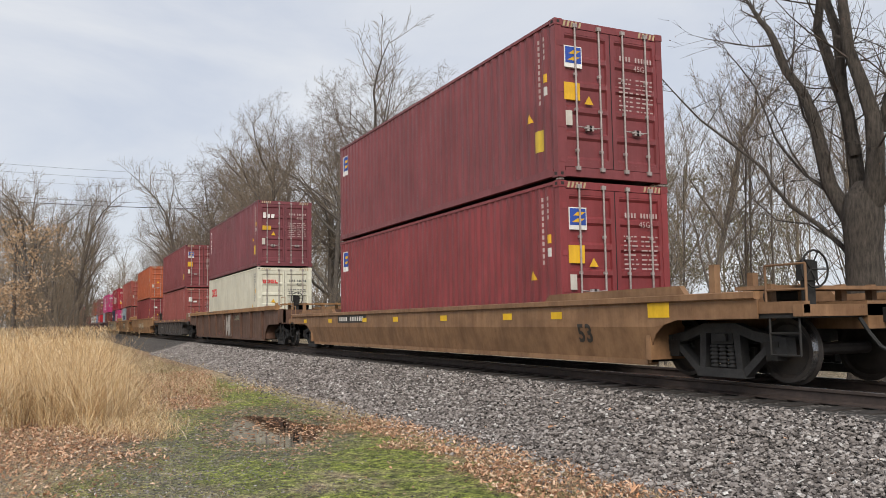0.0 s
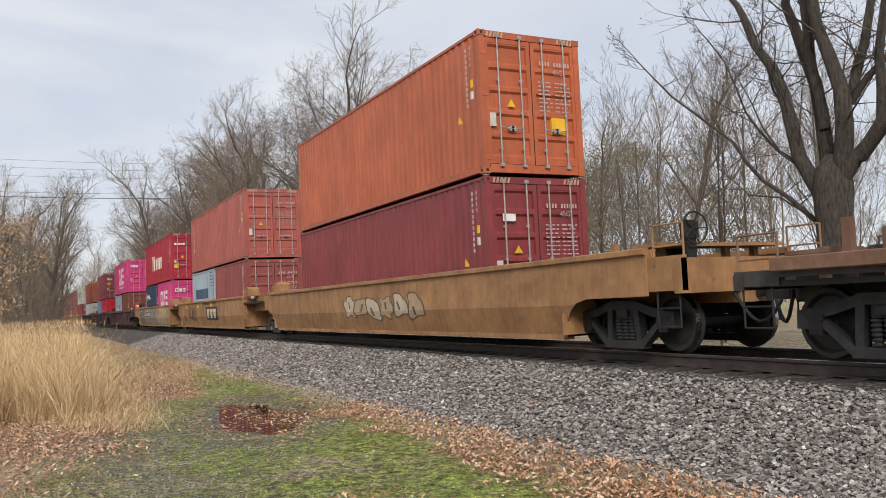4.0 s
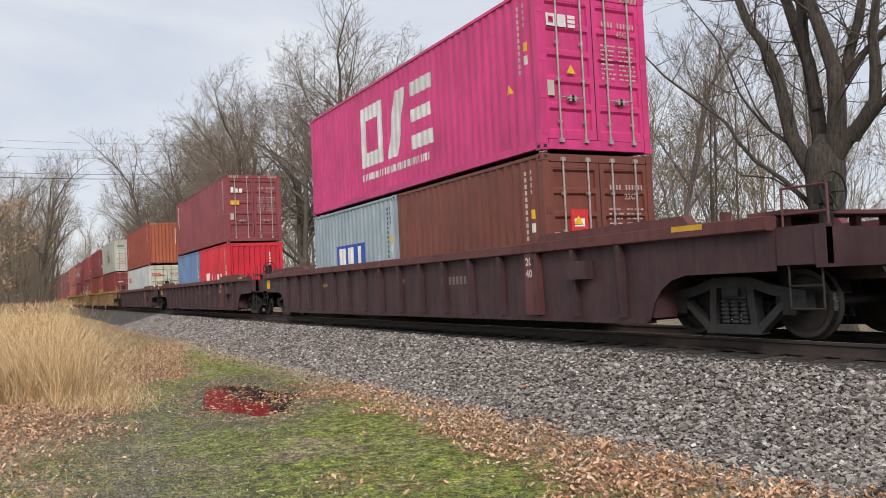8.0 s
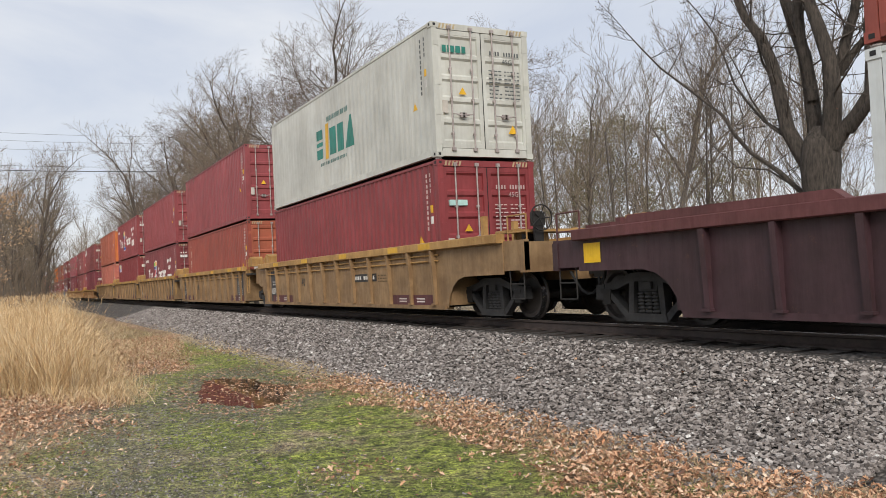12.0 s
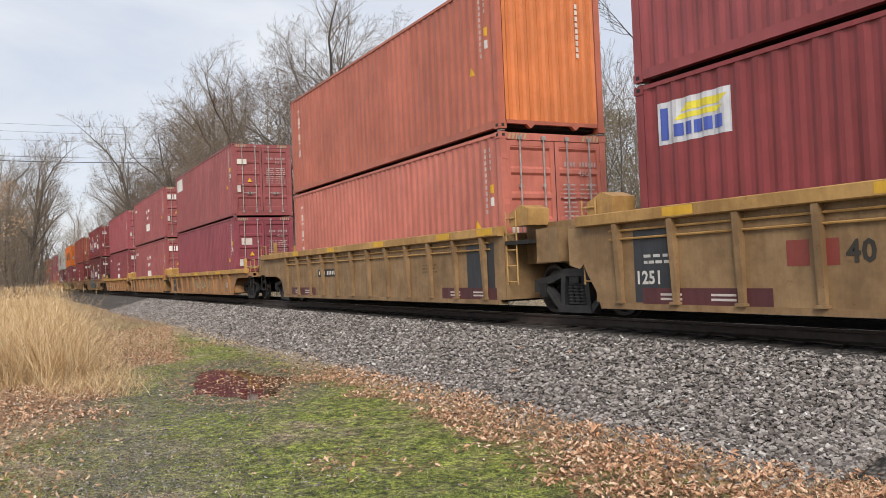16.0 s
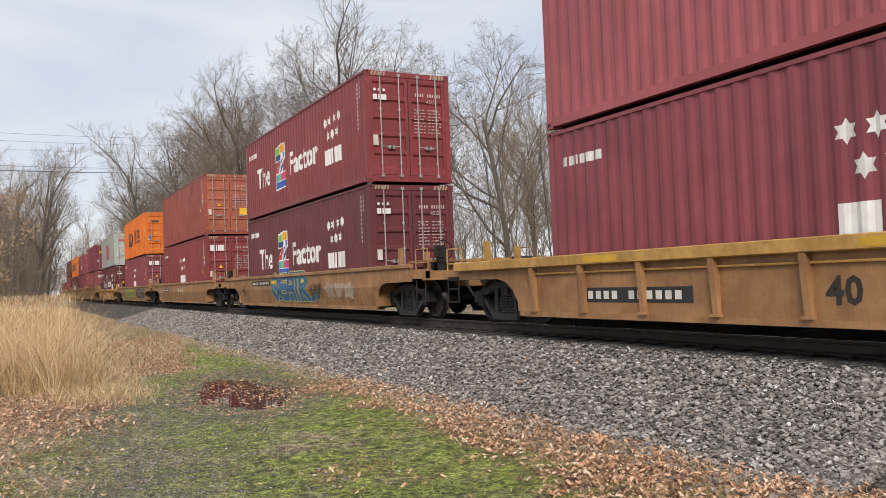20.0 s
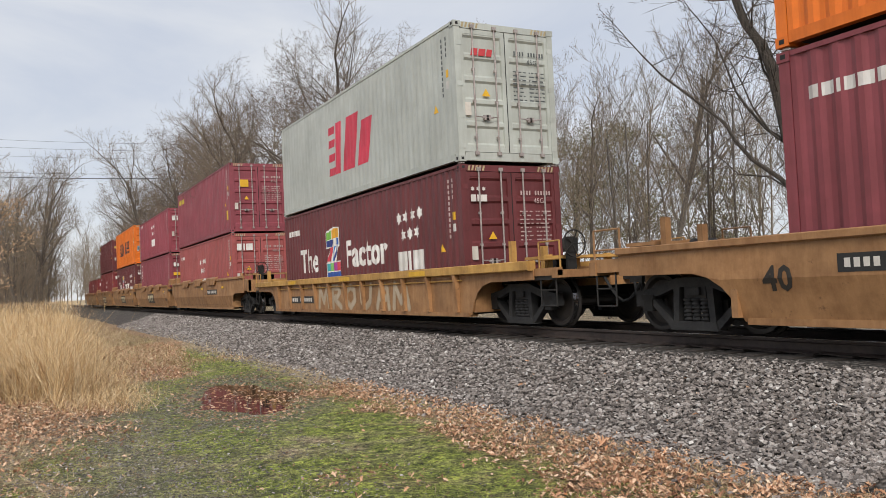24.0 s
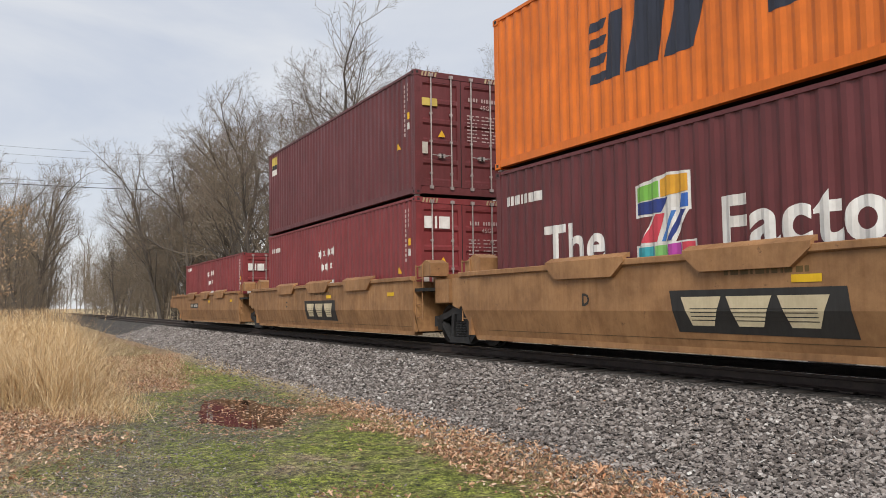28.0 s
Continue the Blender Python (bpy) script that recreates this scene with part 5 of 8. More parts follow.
ringed(B["7U"], -2.08, 0.84, 1.42, 1.54, 0.36, (0.62, 0.62, 0.64), 12.192)
mark(B["7U"], stencil_lines(-2.05, 0.50, 1, rd, 3.9, 0.17, 0.3), (0.62, 0.62, 0.64), label="row of pale bars")
ringed(B["6LF"], -1.90, 1.10, 1.05, 0.95, 0.24, (0.62, 0.62, 0.64), 6.058)
for k, hh in (("7U", HC), ("6LF", STD)):
    end_mark(B[k], ring(-1.0, -0.80, hh - 0.72, hh - 0.50, 0.05), (0.62, 0.6, 0.62), B[k] and (12.192 if k == "7U" else 6.058), 0.0)
    end_mark(B[k], [bar(-0.76, -0.58, hh - 0.72, hh - 0.50), bar(-0.54, -0.38, hh - 0.72, hh - 0.66), bar(-0.54, -0.38, hh - 0.64, hh - 0.58), bar(-0.54, -0.38, hh - 0.56, hh - 0.50)], (0.62, 0.6, 0.62), 12.192 if k == "7U" else 6.058, 0.0)
# navy box: striped flag and white blocks
mark(B["6LR"], [bar(-2.85, -2.35, 1.62, 2.05)], WHITE, 6.058, label="small striped flag")
mark(B["6LR"], [bar(-2.85, -2.35, 1.68, 1.78), bar(-2.85, -2.35, 1.90, 2.0)], RED_INK, 6.058, 0.007)
mark(B["6LR"], blocks(-2.2, 1.66, 0.30, (0.24, 0.24, 0.26), 0.05, 0.06) + blocks(-1.32, 1.66, 0.13, (0.1, 0.05, 0.1, 0.1), 0.04), WHITE, 6.058)
# blue square with pale blocks; red and white door badge
mark(B["7LR"], [bar(-1.15, 0.95, 1.05, 1.60)], BLUE_INK, 6.058, label="blue painted square")
mark(B["7LR"], [bar(-0.95, -0.5, 1.08, 1.52), bar(-0.3, 0.15, 1.08, 1.52), bar(0.45, 0.62, 1.08, 1.52)], WHITE, 6.058, 0.007, single=True)
end_board(B["7LF"], -0.66, -0.30, 1.15, 1.62, RED_INK, 6.058, "red and white door badge")
end_mark(B["7LF"], [bar(-0.60, -0.38, 1.32, 1.46)], WHITE, 6.058, -0.012)
mark(B["8LF"], [bar(-1.55, -1.30, 1.0, 1.42), bar(-1.22, -0.85, 1.0, 1.42, 0.08), bar(-0.3, -0.12, 1.0, 1.32), bar(0.3, 0.45, 1.0, 1.32), bar(0.8, 1.15, 1.0, 1.32), bar(1.5, 1.8, 1.0, 1.32)], WHITE, 6.058, label="white painted block", single=True)
# green and yellow blocks on the pale box
s10 = B["10U"]
mark(s10, [bar(-1.50, -0.98, 1.02, 1.30), bar(-1.50, -0.98, 1.38, 1.50), bar(-1.50, -0.98, 1.58, 1.86)], GREEN_INK, label="green painted mark", single=True)
mark(s10, [bar(-0.80, -0.55, 0.95, 1.95, 0.08)], YELLOW)
mark(s10, [bar(-0.40, 0.10, 1.02, 1.78), bar(0.22, 0.70, 1.02, 1.78), [(0.80, 1.02), (1.44, 1.02), (1.30, 1.86), (1.16, 1.86)]], GREEN_INK, single=True)
mark(s10, stencil_lines(-0.6, 2.0, 1, rd, 1.6, 0.14) + stencil_lines(-1.2, 0.80, 1, rd, 2.0, 0.09), (0.12, 0.22, 0.20))
end_mark(s10, blocks(-0.98, 2.26, 0.15, (0.1, 0.04, 0.1, 0.12, 0.1), 0.03), GREEN_INK, out=0.0)
end_mark(s10, tri(0.72, 0.62, 0.12), YELLOW, out=0.0)
end_board(B["10L"], -0.95, -0.52, 1.92, 2.04, (0.45, 0.70, 0.68), label="pale teal door label")
for k in ("12L", "13U", "18U", "18L", "21L", "24L"):
    slogan(B[k])
for k in ("16U", "16L", "17L", "19L", "20L", "22L", "23U", "25L", "26L"):
    star_mark(B[k], -0.55, 1.95)
    side_bars(B[k], -5.72, 2.28, (0.70, 0.68, 0.66), 0.15)
for k in ("12L", "13U", "16U", "16L", "17L", "18U", "18L", "19L", "20L", "21L", "22L", "23U", "24L", "25L", "26L"):
    hh = STD if k in ("23U", "26L") else HC
    big = k in ("16U", "16L", "22L", "23U", "25L", "26L", "20L", "17L", "19L")
    if big:
        end_mark(B[k], [bar(-1.0, -0.78, hh - 0.72, hh - 0.44), bar(-0.73, -0.67, hh - 0.72, hh - 0.44), bar(-0.62, -0.34, hh - 0.72, hh - 0.44)], WHITE, out=0.0, label="white blocks on the door")
    else:
        end_mark(B[k], [bar(-1.0, -0.88, hh - 0.76, hh - 0.62), bar(-0.85, -0.81, hh - 0.76, hh - 0.62), bar(-0.78, -0.62, hh - 0.76, hh - 0.62)] + star(-0.95, hh - 0.50, 0.05) + star(-0.82, hh - 0.50, 0.05) + star(-0.69, hh - 0.50, 0.05), WHITE, out=0.0)
# pictorial sticker on the wine-red box
mark(B["13L"], [bar(-5.66, -4.38, 2.0, 2.58)], (0.62, 0.64, 0.70), label="pale blue sticker with a yellow sweep")
mark(B["13L"], [bar(-5.25, -4.55, 2.40, 2.50, 0.12), bar(-5.35, -4.6, 2.30, 2.37, 0.1)], (0.75, 0.66, 0.06), lift=0.007)
mark(B["13L"], [bar(-5.60, -5.48, 2.06, 2.50)] + blocks(-5.36, 2.08, 0.17, (0.16, 0.12, 0.14, 0.13, 0.14), 0.04), (0.06, 0.10, 0.42), lift=0.010)
mark(B["15U"], [bar(-5.75, -4.35, 2.10, 2.68)], (0.62, 0.64, 0.62), label="white paper label")
end_board(B["15U"], -1.0, -0.62, 2.08, 2.28, (0.68, 0.66, 0.6), label="white door label")
end_board(B["15L"], -0.92, -0.50, 1.80, 2.06, (0.70, 0.62, 0.58), label="white and red door label")
end_board(B["13L"], -0.95, -0.58, 2.1, 2.3, (0.70, 0.68, 0.62), label="white door label")
for k in ("20U", "24U"):
    slant_mark(B[k], -3.2, 0.92, 1.02, 2.5, DARK_INK)
    mark(B[k], [bar(0.30, 0.78, 0.98, 1.95), bar(0.86, 1.30, 0.98, 1.95)], DARK_INK, label="dark square mark")
    mark(B[k], ring(1.42, 1.9, 1.32, 1.92, 0.10) + ring(2.02, 2.5, 1.32, 1.92, 0.10) + ring(2.62, 3.2, 1.32, 1.92, 0.10) + stencil_lines(1.42, 1.0, 1, rd, 1.8, 0.16), DARK_INK)
    end_mark(B[k], blocks(-0.85, 2.2, 0.13, (0.15, 0.16, 0.13), 0.03, 0.03), DARK_INK, out=0.0)
    end_board(B[k], -0.98, -0.84, 1.05, 1.35, (0.20, 0.36, 0.44), label="blue door sticker")
slant_mark(B["21U"], -1.6, 0.72, 1.42, 3.2, (0.60, 0.03, 0.07))
end_mark(B["21U"], blocks(-0.85, 2.2, 0.15, (0.15, 0.16, 0.13), 0.03, 0.03), (0.55, 0.05, 0.06), out=0.0)
mark(B["22U"], blocks(-5.7, 2.30, 0.24, (0.18, 0.2, 0.16, 0.18, 0.2, 0.2), 0.05, 0.04), (0.60, 0.50, 0.05), label="yellow painted bars")
end_board(B["22U"], -0.78, -0.42, 1.90, 2.20, YELLOW, label="yellow placard")
mark(B["25U"], [bar(-5.78, -5.05, 2.36, 2.72)], (0.66, 0.52, 0.10), label="small yellow and black badge")
mark(B["25U"], [bar(-5.75, -5.1, 2.30, 2.44, 0.05)], BLACK, lift=0.007)
mark(B["25U"], [bar(-5.78, -5.1, 2.08, 2.28)], WHITE)
end_board(B["25U"], -1.02, -0.62, 2.08, 2.26, (0.55, 0.42, 0.10), label="small yellow and black badge")
end_board(B["19U"], 0.45, 0.80, 0.95, 1.28, YELLOW, label="yellow placard")
end_board(B["4U"], 0.45, 0.85, 0.85, 1.2, YELLOW, label="yellow placard")
end_mark(B["4L"], [bar(-0.85, -0.55, 2.0, 2.15)], WHITE, out=0.0)

# ---- marks on the cars ----
YPLATE = (0.80, 0.50, 0.01)
OUT = -SILL_Y - 0.004


def cut_level(poly):
    """A polygon of (x, z) as its part over the crease of a smooth side and its part below."""
    out = []
    for keep in (1, -1):
        c = []
        for k, p in enumerate(poly):
            q = poly[(k + 1) % len(poly)]
            ip, iq = (p[1] - CREASE) * keep >= 0, (q[1] - CREASE) * keep >= 0
            if ip:
                c.append(p)
            if ip != iq:
                t = (CREASE - p[1]) / (q[1] - p[1])
                c.append((p[0] + t * (q[0] - p[0]), CREASE))
        if len(c) >= 3:
            out.append(c)
    return out


def car_mark(i, polys, colour, label="", lift=0.0, name="painted_mark", y=None, single=False):
    if single:
        for p in polys:
            car_mark(i, [p], colour, label, lift, name, y)
        return None
    s = Solid()
    smooth = CAR_SPEC[i - 1][0] == "smooth" and y is None
    yy = OUT - lift if y is None else y
    for p in polys:
        for q in (cut_level(p) if smooth else [p]):
            s.add([(a, yy + (tuck(b) if smooth else 0.0), b) for a, b in q], [tuple(range(len(q)))])
    ob = part(name, s, DECAL, CARS[i - 1], label, colour=colour)
    if len(polys) > 3:
        ob["kind"] = "stuff"
    return ob


def number_plate(i, x0, x1, z0, z1):
    """Black field with pale bars for the reporting mark."""
    car_mark(i, [bar(x0, x1, z0, z1)], (0.02, 0.02, 0.02), "black field with a row of pale bars")
    n, w = 11, x1 - x0
    car_mark(i, [bar(x0 + w * (0.06 + 0.08 * k), x0 + w * (0.06 + 0.08 * k) + w * 0.052, z0 + 0.05, z1 - 0.05) for k in range(n) if k != 4], (0.66, 0.64, 0.6), lift=0.003, name="pale_bar", single=True)


def wordmark(i, x0, x1, z0, z1):
    """Dark leaning field with three cream blocks and speed lines."""
    w, h = x1 - x0, z1 - z0
    car_mark(i, [[(x0, z1), (x0 + 0.10, z0), (x1 + 0.08, z0 - 0.02), (x1, z1)][::-1]], (0.024, 0.023, 0.022), "dark painted field with cream blocks")
    c = (0.62, 0.54, 0.36)
    for k, lean in enumerate((0.0, 0.0, 0.10)):
        a = x0 + w * (0.08 + 0.29 * k)
        car_mark(i, [[(a + w * 0.06, z0 + h * 0.16), (a + w * 0.20, z0 + h * 0.16), (a + w * 0.26, z0 + h * 0.84), (a, z0 + h * 0.84)]], c, "cream painted block", lift=0.003)
    car_mark(i, [bar(x0 + w * 0.14, x0 + w * 0.86, z0 + h * (0.28 + 0.09 * k), z0 + h * (0.30 + 0.09 * k)) for k in range(4)], (0.024, 0.023, 0.022), lift=0.005, name="stripe_field")


def chord_face(i):
    return -SILL_Y - CHORD_OUT[CAR_SPEC[i - 1][0]] - 0.004


def reflectors(i, xs, z, w=0.34, h=0.12):
    for x in xs:
        car_mark(i, [bar(x - w / 2, x + w / 2, z - h / 2, z + h / 2)], YPLATE, name="yellow_reflector", lift=0.004)


def sill_patches(i, xs, z0, z1, w=0.55):
    for x in xs:
        car_mark(i, [bar(x - w / 2, x + w / 2, z0, z1)], (0.62, 0.36, 0.03), name="yellow_sill_patch", y=chord_face(i))


def digits(i, words, x, z, size, colour=(0.03, 0.025, 0.02), lift=0.002):
    car_mark(i, writing(words, x, z, size, 1.0, size * 0.03), colour, lift=lift, name="stencilled_number")


def scrawl(i, x0, x1, z0, z1, n, inks, seed, fill=None, outline=None):
    """Unreadable spray paint: fat rounded loops side by side with an outline."""
    r = random.Random(seed)
    step = (x1 - x0) / n
    for k in range(n):
        cx, cz = x0 + step * (k + 0.5), (z0 + z1) / 2 + r.uniform(-0.05, 0.05)
        rx, rz = step * r.uniform(0.50, 0.66), (z1 - z0) / 2 * r.uniform(0.85, 1.0)
        tilt, ph, lob = r.uniform(-0.35, 0.35), r.uniform(0, 6.28), r.choice((2, 3, 3, 5))
        pts = []
        for q in range(26):
            a = 2 * math.pi * q / 26
            f = 0.86 + 0.20 * math.sin(lob * a + ph) + r.uniform(-0.03, 0.03)
            px, pz = rx * f * math.copysign(abs(math.cos(a)) ** 0.6, math.cos(a)), rz * min(f, 1.0) * math.copysign(abs(math.sin(a)) ** 0.6, math.sin(a))
            pts.append((cx + px + tilt * pz, cz + pz))
        if outline:
            car_mark(i, [pts], outline, lift=0.001 + 0.0004 * k, name="spray_paint")
        inner = [(cx + (a - cx) * 0.84, cz + (b - cz) * 0.88) for a, b in pts]
        car_mark(i, [inner], inks[k % len(inks)], lift=0.0012 + 0.0004 * k, name="spray_paint")
        if outline:
            hx = step * r.uniform(0.04, 0.10)
            dz = r.uniform(-0.3, 0.3) * rz
            car_mark(i, [bar(cx - hx, cx + hx, cz + dz - rz * 0.35, cz + dz + rz * 0.25, tilt * 0.5)], outline, lift=0.0016 + 0.0004 * k, name="spray_paint")


def strokes(i, x0, x1, z0, z1, n, colour, seed, w=0.022):
    """Thin unreadable sprayed lines."""
    r = random.Random(seed)
    polys, pts, w = [], [], w * 0.75
    step, mid, amp = (x1 - x0) / n, (z0 + z1) / 2, (z1 - z0) / 2
    for k in range(n):
        # each letter is a loop of its own size, slant and direction
        ph, turns, size, slant = r.uniform(0, 6.28), r.choice((0.6, 0.9, 1.2, 1.5)), r.uniform(0.5, 1.0), r.uniform(-0.1, 0.35)
        for q in range(9):
            a = ph + r.choice((-1, 1)) * 0.12 + 6.283 * turns * q / 8
            zz = amp * size * math.sin(a)
            pts.append((x0 + step * (k + q / 8) + 0.42 * step * math.cos(a) + slant * zz, mid + zz))
    for (px, pz), (qx, qz) in zip(pts, pts[1:]):
        d = Vector((qx - px, qz - pz))
        if d.length < 1e-4:
            continue
        d = d.normalized() * w
        polys.append([(px - d.y - d.x * 0.5, pz + d.x - d.y * 0.5), (px + d.y - d.x * 0.5, pz - d.x - d.y * 0.5), (qx + d.y + d.x * 0.5, qz - d.x + d.y * 0.5), (qx - d.y + d.x * 0.5, qz + d.x + d.y * 0.5)])
    car_mark(i, polys, colour, lift=0.002, name="spray_paint")


LETTERS = {"S": (((0.88, 0.80), (0.62, 1.0), (0.28, 0.95), (0.15, 0.72), (0.45, 0.52), (0.80, 0.38), (0.85, 0.14), (0.55, 0.0), (0.12, 0.10)),),
           "O": (((0.5, 1.0), (0.80, 0.82), (0.85, 0.35), (0.5, 0.0), (0.18, 0.25), (0.15, 0.75), (0.5, 1.0)),),
           "G": (((0.85, 0.85), (0.5, 1.0), (0.18, 0.72), (0.15, 0.28), (0.5, 0.0), (0.85, 0.15), (0.82, 0.42), (0.52, 0.42)),),
           "E": (((0.88, 0.98), (0.35, 0.95), (0.16, 0.65), (0.16, 0.3), (0.4, 0.03), (0.92, 0.05)), ((0.2, 0.5), (0.75, 0.52))),
           "K": (((0.12, 1.0), (0.18, 0.0)), ((0.88, 1.0), (0.30, 0.48), (0.92, 0.0))),
           "W": (((0.08, 1.0), (0.10, 0.3), (0.25, 0.0), (0.48, 0.55), (0.72, 0.0), (0.90, 0.35), (0.92, 1.0)),),
           "R": (((0.16, 0.0), (0.14, 1.0), (0.62, 0.98), (0.80, 0.75), (0.55, 0.5), (0.24, 0.46), (0.88, 0.0))),
           "A": (((0.10, 0.0), (0.35, 0.85), (0.6, 1.0), (0.85, 0.8), (0.92, 0.0)), ((0.3, 0.42), (0.8, 0.42))),
           "U": (((0.1, 1.0), (0.14, 0.3), (0.45, 0.0), (0.8, 0.25), (0.9, 1.0)),),
           "M": (((0.02, 0.0), (0.12, 1.0), (0.5, 0.25), (0.8, 1.0), (0.98, 0.0)),),
           "V": (((0.08, 1.0), (0.42, 0.0), (0.62, 0.1), (0.9, 1.0)),),
           "T": (((0.05, 1.0), (0.95, 0.98)), ((0.5, 0.95), (0.55, 0.0)))}
LETTERS["R"] = (LETTERS["R"],)


def fat_letter(i, c, x0, x1, z0, z1, w, fill, outline, up=0.0):
    """One sprayed bubble letter: fat rounded strokes over wider dark ones."""
    for half, ink, lift in ((w + 0.032, outline, 0.001), (w, fill, 0.0022)):
        s, q = Solid(), 0
        smooth = CAR_SPEC[i - 1][0] == "smooth"

        def lay(poly, y):
            for c in cut_level(poly) if smooth else [poly]:
                s.add([(a, y + (tuck(b) if smooth else 0.0), b) for a, b in c], [tuple(range(len(c)))])

        for line in LETTERS[c]:
            pts = [(x0 + (x1 - x0) * a, z0 + (z1 - z0) * b) for a, b in line]
            for k, p in enumerate(pts):
                y = OUT - lift - up - 0.00003 * q
                q += 1
                lay([(p[0] + half * math.cos(a), p[1] + half * math.sin(a)) for a in (2 * math.pi * j / 14 for j in range(14))], y)
                if k:
                    o = pts[k - 1]
                    d = Vector((p[0] - o[0], p[1] - o[1])).normalized() * half
                    lay([(o[0] + d.y, o[1] - d.x), (p[0] + d.y, p[1] - d.x), (p[0] - d.y, p[1] + d.x), (o[0] - d.y, o[1] + d.x)], y - 0.000015)
        ob = part("spray_paint", s, DECAL, CARS[i - 1], colour=ink)
        ob["kind"] = "stuff"


TAN, CREAMG, GREYG = (0.42, 0.30, 0.19), (0.50, 0.42, 0.31), (0.20, 0.19, 0.17)
reflectors(1, (-9.17, -6.41, -3.3, -1.03, 1.78, 4.59, 6.27), 0.95)
reflectors(1, (8.89,), 1.0, 0.46, 0.22)
number_plate(1, -5.66, -3.2, 0.88, 1.10)
digits(1, "53", 6.85, 0.52, 0.40)
strokes(2, -2.62, -2.25, 0.75, 1.28, 8, (0.45, 0.42, 0.22), 3, 0.014)
for k, (c, x0, x1) in enumerate((("M", 0.45, 1.05), ("O", 1.0, 1.3), ("T", 1.28, 1.95))):
    fat_letter(2, c, x0, x1, 0.42, 1.26, 0.085, (0.43, 0.41, 0.38), (0.03, 0.03, 0.03), 0.0008 * k)
car_mark(2, stencil_lines(2.45, 1.02, 3, rd, 1.0, 0.05, 0.11), (0.06, 0.035, 0.025), name="stencil_panel")
for k in range(4):
    car_mark(2, [bar(-4.2 + 0.68 * k, -3.65 + 0.68 * k, 1.505, 1.55)], (0.10, 0.05, 0.02), "faded stencil on the top chord", name="sill_stencil", y=chord_face(2))
car_mark(2, [bar(0.57, 0.92, 1.505, 1.55)], (0.10, 0.05, 0.02), name="sill_stencil", y=chord_face(2))
car_mark(2, [bar(1.0, 1.43, 1.505, 1.55)], (0.10, 0.05, 0.02), name="sill_stencil", y=chord_face(2))
strokes(2, -1.75, -0.8, 0.36, 0.62, 9, (0.36, 0.16, 0.13), 14, 0.012)
strokes(2, -0.6, 0.1, 0.42, 1.25, 6, (0.40, 0.38, 0.33), 15, 0.014)
strokes(2, 2.52, 3.6, 1.06, 1.32, 9, (0.36, 0.37, 0.28), 5, 0.018)
number_plate(3, -5.0, -3.4, 0.62, 0.82)
sill_patches(3, (-4.2, -1.5, 1.2, 3.9, 6.2), 1.17, 1.24)
scrawl(4, -1.5, 3.5, 0.5, 1.2, 6, (CREAMG, TAN), 6, outline=(0.10, 0.08, 0.06))
wordmark(5, -1.23, 1.40, 0.58, 1.20)
reflectors(5, (0.1, -3.3, -6.6), 1.28, 0.46, 0.12)
digits(5, "53", -7.5, 0.55, 0.42)
digits(5, "C", -2.35, 0.85, 0.28)
strokes(5, -5.9, -3.4, 0.5, 1.3, 12, (0.045, 0.035, 0.03), 8)
strokes(5, -2.0, 1.2, 1.32, 1.42, 14, (0.04, 0.03, 0.03), 9, 0.012)
SILVER, CREAMF, SMOKE = (0.17, 0.16, 0.143), (0.43, 0.345, 0.24), (0.25, 0.23, 0.195)
car_mark(6, [bar(-5.2, 0.85, 0.375, 1.42)], (0.30, 0.235, 0.17), "faded pale sprayed ground", -0.001, "spray_paint")
car_mark(6, [bar(0.85, 6.3, 0.375, 1.42)], (0.35, 0.265, 0.17), "faded cream sprayed ground", -0.001, "spray_paint")
for k, (c, x0, x1) in enumerate((("S", -8.2, -7.35), ("O", -7.4, -6.65), ("G", -6.68, -5.9), ("E", -5.98, -5.15))):
    fat_letter(6, c, x0, x1, 0.42, 1.46, 0.115, SILVER, (0.018, 0.018, 0.018), 0.0008 * k)
for k, (c, x0, x1) in enumerate((("U", -3.2, -1.6), ("K", -1.15, 0.7))):
    fat_letter(6, c, x0, x1, 0.46, 1.36, 0.19, SMOKE, (0.05, 0.055, 0.05), 0.0008 * k)
for k, (c, x0, x1) in enumerate((("W", 0.98, 2.45), ("R", 2.55, 3.45), ("A", 3.2, 4.1), ("S", 4.1, 5.2))):
    fat_letter(6, c, x0, x1, 0.48, 1.34, 0.20, CREAMF if c != "A" else (0.50, 0.34, 0.14), (0.022, 0.020, 0.018), 0.0008 * k)
number_plate(6, -5.32, -2.15, 0.84, 1.16)
reflectors(6, (2.88, -0.4, -3.6, -6.93), 1.28, 0.46, 0.12)
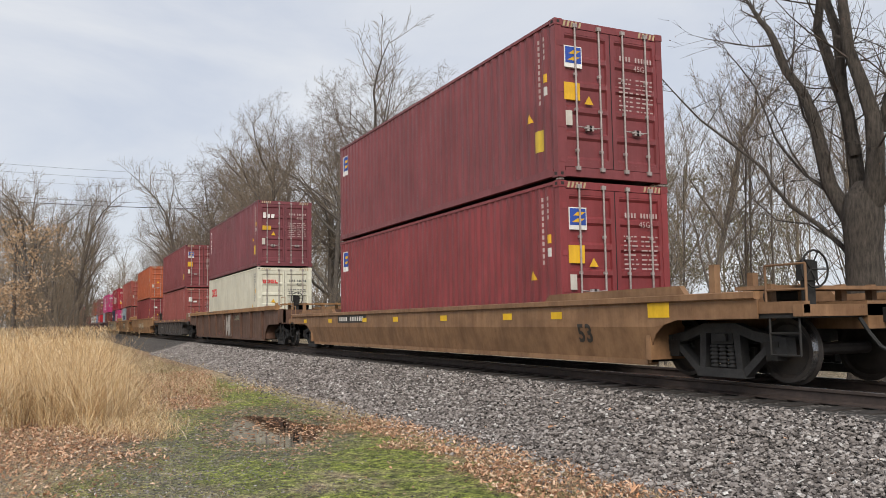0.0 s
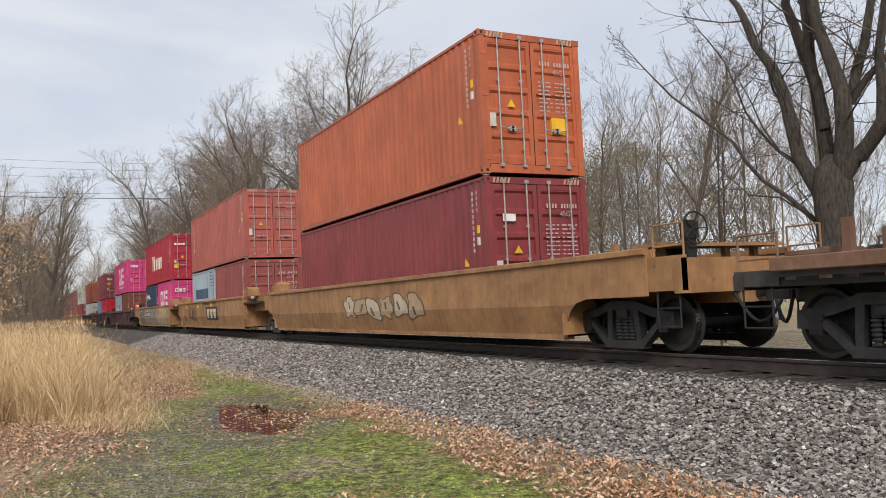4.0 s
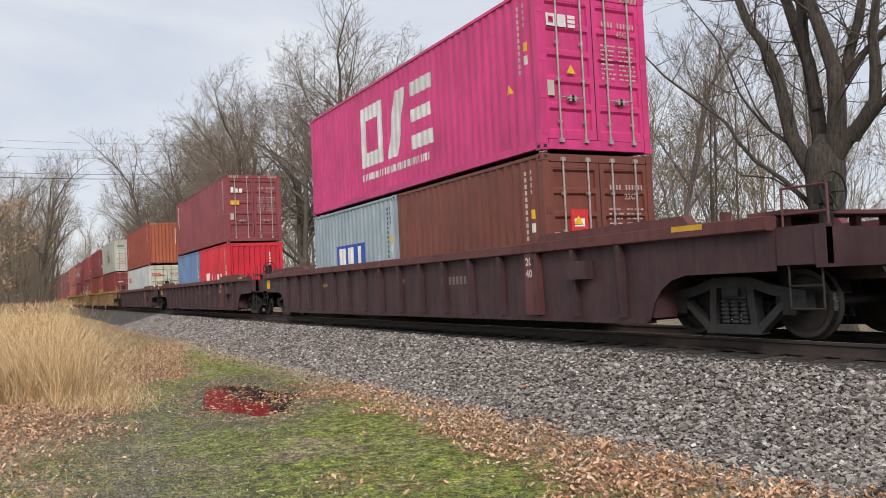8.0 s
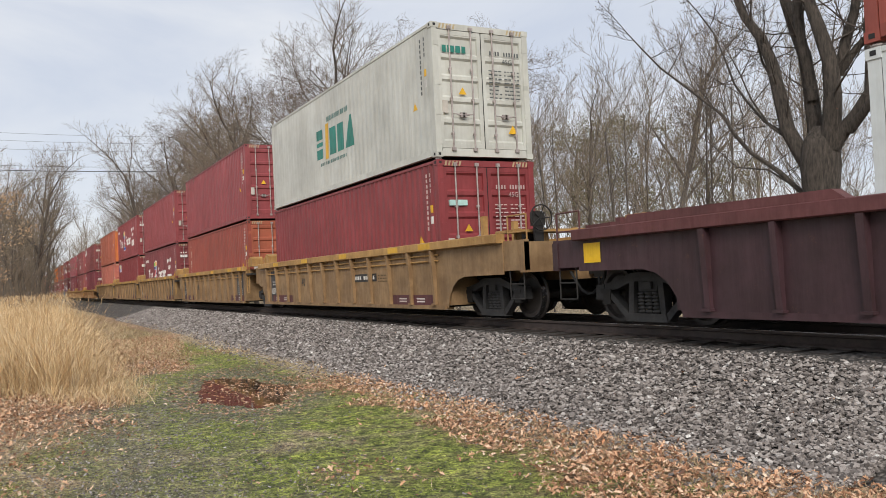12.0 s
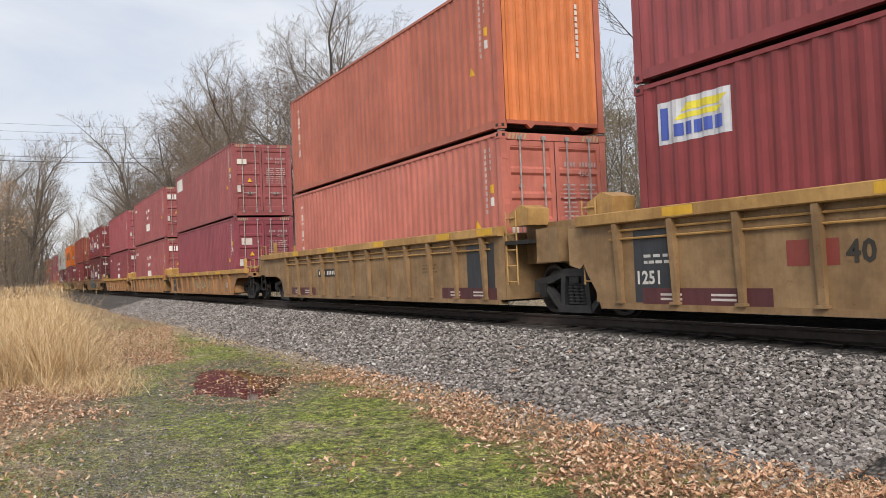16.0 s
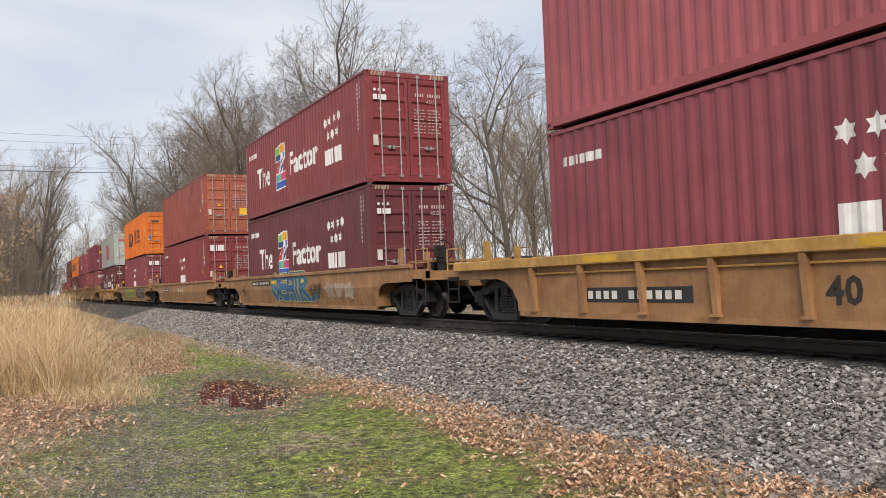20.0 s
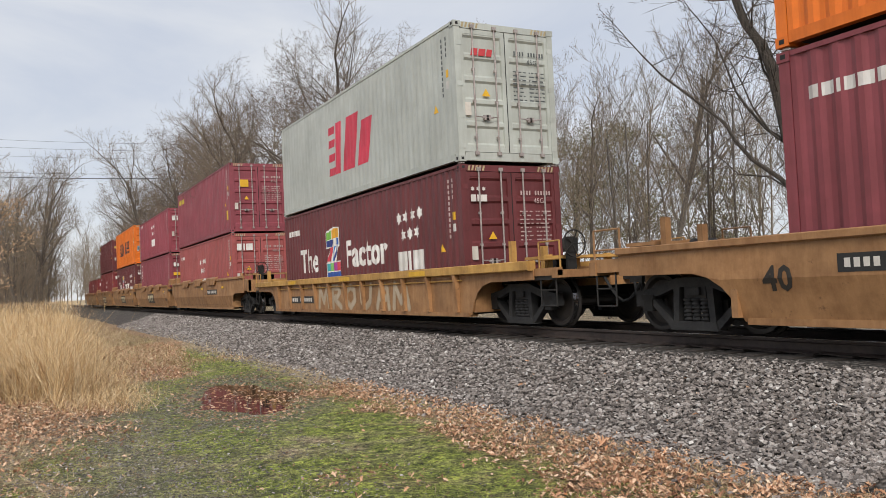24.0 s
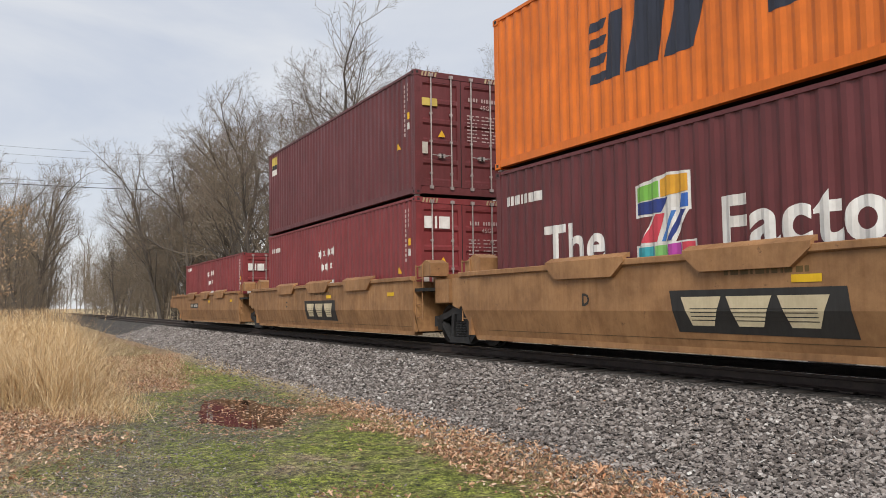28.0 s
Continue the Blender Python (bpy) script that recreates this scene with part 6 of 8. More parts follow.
for i in (7, 8, 9):
    part("wide_post", Solid().prism([(5.86, 0.30), (6.30, 0.30), (6.24, 1.40), (5.90, 1.40)], "y", -SILL_Y - 0.10, -SILL_Y), CARPAINT, CARS[i - 1], "red-brown wide side post", colour=(0.10, 0.032, 0.034))
    for word, zz in (("20", 1.13), ("40", 0.93)):
        car_mark(i, writing(word, 5.93, zz, 0.18, 1.0, 0.005), (0.62, 0.56, 0.50), name="stencilled_number", y=-SILL_Y - 0.104)
    sill_patches(i, (9.75,), 1.42, 1.49)
    car_mark(i, [bar(2.6 + 0.16 * k, 2.7 + 0.16 * k, 0.86, 1.02) for k in range(8)], (0.16, 0.12, 0.11), name="faded_number")
    for x in (-4.6, 0.6):
        car_mark(i, [bar(x - 0.2, x + 0.2, 0.94, 1.03)], (0.20, 0.13, 0.05), name="faded_reflector", lift=0.004)
    car_mark(i, [bar(-10.75, -10.35, 0.98, 1.28)], YPLATE, name="yellow_reflector", y=-SILL_Y - 0.01)
    part("junction_box", Solid().box(7.15, 7.62, -SILL_Y - 0.16, -SILL_Y, 0.86, 1.14), CARPAINT, CARS[i - 1], colour=CPRED)
for i in range(10, 15):
    w = CAR_SPEC[i - 1]
    # dark end panels, plum repair band, stencils
    for x0, x1 in ((-6.0, -5.15), (5.1, 6.1))[1 if i == 14 else 0:1 if i == 10 else 2]:
        car_mark(i, [bar(x0, x1, 0.30, 1.32)], (0.028, 0.032, 0.040), "dark blue-black painted panel", -0.001)
    if i < 14:
        digits(i, "1251", -5.98, 0.56, 0.25, (0.66, 0.65, 0.62))
    if i < 14:
        car_mark(i, stencil_lines(-5.8, 0.92, 2, rd, 0.5, 0.04), (0.55, 0.55, 0.53), lift=0.002, name="stencil_panel")
    if i not in (10, 14):
        car_mark(i, stencil_lines(5.3, 1.0, 7, rd, 0.6, 0.035, 0.08), (0.55, 0.55, 0.53), lift=0.002, name="stencil_panel")
    for x0, x1 in ((-5.85, -3.66), (4.05, 6.15)):
        car_mark(i, [bar(x0, x1, 0.27, 0.50)], (0.085, 0.022, 0.026), "plum painted lower band", 0.0015)
        car_mark(i, [bar(x0 + 0.35, x0 + 0.75, 0.40, 0.43), bar(x0 + 0.35, x0 + 0.75, 0.34, 0.37), bar(x0 + 1.25, x0 + 1.65, 0.40, 0.43), bar(x0 + 1.25, x0 + 1.65, 0.34, 0.37)], (0.55, 0.5, 0.48), lift=0.003, name="stencil_panel")
    digits(i, "40", -2.70 if i != 12 else -1.55, 0.78, 0.33)
    sill_patches(i, (-5.0, -2.0, 1.2, 4.4, 6.0), 1.45, 1.57)
    car_mark(i, stencil_lines(3.2, 0.95, 3, rd, 0.6, 0.03, 0.07), (0.10, 0.06, 0.02), name="stencil_panel")
car_mark(13, [bar(-3.45, -3.15, 0.75, 1.04), bar(-3.05, -2.78, 0.75, 1.04)], (0.20, 0.04, 0.03), "faded red painted blocks")
number_plate(10, 1.60, 3.12, 0.83, 1.02)
number_plate(14, -3.4, -1.8, 0.80, 1.0)
for i in (15, 16):
    car_mark(i, [bar(-6.2, -5.25, 0.32, 0.98)], (0.028, 0.032, 0.040), "dark blue-black painted panel", -0.001)
    digits(i, "125-T", -6.1, 0.52, 0.2, (0.6, 0.59, 0.56))
strokes(15, -5.1, -4.3, 0.4, 0.95, 9, (0.10, 0.06, 0.045), 31, 0.012)
strokes(15, -3.9, -2.9, 0.4, 0.9, 8, (0.30, 0.12, 0.09), 32, 0.010)
strokes(15, -1.2, 2.4, 0.45, 0.85, 13, (0.42, 0.50, 0.38), 33, 0.018)
number_plate(17, -5.0, -2.67, 0.45, 0.67)
number_plate(21, -5.1, -2.64, 0.46, 0.67)
digits(17, "40", -0.70, 0.46, 0.42)
digits(15, "125", 5.4, 0.5, 0.24, (0.5, 0.5, 0.48))
strokes(16, 1.0, 4.5, 0.5, 0.75, 12, (0.40, 0.48, 0.36), 21)
strokes(16, -5.0, -4.0, 0.4, 0.9, 10, (0.08, 0.06, 0.05), 22)
for i in (15, 16, 17, 21):
    sill_patches(i, (-4.4, 0.2, 4.6), 1.05, 1.15, 0.8)
for k, c in enumerate("MROUAM"):
    fat_letter(21, c, -2.2 + 1.05 * k, -1.35 + 1.05 * k, 0.36, 0.90, 0.06, (0.46, 0.38, 0.28), (0.40, 0.31, 0.20))
# blue and yellow spray paint
number_plate(18, -4.85, -2.35, 0.90, 1.08)
BLUEG, YELLG = (0.022, 0.12, 0.24), (0.50, 0.46, 0.13)
for q, ink in ((0.0, (0.02, 0.02, 0.025)), (0.02, YELLG), (0.05, BLUEG)):
    car_mark(18, [[(-2.25 + q, 1.02 - q), (-2.05 + q, 0.36 + q), (2.05, 0.33 + q), (2.62 - q, 0.50), (2.55 - q, 0.80 - 1.5 * q), (2.0, 0.58 - q), (1.4, 0.56 - q), (0.4, 0.60)][::-1]], ink, lift=-0.0015 + 0.01 * q, name="spray_paint")
for k, (c, x0, x1) in enumerate((("O", -2.3, -1.25), ("E", -1.45, -0.35), ("A", -0.6, 0.35), ("T", 0.1, 0.95), ("R", 0.8, 1.75))):
    fat_letter(18, c, x0, x1, 0.48, 1.20, 0.115, BLUEG, YELLG, 0.0012 * k)
strokes(18, 1.8, 2.9, 0.45, 0.95, 8, (0.03, 0.03, 0.03), 24)
scrawl(18, 3.2, 5.4, 0.45, 1.0, 3, ((0.40, 0.32, 0.24),), 25)
reflectors(18, (1.3, -1.9), 1.02, 0.6, 0.10)
digits(18, "40", -6.3, 0.62, 0.40)
digits(20, "40", -6.3, 0.62, 0.40)
number_plate(19, -5.2, -3.2, 0.80, 0.98)
car_mark(19, [bar(-0.3, 0.2, 0.75, 0.95), bar(0.3, 0.8, 0.75, 0.95), bar(0.9, 1.3, 0.62, 0.95)], (0.52, 0.42, 0.26), "faded cream blocks")
number_plate(20, -5.3, -3.9, 0.80, 1.0)
car_mark(20, [bar(-4.5, 1.3, 0.38, 1.09, 0.1)], (0.10, 0.12, 0.05), "dark ground of sprayed letters", -0.0015, "spray_paint")
for k, (c, x0, x1) in enumerate((("G", -4.4, -3.4), ("E", -3.35, -2.45), ("O", -2.4, -1.55), ("E", -1.5, -0.65), ("G", -0.6, 0.3), ("S", 0.35, 1.2))):
    fat_letter(20, c, x0, x1, 0.46, 1.02, 0.085, ((0.44, 0.46, 0.10), (0.34, 0.40, 0.07))[k % 2], (0.03, 0.04, 0.02), 0.0008 * k)
car_mark(20, [bar(1.4, 2.3, 0.40, 1.08)], (0.50, 0.20, 0.03), lift=0.004, name="spray_paint")
car_mark(20, [bar(2.4, 6.4, 0.40, 1.10)], (0.02, 0.022, 0.025), "black and white sprayed field", name="spray_paint")
for k, (c, x0, x1) in enumerate((("T", 2.5, 3.5), ("M", 3.5, 4.6), ("T", 4.6, 5.5), ("A", 5.4, 6.3))):
    fat_letter(20, c, x0, x1, 0.46, 1.02, 0.07, (0.03, 0.03, 0.032), (0.56, 0.55, 0.51), 0.004 + 0.0008 * k)
for i in range(22, 27):
    if i in (23, 24, 25):
        wordmark(i, -1.27 if i > 23 else -1.5, 1.40 if i > 23 else 1.05, 0.48, 1.03)
    else:
        number_plate(i, 2.0 if i == 22 else -3.5, 4.1 if i == 22 else -1.6, 0.84, 1.06)
    digits(i, {22: "A", 23: "E", 24: "D", 25: "C", 26: "B"}[i], 1.5 if i == 22 else -3.2, 0.84, 0.26)
    car_mark(i, stencil_lines(-0.3, 1.20, 1, rd, 1.2, 0.07), (0.12, 0.075, 0.02), name="stencil_panel")
    car_mark(i, [bar(-6.2, 6.2, 0.385, 0.392)], (0.08, 0.05, 0.02), name="weld_seam")
    reflectors(i, (0.9, 5.2), 1.13, 0.4, 0.09)
digits(23, "125-T", 5.1, 1.0, 0.2, (0.55, 0.53, 0.5))
digits(24, "40", 5.6, 0.5, 0.40)
digits(23, "40", 5.6, 0.5, 0.40)


# ---- bare winter trees ----
BARK = mottled("grey_bark", (0.055, 0.046, 0.039), (0.17, 0.145, 0.122), 5, 0.9, fine=30, bump=0.6, dist=0.03, stretch=(6, 6, 1))
TWIG = mottled("twig_bark", (0.075, 0.060, 0.048), (0.21, 0.170, 0.132), 3, 0.9, bump=0)
# tan bark of saplings and shrubs; on far trees its paleness paints in haze
PALETWIG = mottled("pale_hazy_twig_bark", (0.112, 0.088, 0.064), (0.28, 0.225, 0.165), 3, 0.9, bump=0)
BUD = mottled("reddish_buds", (0.12, 0.055, 0.035), (0.22, 0.11, 0.07), 3, 0.9, bump=0)


def limb(s, pts, radii, n):
    """A bent tapering tube through points."""
    base = len(s.v)
    for k, (p, r) in enumerate(zip(pts, radii)):
        d = (pts[min(k + 1, len(pts) - 1)] - pts[max(k - 1, 0)]).normalized()
        a = d.orthogonal().normalized()
        if k == 0:
            ref = a
        a = (ref - d * ref.dot(d)).normalized()
        ref = a
        b = d.cross(a)
        for i in range(n):
            t = 2 * math.pi * i / n
            s.v.append(tuple(p + r * (a * math.cos(t) + b * math.sin(t))))
    for k in range(len(pts) - 1):
        for i in range(n):
            s.f.append((base + k * n + i, base + k * n + (i + 1) % n, base + (k + 1) * n + (i + 1) % n, base + (k + 1) * n + i))


def grow(rng, wood, fine, buds, p, d, length, r, level, opts):
    """One branch and, by itself again, its side branches."""
    steps = 5 if level < 2 else (4 if level < 3 else (3 if level < 4 else 2))
    pts, radii = [p.copy()], [r]
    up = opts["up"][min(level, len(opts["up"]) - 1)]
    wob = opts["wobble"] * (1 if level else 0.35)
    for k in range(steps):
        d = (d + Vector((rng.gauss(0, wob), rng.gauss(0, wob), rng.gauss(0, wob) + up))).normalized()
        p = p + d * (length / steps)
        pts.append(p.copy())
        radii.append(r * (1 - (0.45 if level == 0 else 0.78) * (k + 1) / steps))
    n = 10 if level == 0 else (6 if level == 1 else (4 if level == 2 else 3))
    limb(wood if level < 2 else fine, pts, radii, n)
    if level >= opts["levels"]:
        if buds is not None and rng.random() < opts["bud"]:
            q = pts[-1]
            for _ in range(2):
                e = Vector((rng.gauss(0, 1), rng.gauss(0, 1), rng.gauss(0, 1))).normalized() * 0.024
                f_ = Vector((rng.gauss(0, 1), rng.gauss(0, 1), rng.gauss(0, 1))).normalized() * 0.018
                buds.add([tuple(q), tuple(q + e), tuple(q + e + f_), tuple(q + f_)], [(0, 1, 2, 3)])
        return
    count = opts["kids"][level]
    for j in range(count):
        f = opts["from"][min(level, len(opts["from"]) - 1)]
        t = f + (1 - f) * (j + rng.random()) / count
        k = min(int(t * steps), steps - 1)
        q = pts[k].lerp(pts[k + 1], t * steps - k)
        ax = (pts[k + 1] - pts[k]).normalized()
        a = ax.orthogonal().normalized()
        a.rotate(Matrix.Rotation(rng.uniform(0, 6.283), 3, ax))
        ang = radians(rng.uniform(*opts["angle"]))
        nd = (ax * math.cos(ang) + a * math.sin(ang)).normalized()
        rr = max(radii[k] * rng.uniform(0.45, 0.68), opts["thin"])
        ll = length * rng.uniform(*opts["ratio"][min(level, len(opts["ratio"]) - 1)]) * (1.15 - 0.45 * t)
        grow(rng, wood, fine, buds, q, nd, ll, rr, level + 1, opts)


def crown_mesh(fine, buds, wood=None):
    """Twigs and their buds as one crown."""
    k = len(fine.f)
    fine.add(buds.v, buds.f)
    me = fine.mesh("crown", wood or TWIG)
    me.materials.append(BUD)
    me.polygons.foreach_set("material_index", [0] * k + [1] * (len(fine.f) - k))
    me.update()
    return me


def tree_meshes(seed, height, r, twig=None, levels=4, kids=(9, 6, 5, 4), angle=(25, 55), bud=0.5, lean=(0, 0), up=(0.06, 0.10, 0.07), frm=(0.32, 0.2), ratio=((0.38, 0.6), (0.4, 0.6)), wobble=0.12, trunk=0.75, thin=0.0045):
    rng = random.Random(seed)
    wood, fine, buds = Solid(), Solid(), Solid()
    o = dict(thin=thin, levels=levels, kids=kids, angle=angle, bud=bud, up=up, wobble=wobble, ratio=ratio)
    o["from"] = frm
    grow(rng, wood, fine, buds, Vector((0, 0, -0.3)), Vector((lean[0], lean[1], 1)).normalized(), height * trunk, r, 0, o)
    return wood.mesh("trunk", BARK, True), crown_mesh(fine, buds, twig)


KINDS = {
    "tall": tree_meshes(3, 17, 0.19, levels=5, kids=(10, 6, 5, 4, 3), angle=(30, 62), bud=0.9, up=(0.03, 0.03, 0.02, 0.02), frm=(0.28, 0.25), ratio=((0.5, 0.75), (0.5, 0.7), (0.48, 0.66)), trunk=0.62, wobble=0.12, thin=0.0065),
    "tall_b": tree_meshes(8, 16, 0.17, PALETWIG, levels=5, kids=(10, 6, 5, 4, 3), angle=(30, 64), bud=0.8, up=(0.03, 0.03, 0.02, 0.02), frm=(0.28, 0.25), ratio=((0.5, 0.75), (0.5, 0.7), (0.48, 0.66)), trunk=0.62, wobble=0.12, thin=0.0065),
    "broad": tree_meshes(15, 15, 0.20, levels=5, kids=(10, 6, 5, 5, 3), angle=(32, 64), bud=0.95, up=(0.03, 0.04, 0.03, 0.02), frm=(0.30, 0.25), ratio=((0.62, 0.92), (0.5, 0.7), (0.48, 0.66)), trunk=0.52, wobble=0.11, thin=0.006),
    "plain": tree_meshes(17, 16, 0.20, PALETWIG, kids=(12, 8, 6, 3), angle=(24, 56), bud=0.3, frm=(0.25, 0.2), thin=0.011),
    "plain_b": tree_meshes(19, 17, 0.19, PALETWIG, kids=(12, 8, 6, 3), angle=(22, 54), bud=0.3, frm=(0.25, 0.2), lean=(0.1, -0.12), thin=0.011),
    "slim": tree_meshes(21, 8, 0.036, PALETWIG, kids=(11, 6, 5, 3), angle=(15, 38), bud=0.2, frm=(0.12, 0.1), up=(0.05, 0.12, 0.1)),
    "slim_b": tree_meshes(34, 8, 0.033, PALETWIG, kids=(11, 6, 4, 3), angle=(14, 36), bud=0.2, frm=(0.08, 0.1), up=(0.05, 0.12, 0.1), lean=(0.15, 0.1)),
    "bush": tree_meshes(55, 5.0, 0.04, PALETWIG, kids=(16, 7, 5, 3), angle=(20, 65), bud=0.08, frm=(0.03, 0.1)),
}


def tree(kind, x, y, scale=1.0, turn=0.0, label="Bare grey-brown tree behind the track", z=None, name="tree"):
    ob = thing(name, label, "tree" if name == "tree" else "shrub", "trees along the track")
    for nm, me in zip(("trunk", "crown"), KINDS[kind]):
        part(nm, me, None, ob)
    ob.location, ob.rotation_euler, ob.scale = (x, y, ground_z(x, y) if z is None else z), (0, 0, radians(turn)), (scale,) * 3
    return ob


rt = random.Random(77)
# the skyline trees, near to far
for x, y, k, s_ in ((-43, 9.0, "broad", 1.30), (-47, 11.5, "tall", 1.12), (-55, 8.6, "tall_b", 1.30), (-62, 10.5, "broad", 1.36), (-70, 7.8, "tall", 1.32), (-78, 10.0, "tall_b", 1.40),
                    (-84, 6.3, "tall", 1.26), (-92, 8.6, "broad", 1.36), (-99, 5.8, "tall_b", 1.28), (-36, 13.5, "tall", 0.95)):
    tree(k, x, y, s_, rt.uniform(0, 360))
for k in range(26):
    x = -50 - 4.2 * k + rt.uniform(-1.5, 1.5)
    tree(rt.choice(("plain", "plain_b")), x, rt.uniform(4.2, 8.0) if k % 3 else rt.uniform(9, 16), rt.uniform(0.75, 1.15), rt.uniform(0, 360), "Slender bare tree in the woods by the track")
# farther woods behind
for k in range(12):
    tree(rt.choice(("plain", "plain_b")), -34 - 7 * k + rt.uniform(-3, 3), rt.uniform(17, 30), rt.uniform(0.7, 1.0), rt.uniform(0, 360), "Bare tree deep in the woods")
# many-stemmed saplings close behind the track
for x, y, k, s_ in ((-13.2, 8.4, "slim", 0.95), (-15.0, 10.2, "slim_b", 1.1), (-16.6, 7.6, "slim", 1.05), (-18.2, 9.4, "slim_b", 1.15), (-19.6, 7.2, "slim", 1.0), (-21.2, 8.8, "slim", 1.15),
                    (-22.6, 10.8, "slim_b", 1.2), (-24.0, 7.8, "slim_b", 1.05), (-26.0, 9.6, "slim", 1.2), (-28.0, 8.0, "slim_b", 1.15), (-30.5, 10.0, "slim", 1.3), (-33.0, 8.2, "slim", 1.2),
                    (-36.0, 9.4, "slim_b", 1.35), (-11.2, 10.5, "slim_b", 1.0), (-9.6, 8.6, "slim", 0.9), (-17.4, 13.0, "slim", 1.3), (-12.6, 14.0, "slim_b", 1.3), (-22.0, 14.5, "slim", 1.4)):
    tree(k, x, y, s_, rt.uniform(0, 360), "Thin-stemmed bare sapling beside the track")
for k in range(40):
    x = -9 - 2.2 * k + rt.uniform(-1, 1)
    tree("bush", x, rt.uniform(6.0, 13.0), rt.uniform(0.6, 1.0), rt.uniform(0, 360), "Tangled leafless shrub behind the track", name="shrub")
# trees on the near side, beyond the tall grass
for x, y, k, s_ in ((-64, -10.6, "plain", 0.78), (-70, -8.8, "plain_b", 0.80), (-76, -11.0, "plain", 0.92), (-82, -8.2, "plain_b", 0.88), (-90, -9.5, "plain", 1.0), (-98, -7.0, "plain_b", 1.0),
                    (-110, -8.0, "plain", 0.95), (-122, -5.5, "plain_b", 1.0), (-135, -6.5, "plain", 1.0), (-105, -12.0, "plain", 1.1)):
    tree(k, x, y, s_, rt.uniform(0, 360), "Bare twiggy tree beyond the tall dry grass")
for x, y, s_ in ((-52, -9.8, 0.9), (-56, -8.6, 1.0), (-60, -10.2, 1.1), (-66, -7.8, 1.1), (-74, -9.0, 1.3), (-86, -6.4, 1.2)):
    tree("bush", x, y, s_, rt.uniform(0, 360), "Tangled leafless shrub beyond the dry grass", name="shrub")

# woods that close the view far off
rw = random.Random(9)
far_w = Solid()
for k in range(185):
    if k < 140:
        q = Vector((rw.uniform(-260, -125), rw.uniform(-70, 45), -0.8))
        if -4.5 < q.y < 4.0:
            q.y = 4.0 + rw.uniform(0, 14)
    else:
        q = Vector((rw.uniform(-120, -5), rw.uniform(32, 62), -0.6))
    grow(rw, far_w, far_w, None, q, Vector((rw.gauss(0, 0.06), rw.gauss(0, 0.06), 1)), rw.uniform(10, 17), rw.uniform(0.07, 0.13), 0,
         {"thin": 0.018, "levels": 3, "kids": (10, 6, 4), "angle": (22, 55), "bud": 0, "up": (0.05, 0.1, 0.06), "wobble": 0.1, "ratio": ((0.35, 0.55), (0.4, 0.6)), "from": (0.25, 0.2)})
# the last trees towards the horizon
for k in range(46):
    q = Vector((rw.uniform(-620, -300), rw.choice((-1, 1)) * rw.uniform(5.5, 60), -0.8))
    grow(rw, far_w, far_w, None, q, Vector((0, 0, 1)), rw.uniform(12, 18), 0.2, 0,
         {"thin": 0.05, "levels": 2, "kids": (14, 7), "angle": (25, 60), "bud": 0, "up": (0.05, 0.05), "wobble": 0.12, "ratio": ((0.35, 0.55), (0.5, 0.7)), "from": (0.1, 0.15)})
# low brush between the far trunks, thickest beyond the tall grass
for k in range(150):
    if k < 100:
        q = Vector((rw.uniform(-165, -88), rw.uniform(-34, -5.2), -0.8))
    else:
        q = Vector((rw.uniform(-190, -90), rw.uniform(4.5, 13), -0.8))
    grow(rw, far_w, far_w, None, q, Vector((rw.gauss(0, 0.15), rw.gauss(0, 0.15), 1)), rw.uniform(4.0, 9.5), rw.uniform(0.05, 0.09), 0,
         {"thin": 0.018, "levels": 3, "kids": (13, 7, 4), "angle": (28, 66), "bud": 0, "up": (0.04, 0.04, 0.0), "wobble": 0.14, "ratio": ((0.4, 0.6), (0.45, 0.65)), "from": (0.04, 0.15)})
fw = tagged(part("far_woods", far_w, PALETWIG), "Distant bare grey-brown woods", "woods", kind="stuff")

# olive evergreen thicket showing through the saplings
LEAFY = mottled("olive_foliage", (0.085, 0.078, 0.036), (0.22, 0.195, 0.10), 1.2, 0.8, fine=20, bump=0)


def leafy_tree(x, y, w, h, n, seed, label):
    ob = thing("evergreen_tree", label, "tree", "trees along the track")
    part("trunk", Solid().rod((0, 0, -0.3), (0, 0, h * 0.8), 0.18, 8, 0.05), BARK, ob)
    r = np.random.RandomState(seed)
    cen = np.stack([r.normal(0, w * 0.27, 60), r.normal(0, w * 0.27, 60), h * r.uniform(0.30, 0.94, 60)], 1)
    pick = cen[r.randint(0, 60, n)] + r.normal(0, 1, (n, 3)) * np.array([w * 0.075, w * 0.075, h * 0.035])
    sz = r.uniform(0.04, 0.10, (n, 1))
    e1, e2 = r.normal(0, 1, (n, 3)), r.normal(0, 1, (n, 3))
    e1 *= sz / np.linalg.norm(e1, axis=1, keepdims=True)
    e2 *= 0.6 * sz / np.linalg.norm(e2, axis=1, keepdims=True)
    v = np.stack([pick - e1, pick + e2, pick + e1, pick - e2], 1).reshape(-1, 3)
    cr = Solid()
    cr.v, cr.f = v.tolist(), [(4 * k, 4 * k + 1, 4 * k + 2, 4 * k + 3) for k in range(n)]
    part("crown", cr, LEAFY, ob)
    ob.location = (x, y, ground_z(x, y) if y < 20 else -0.5)


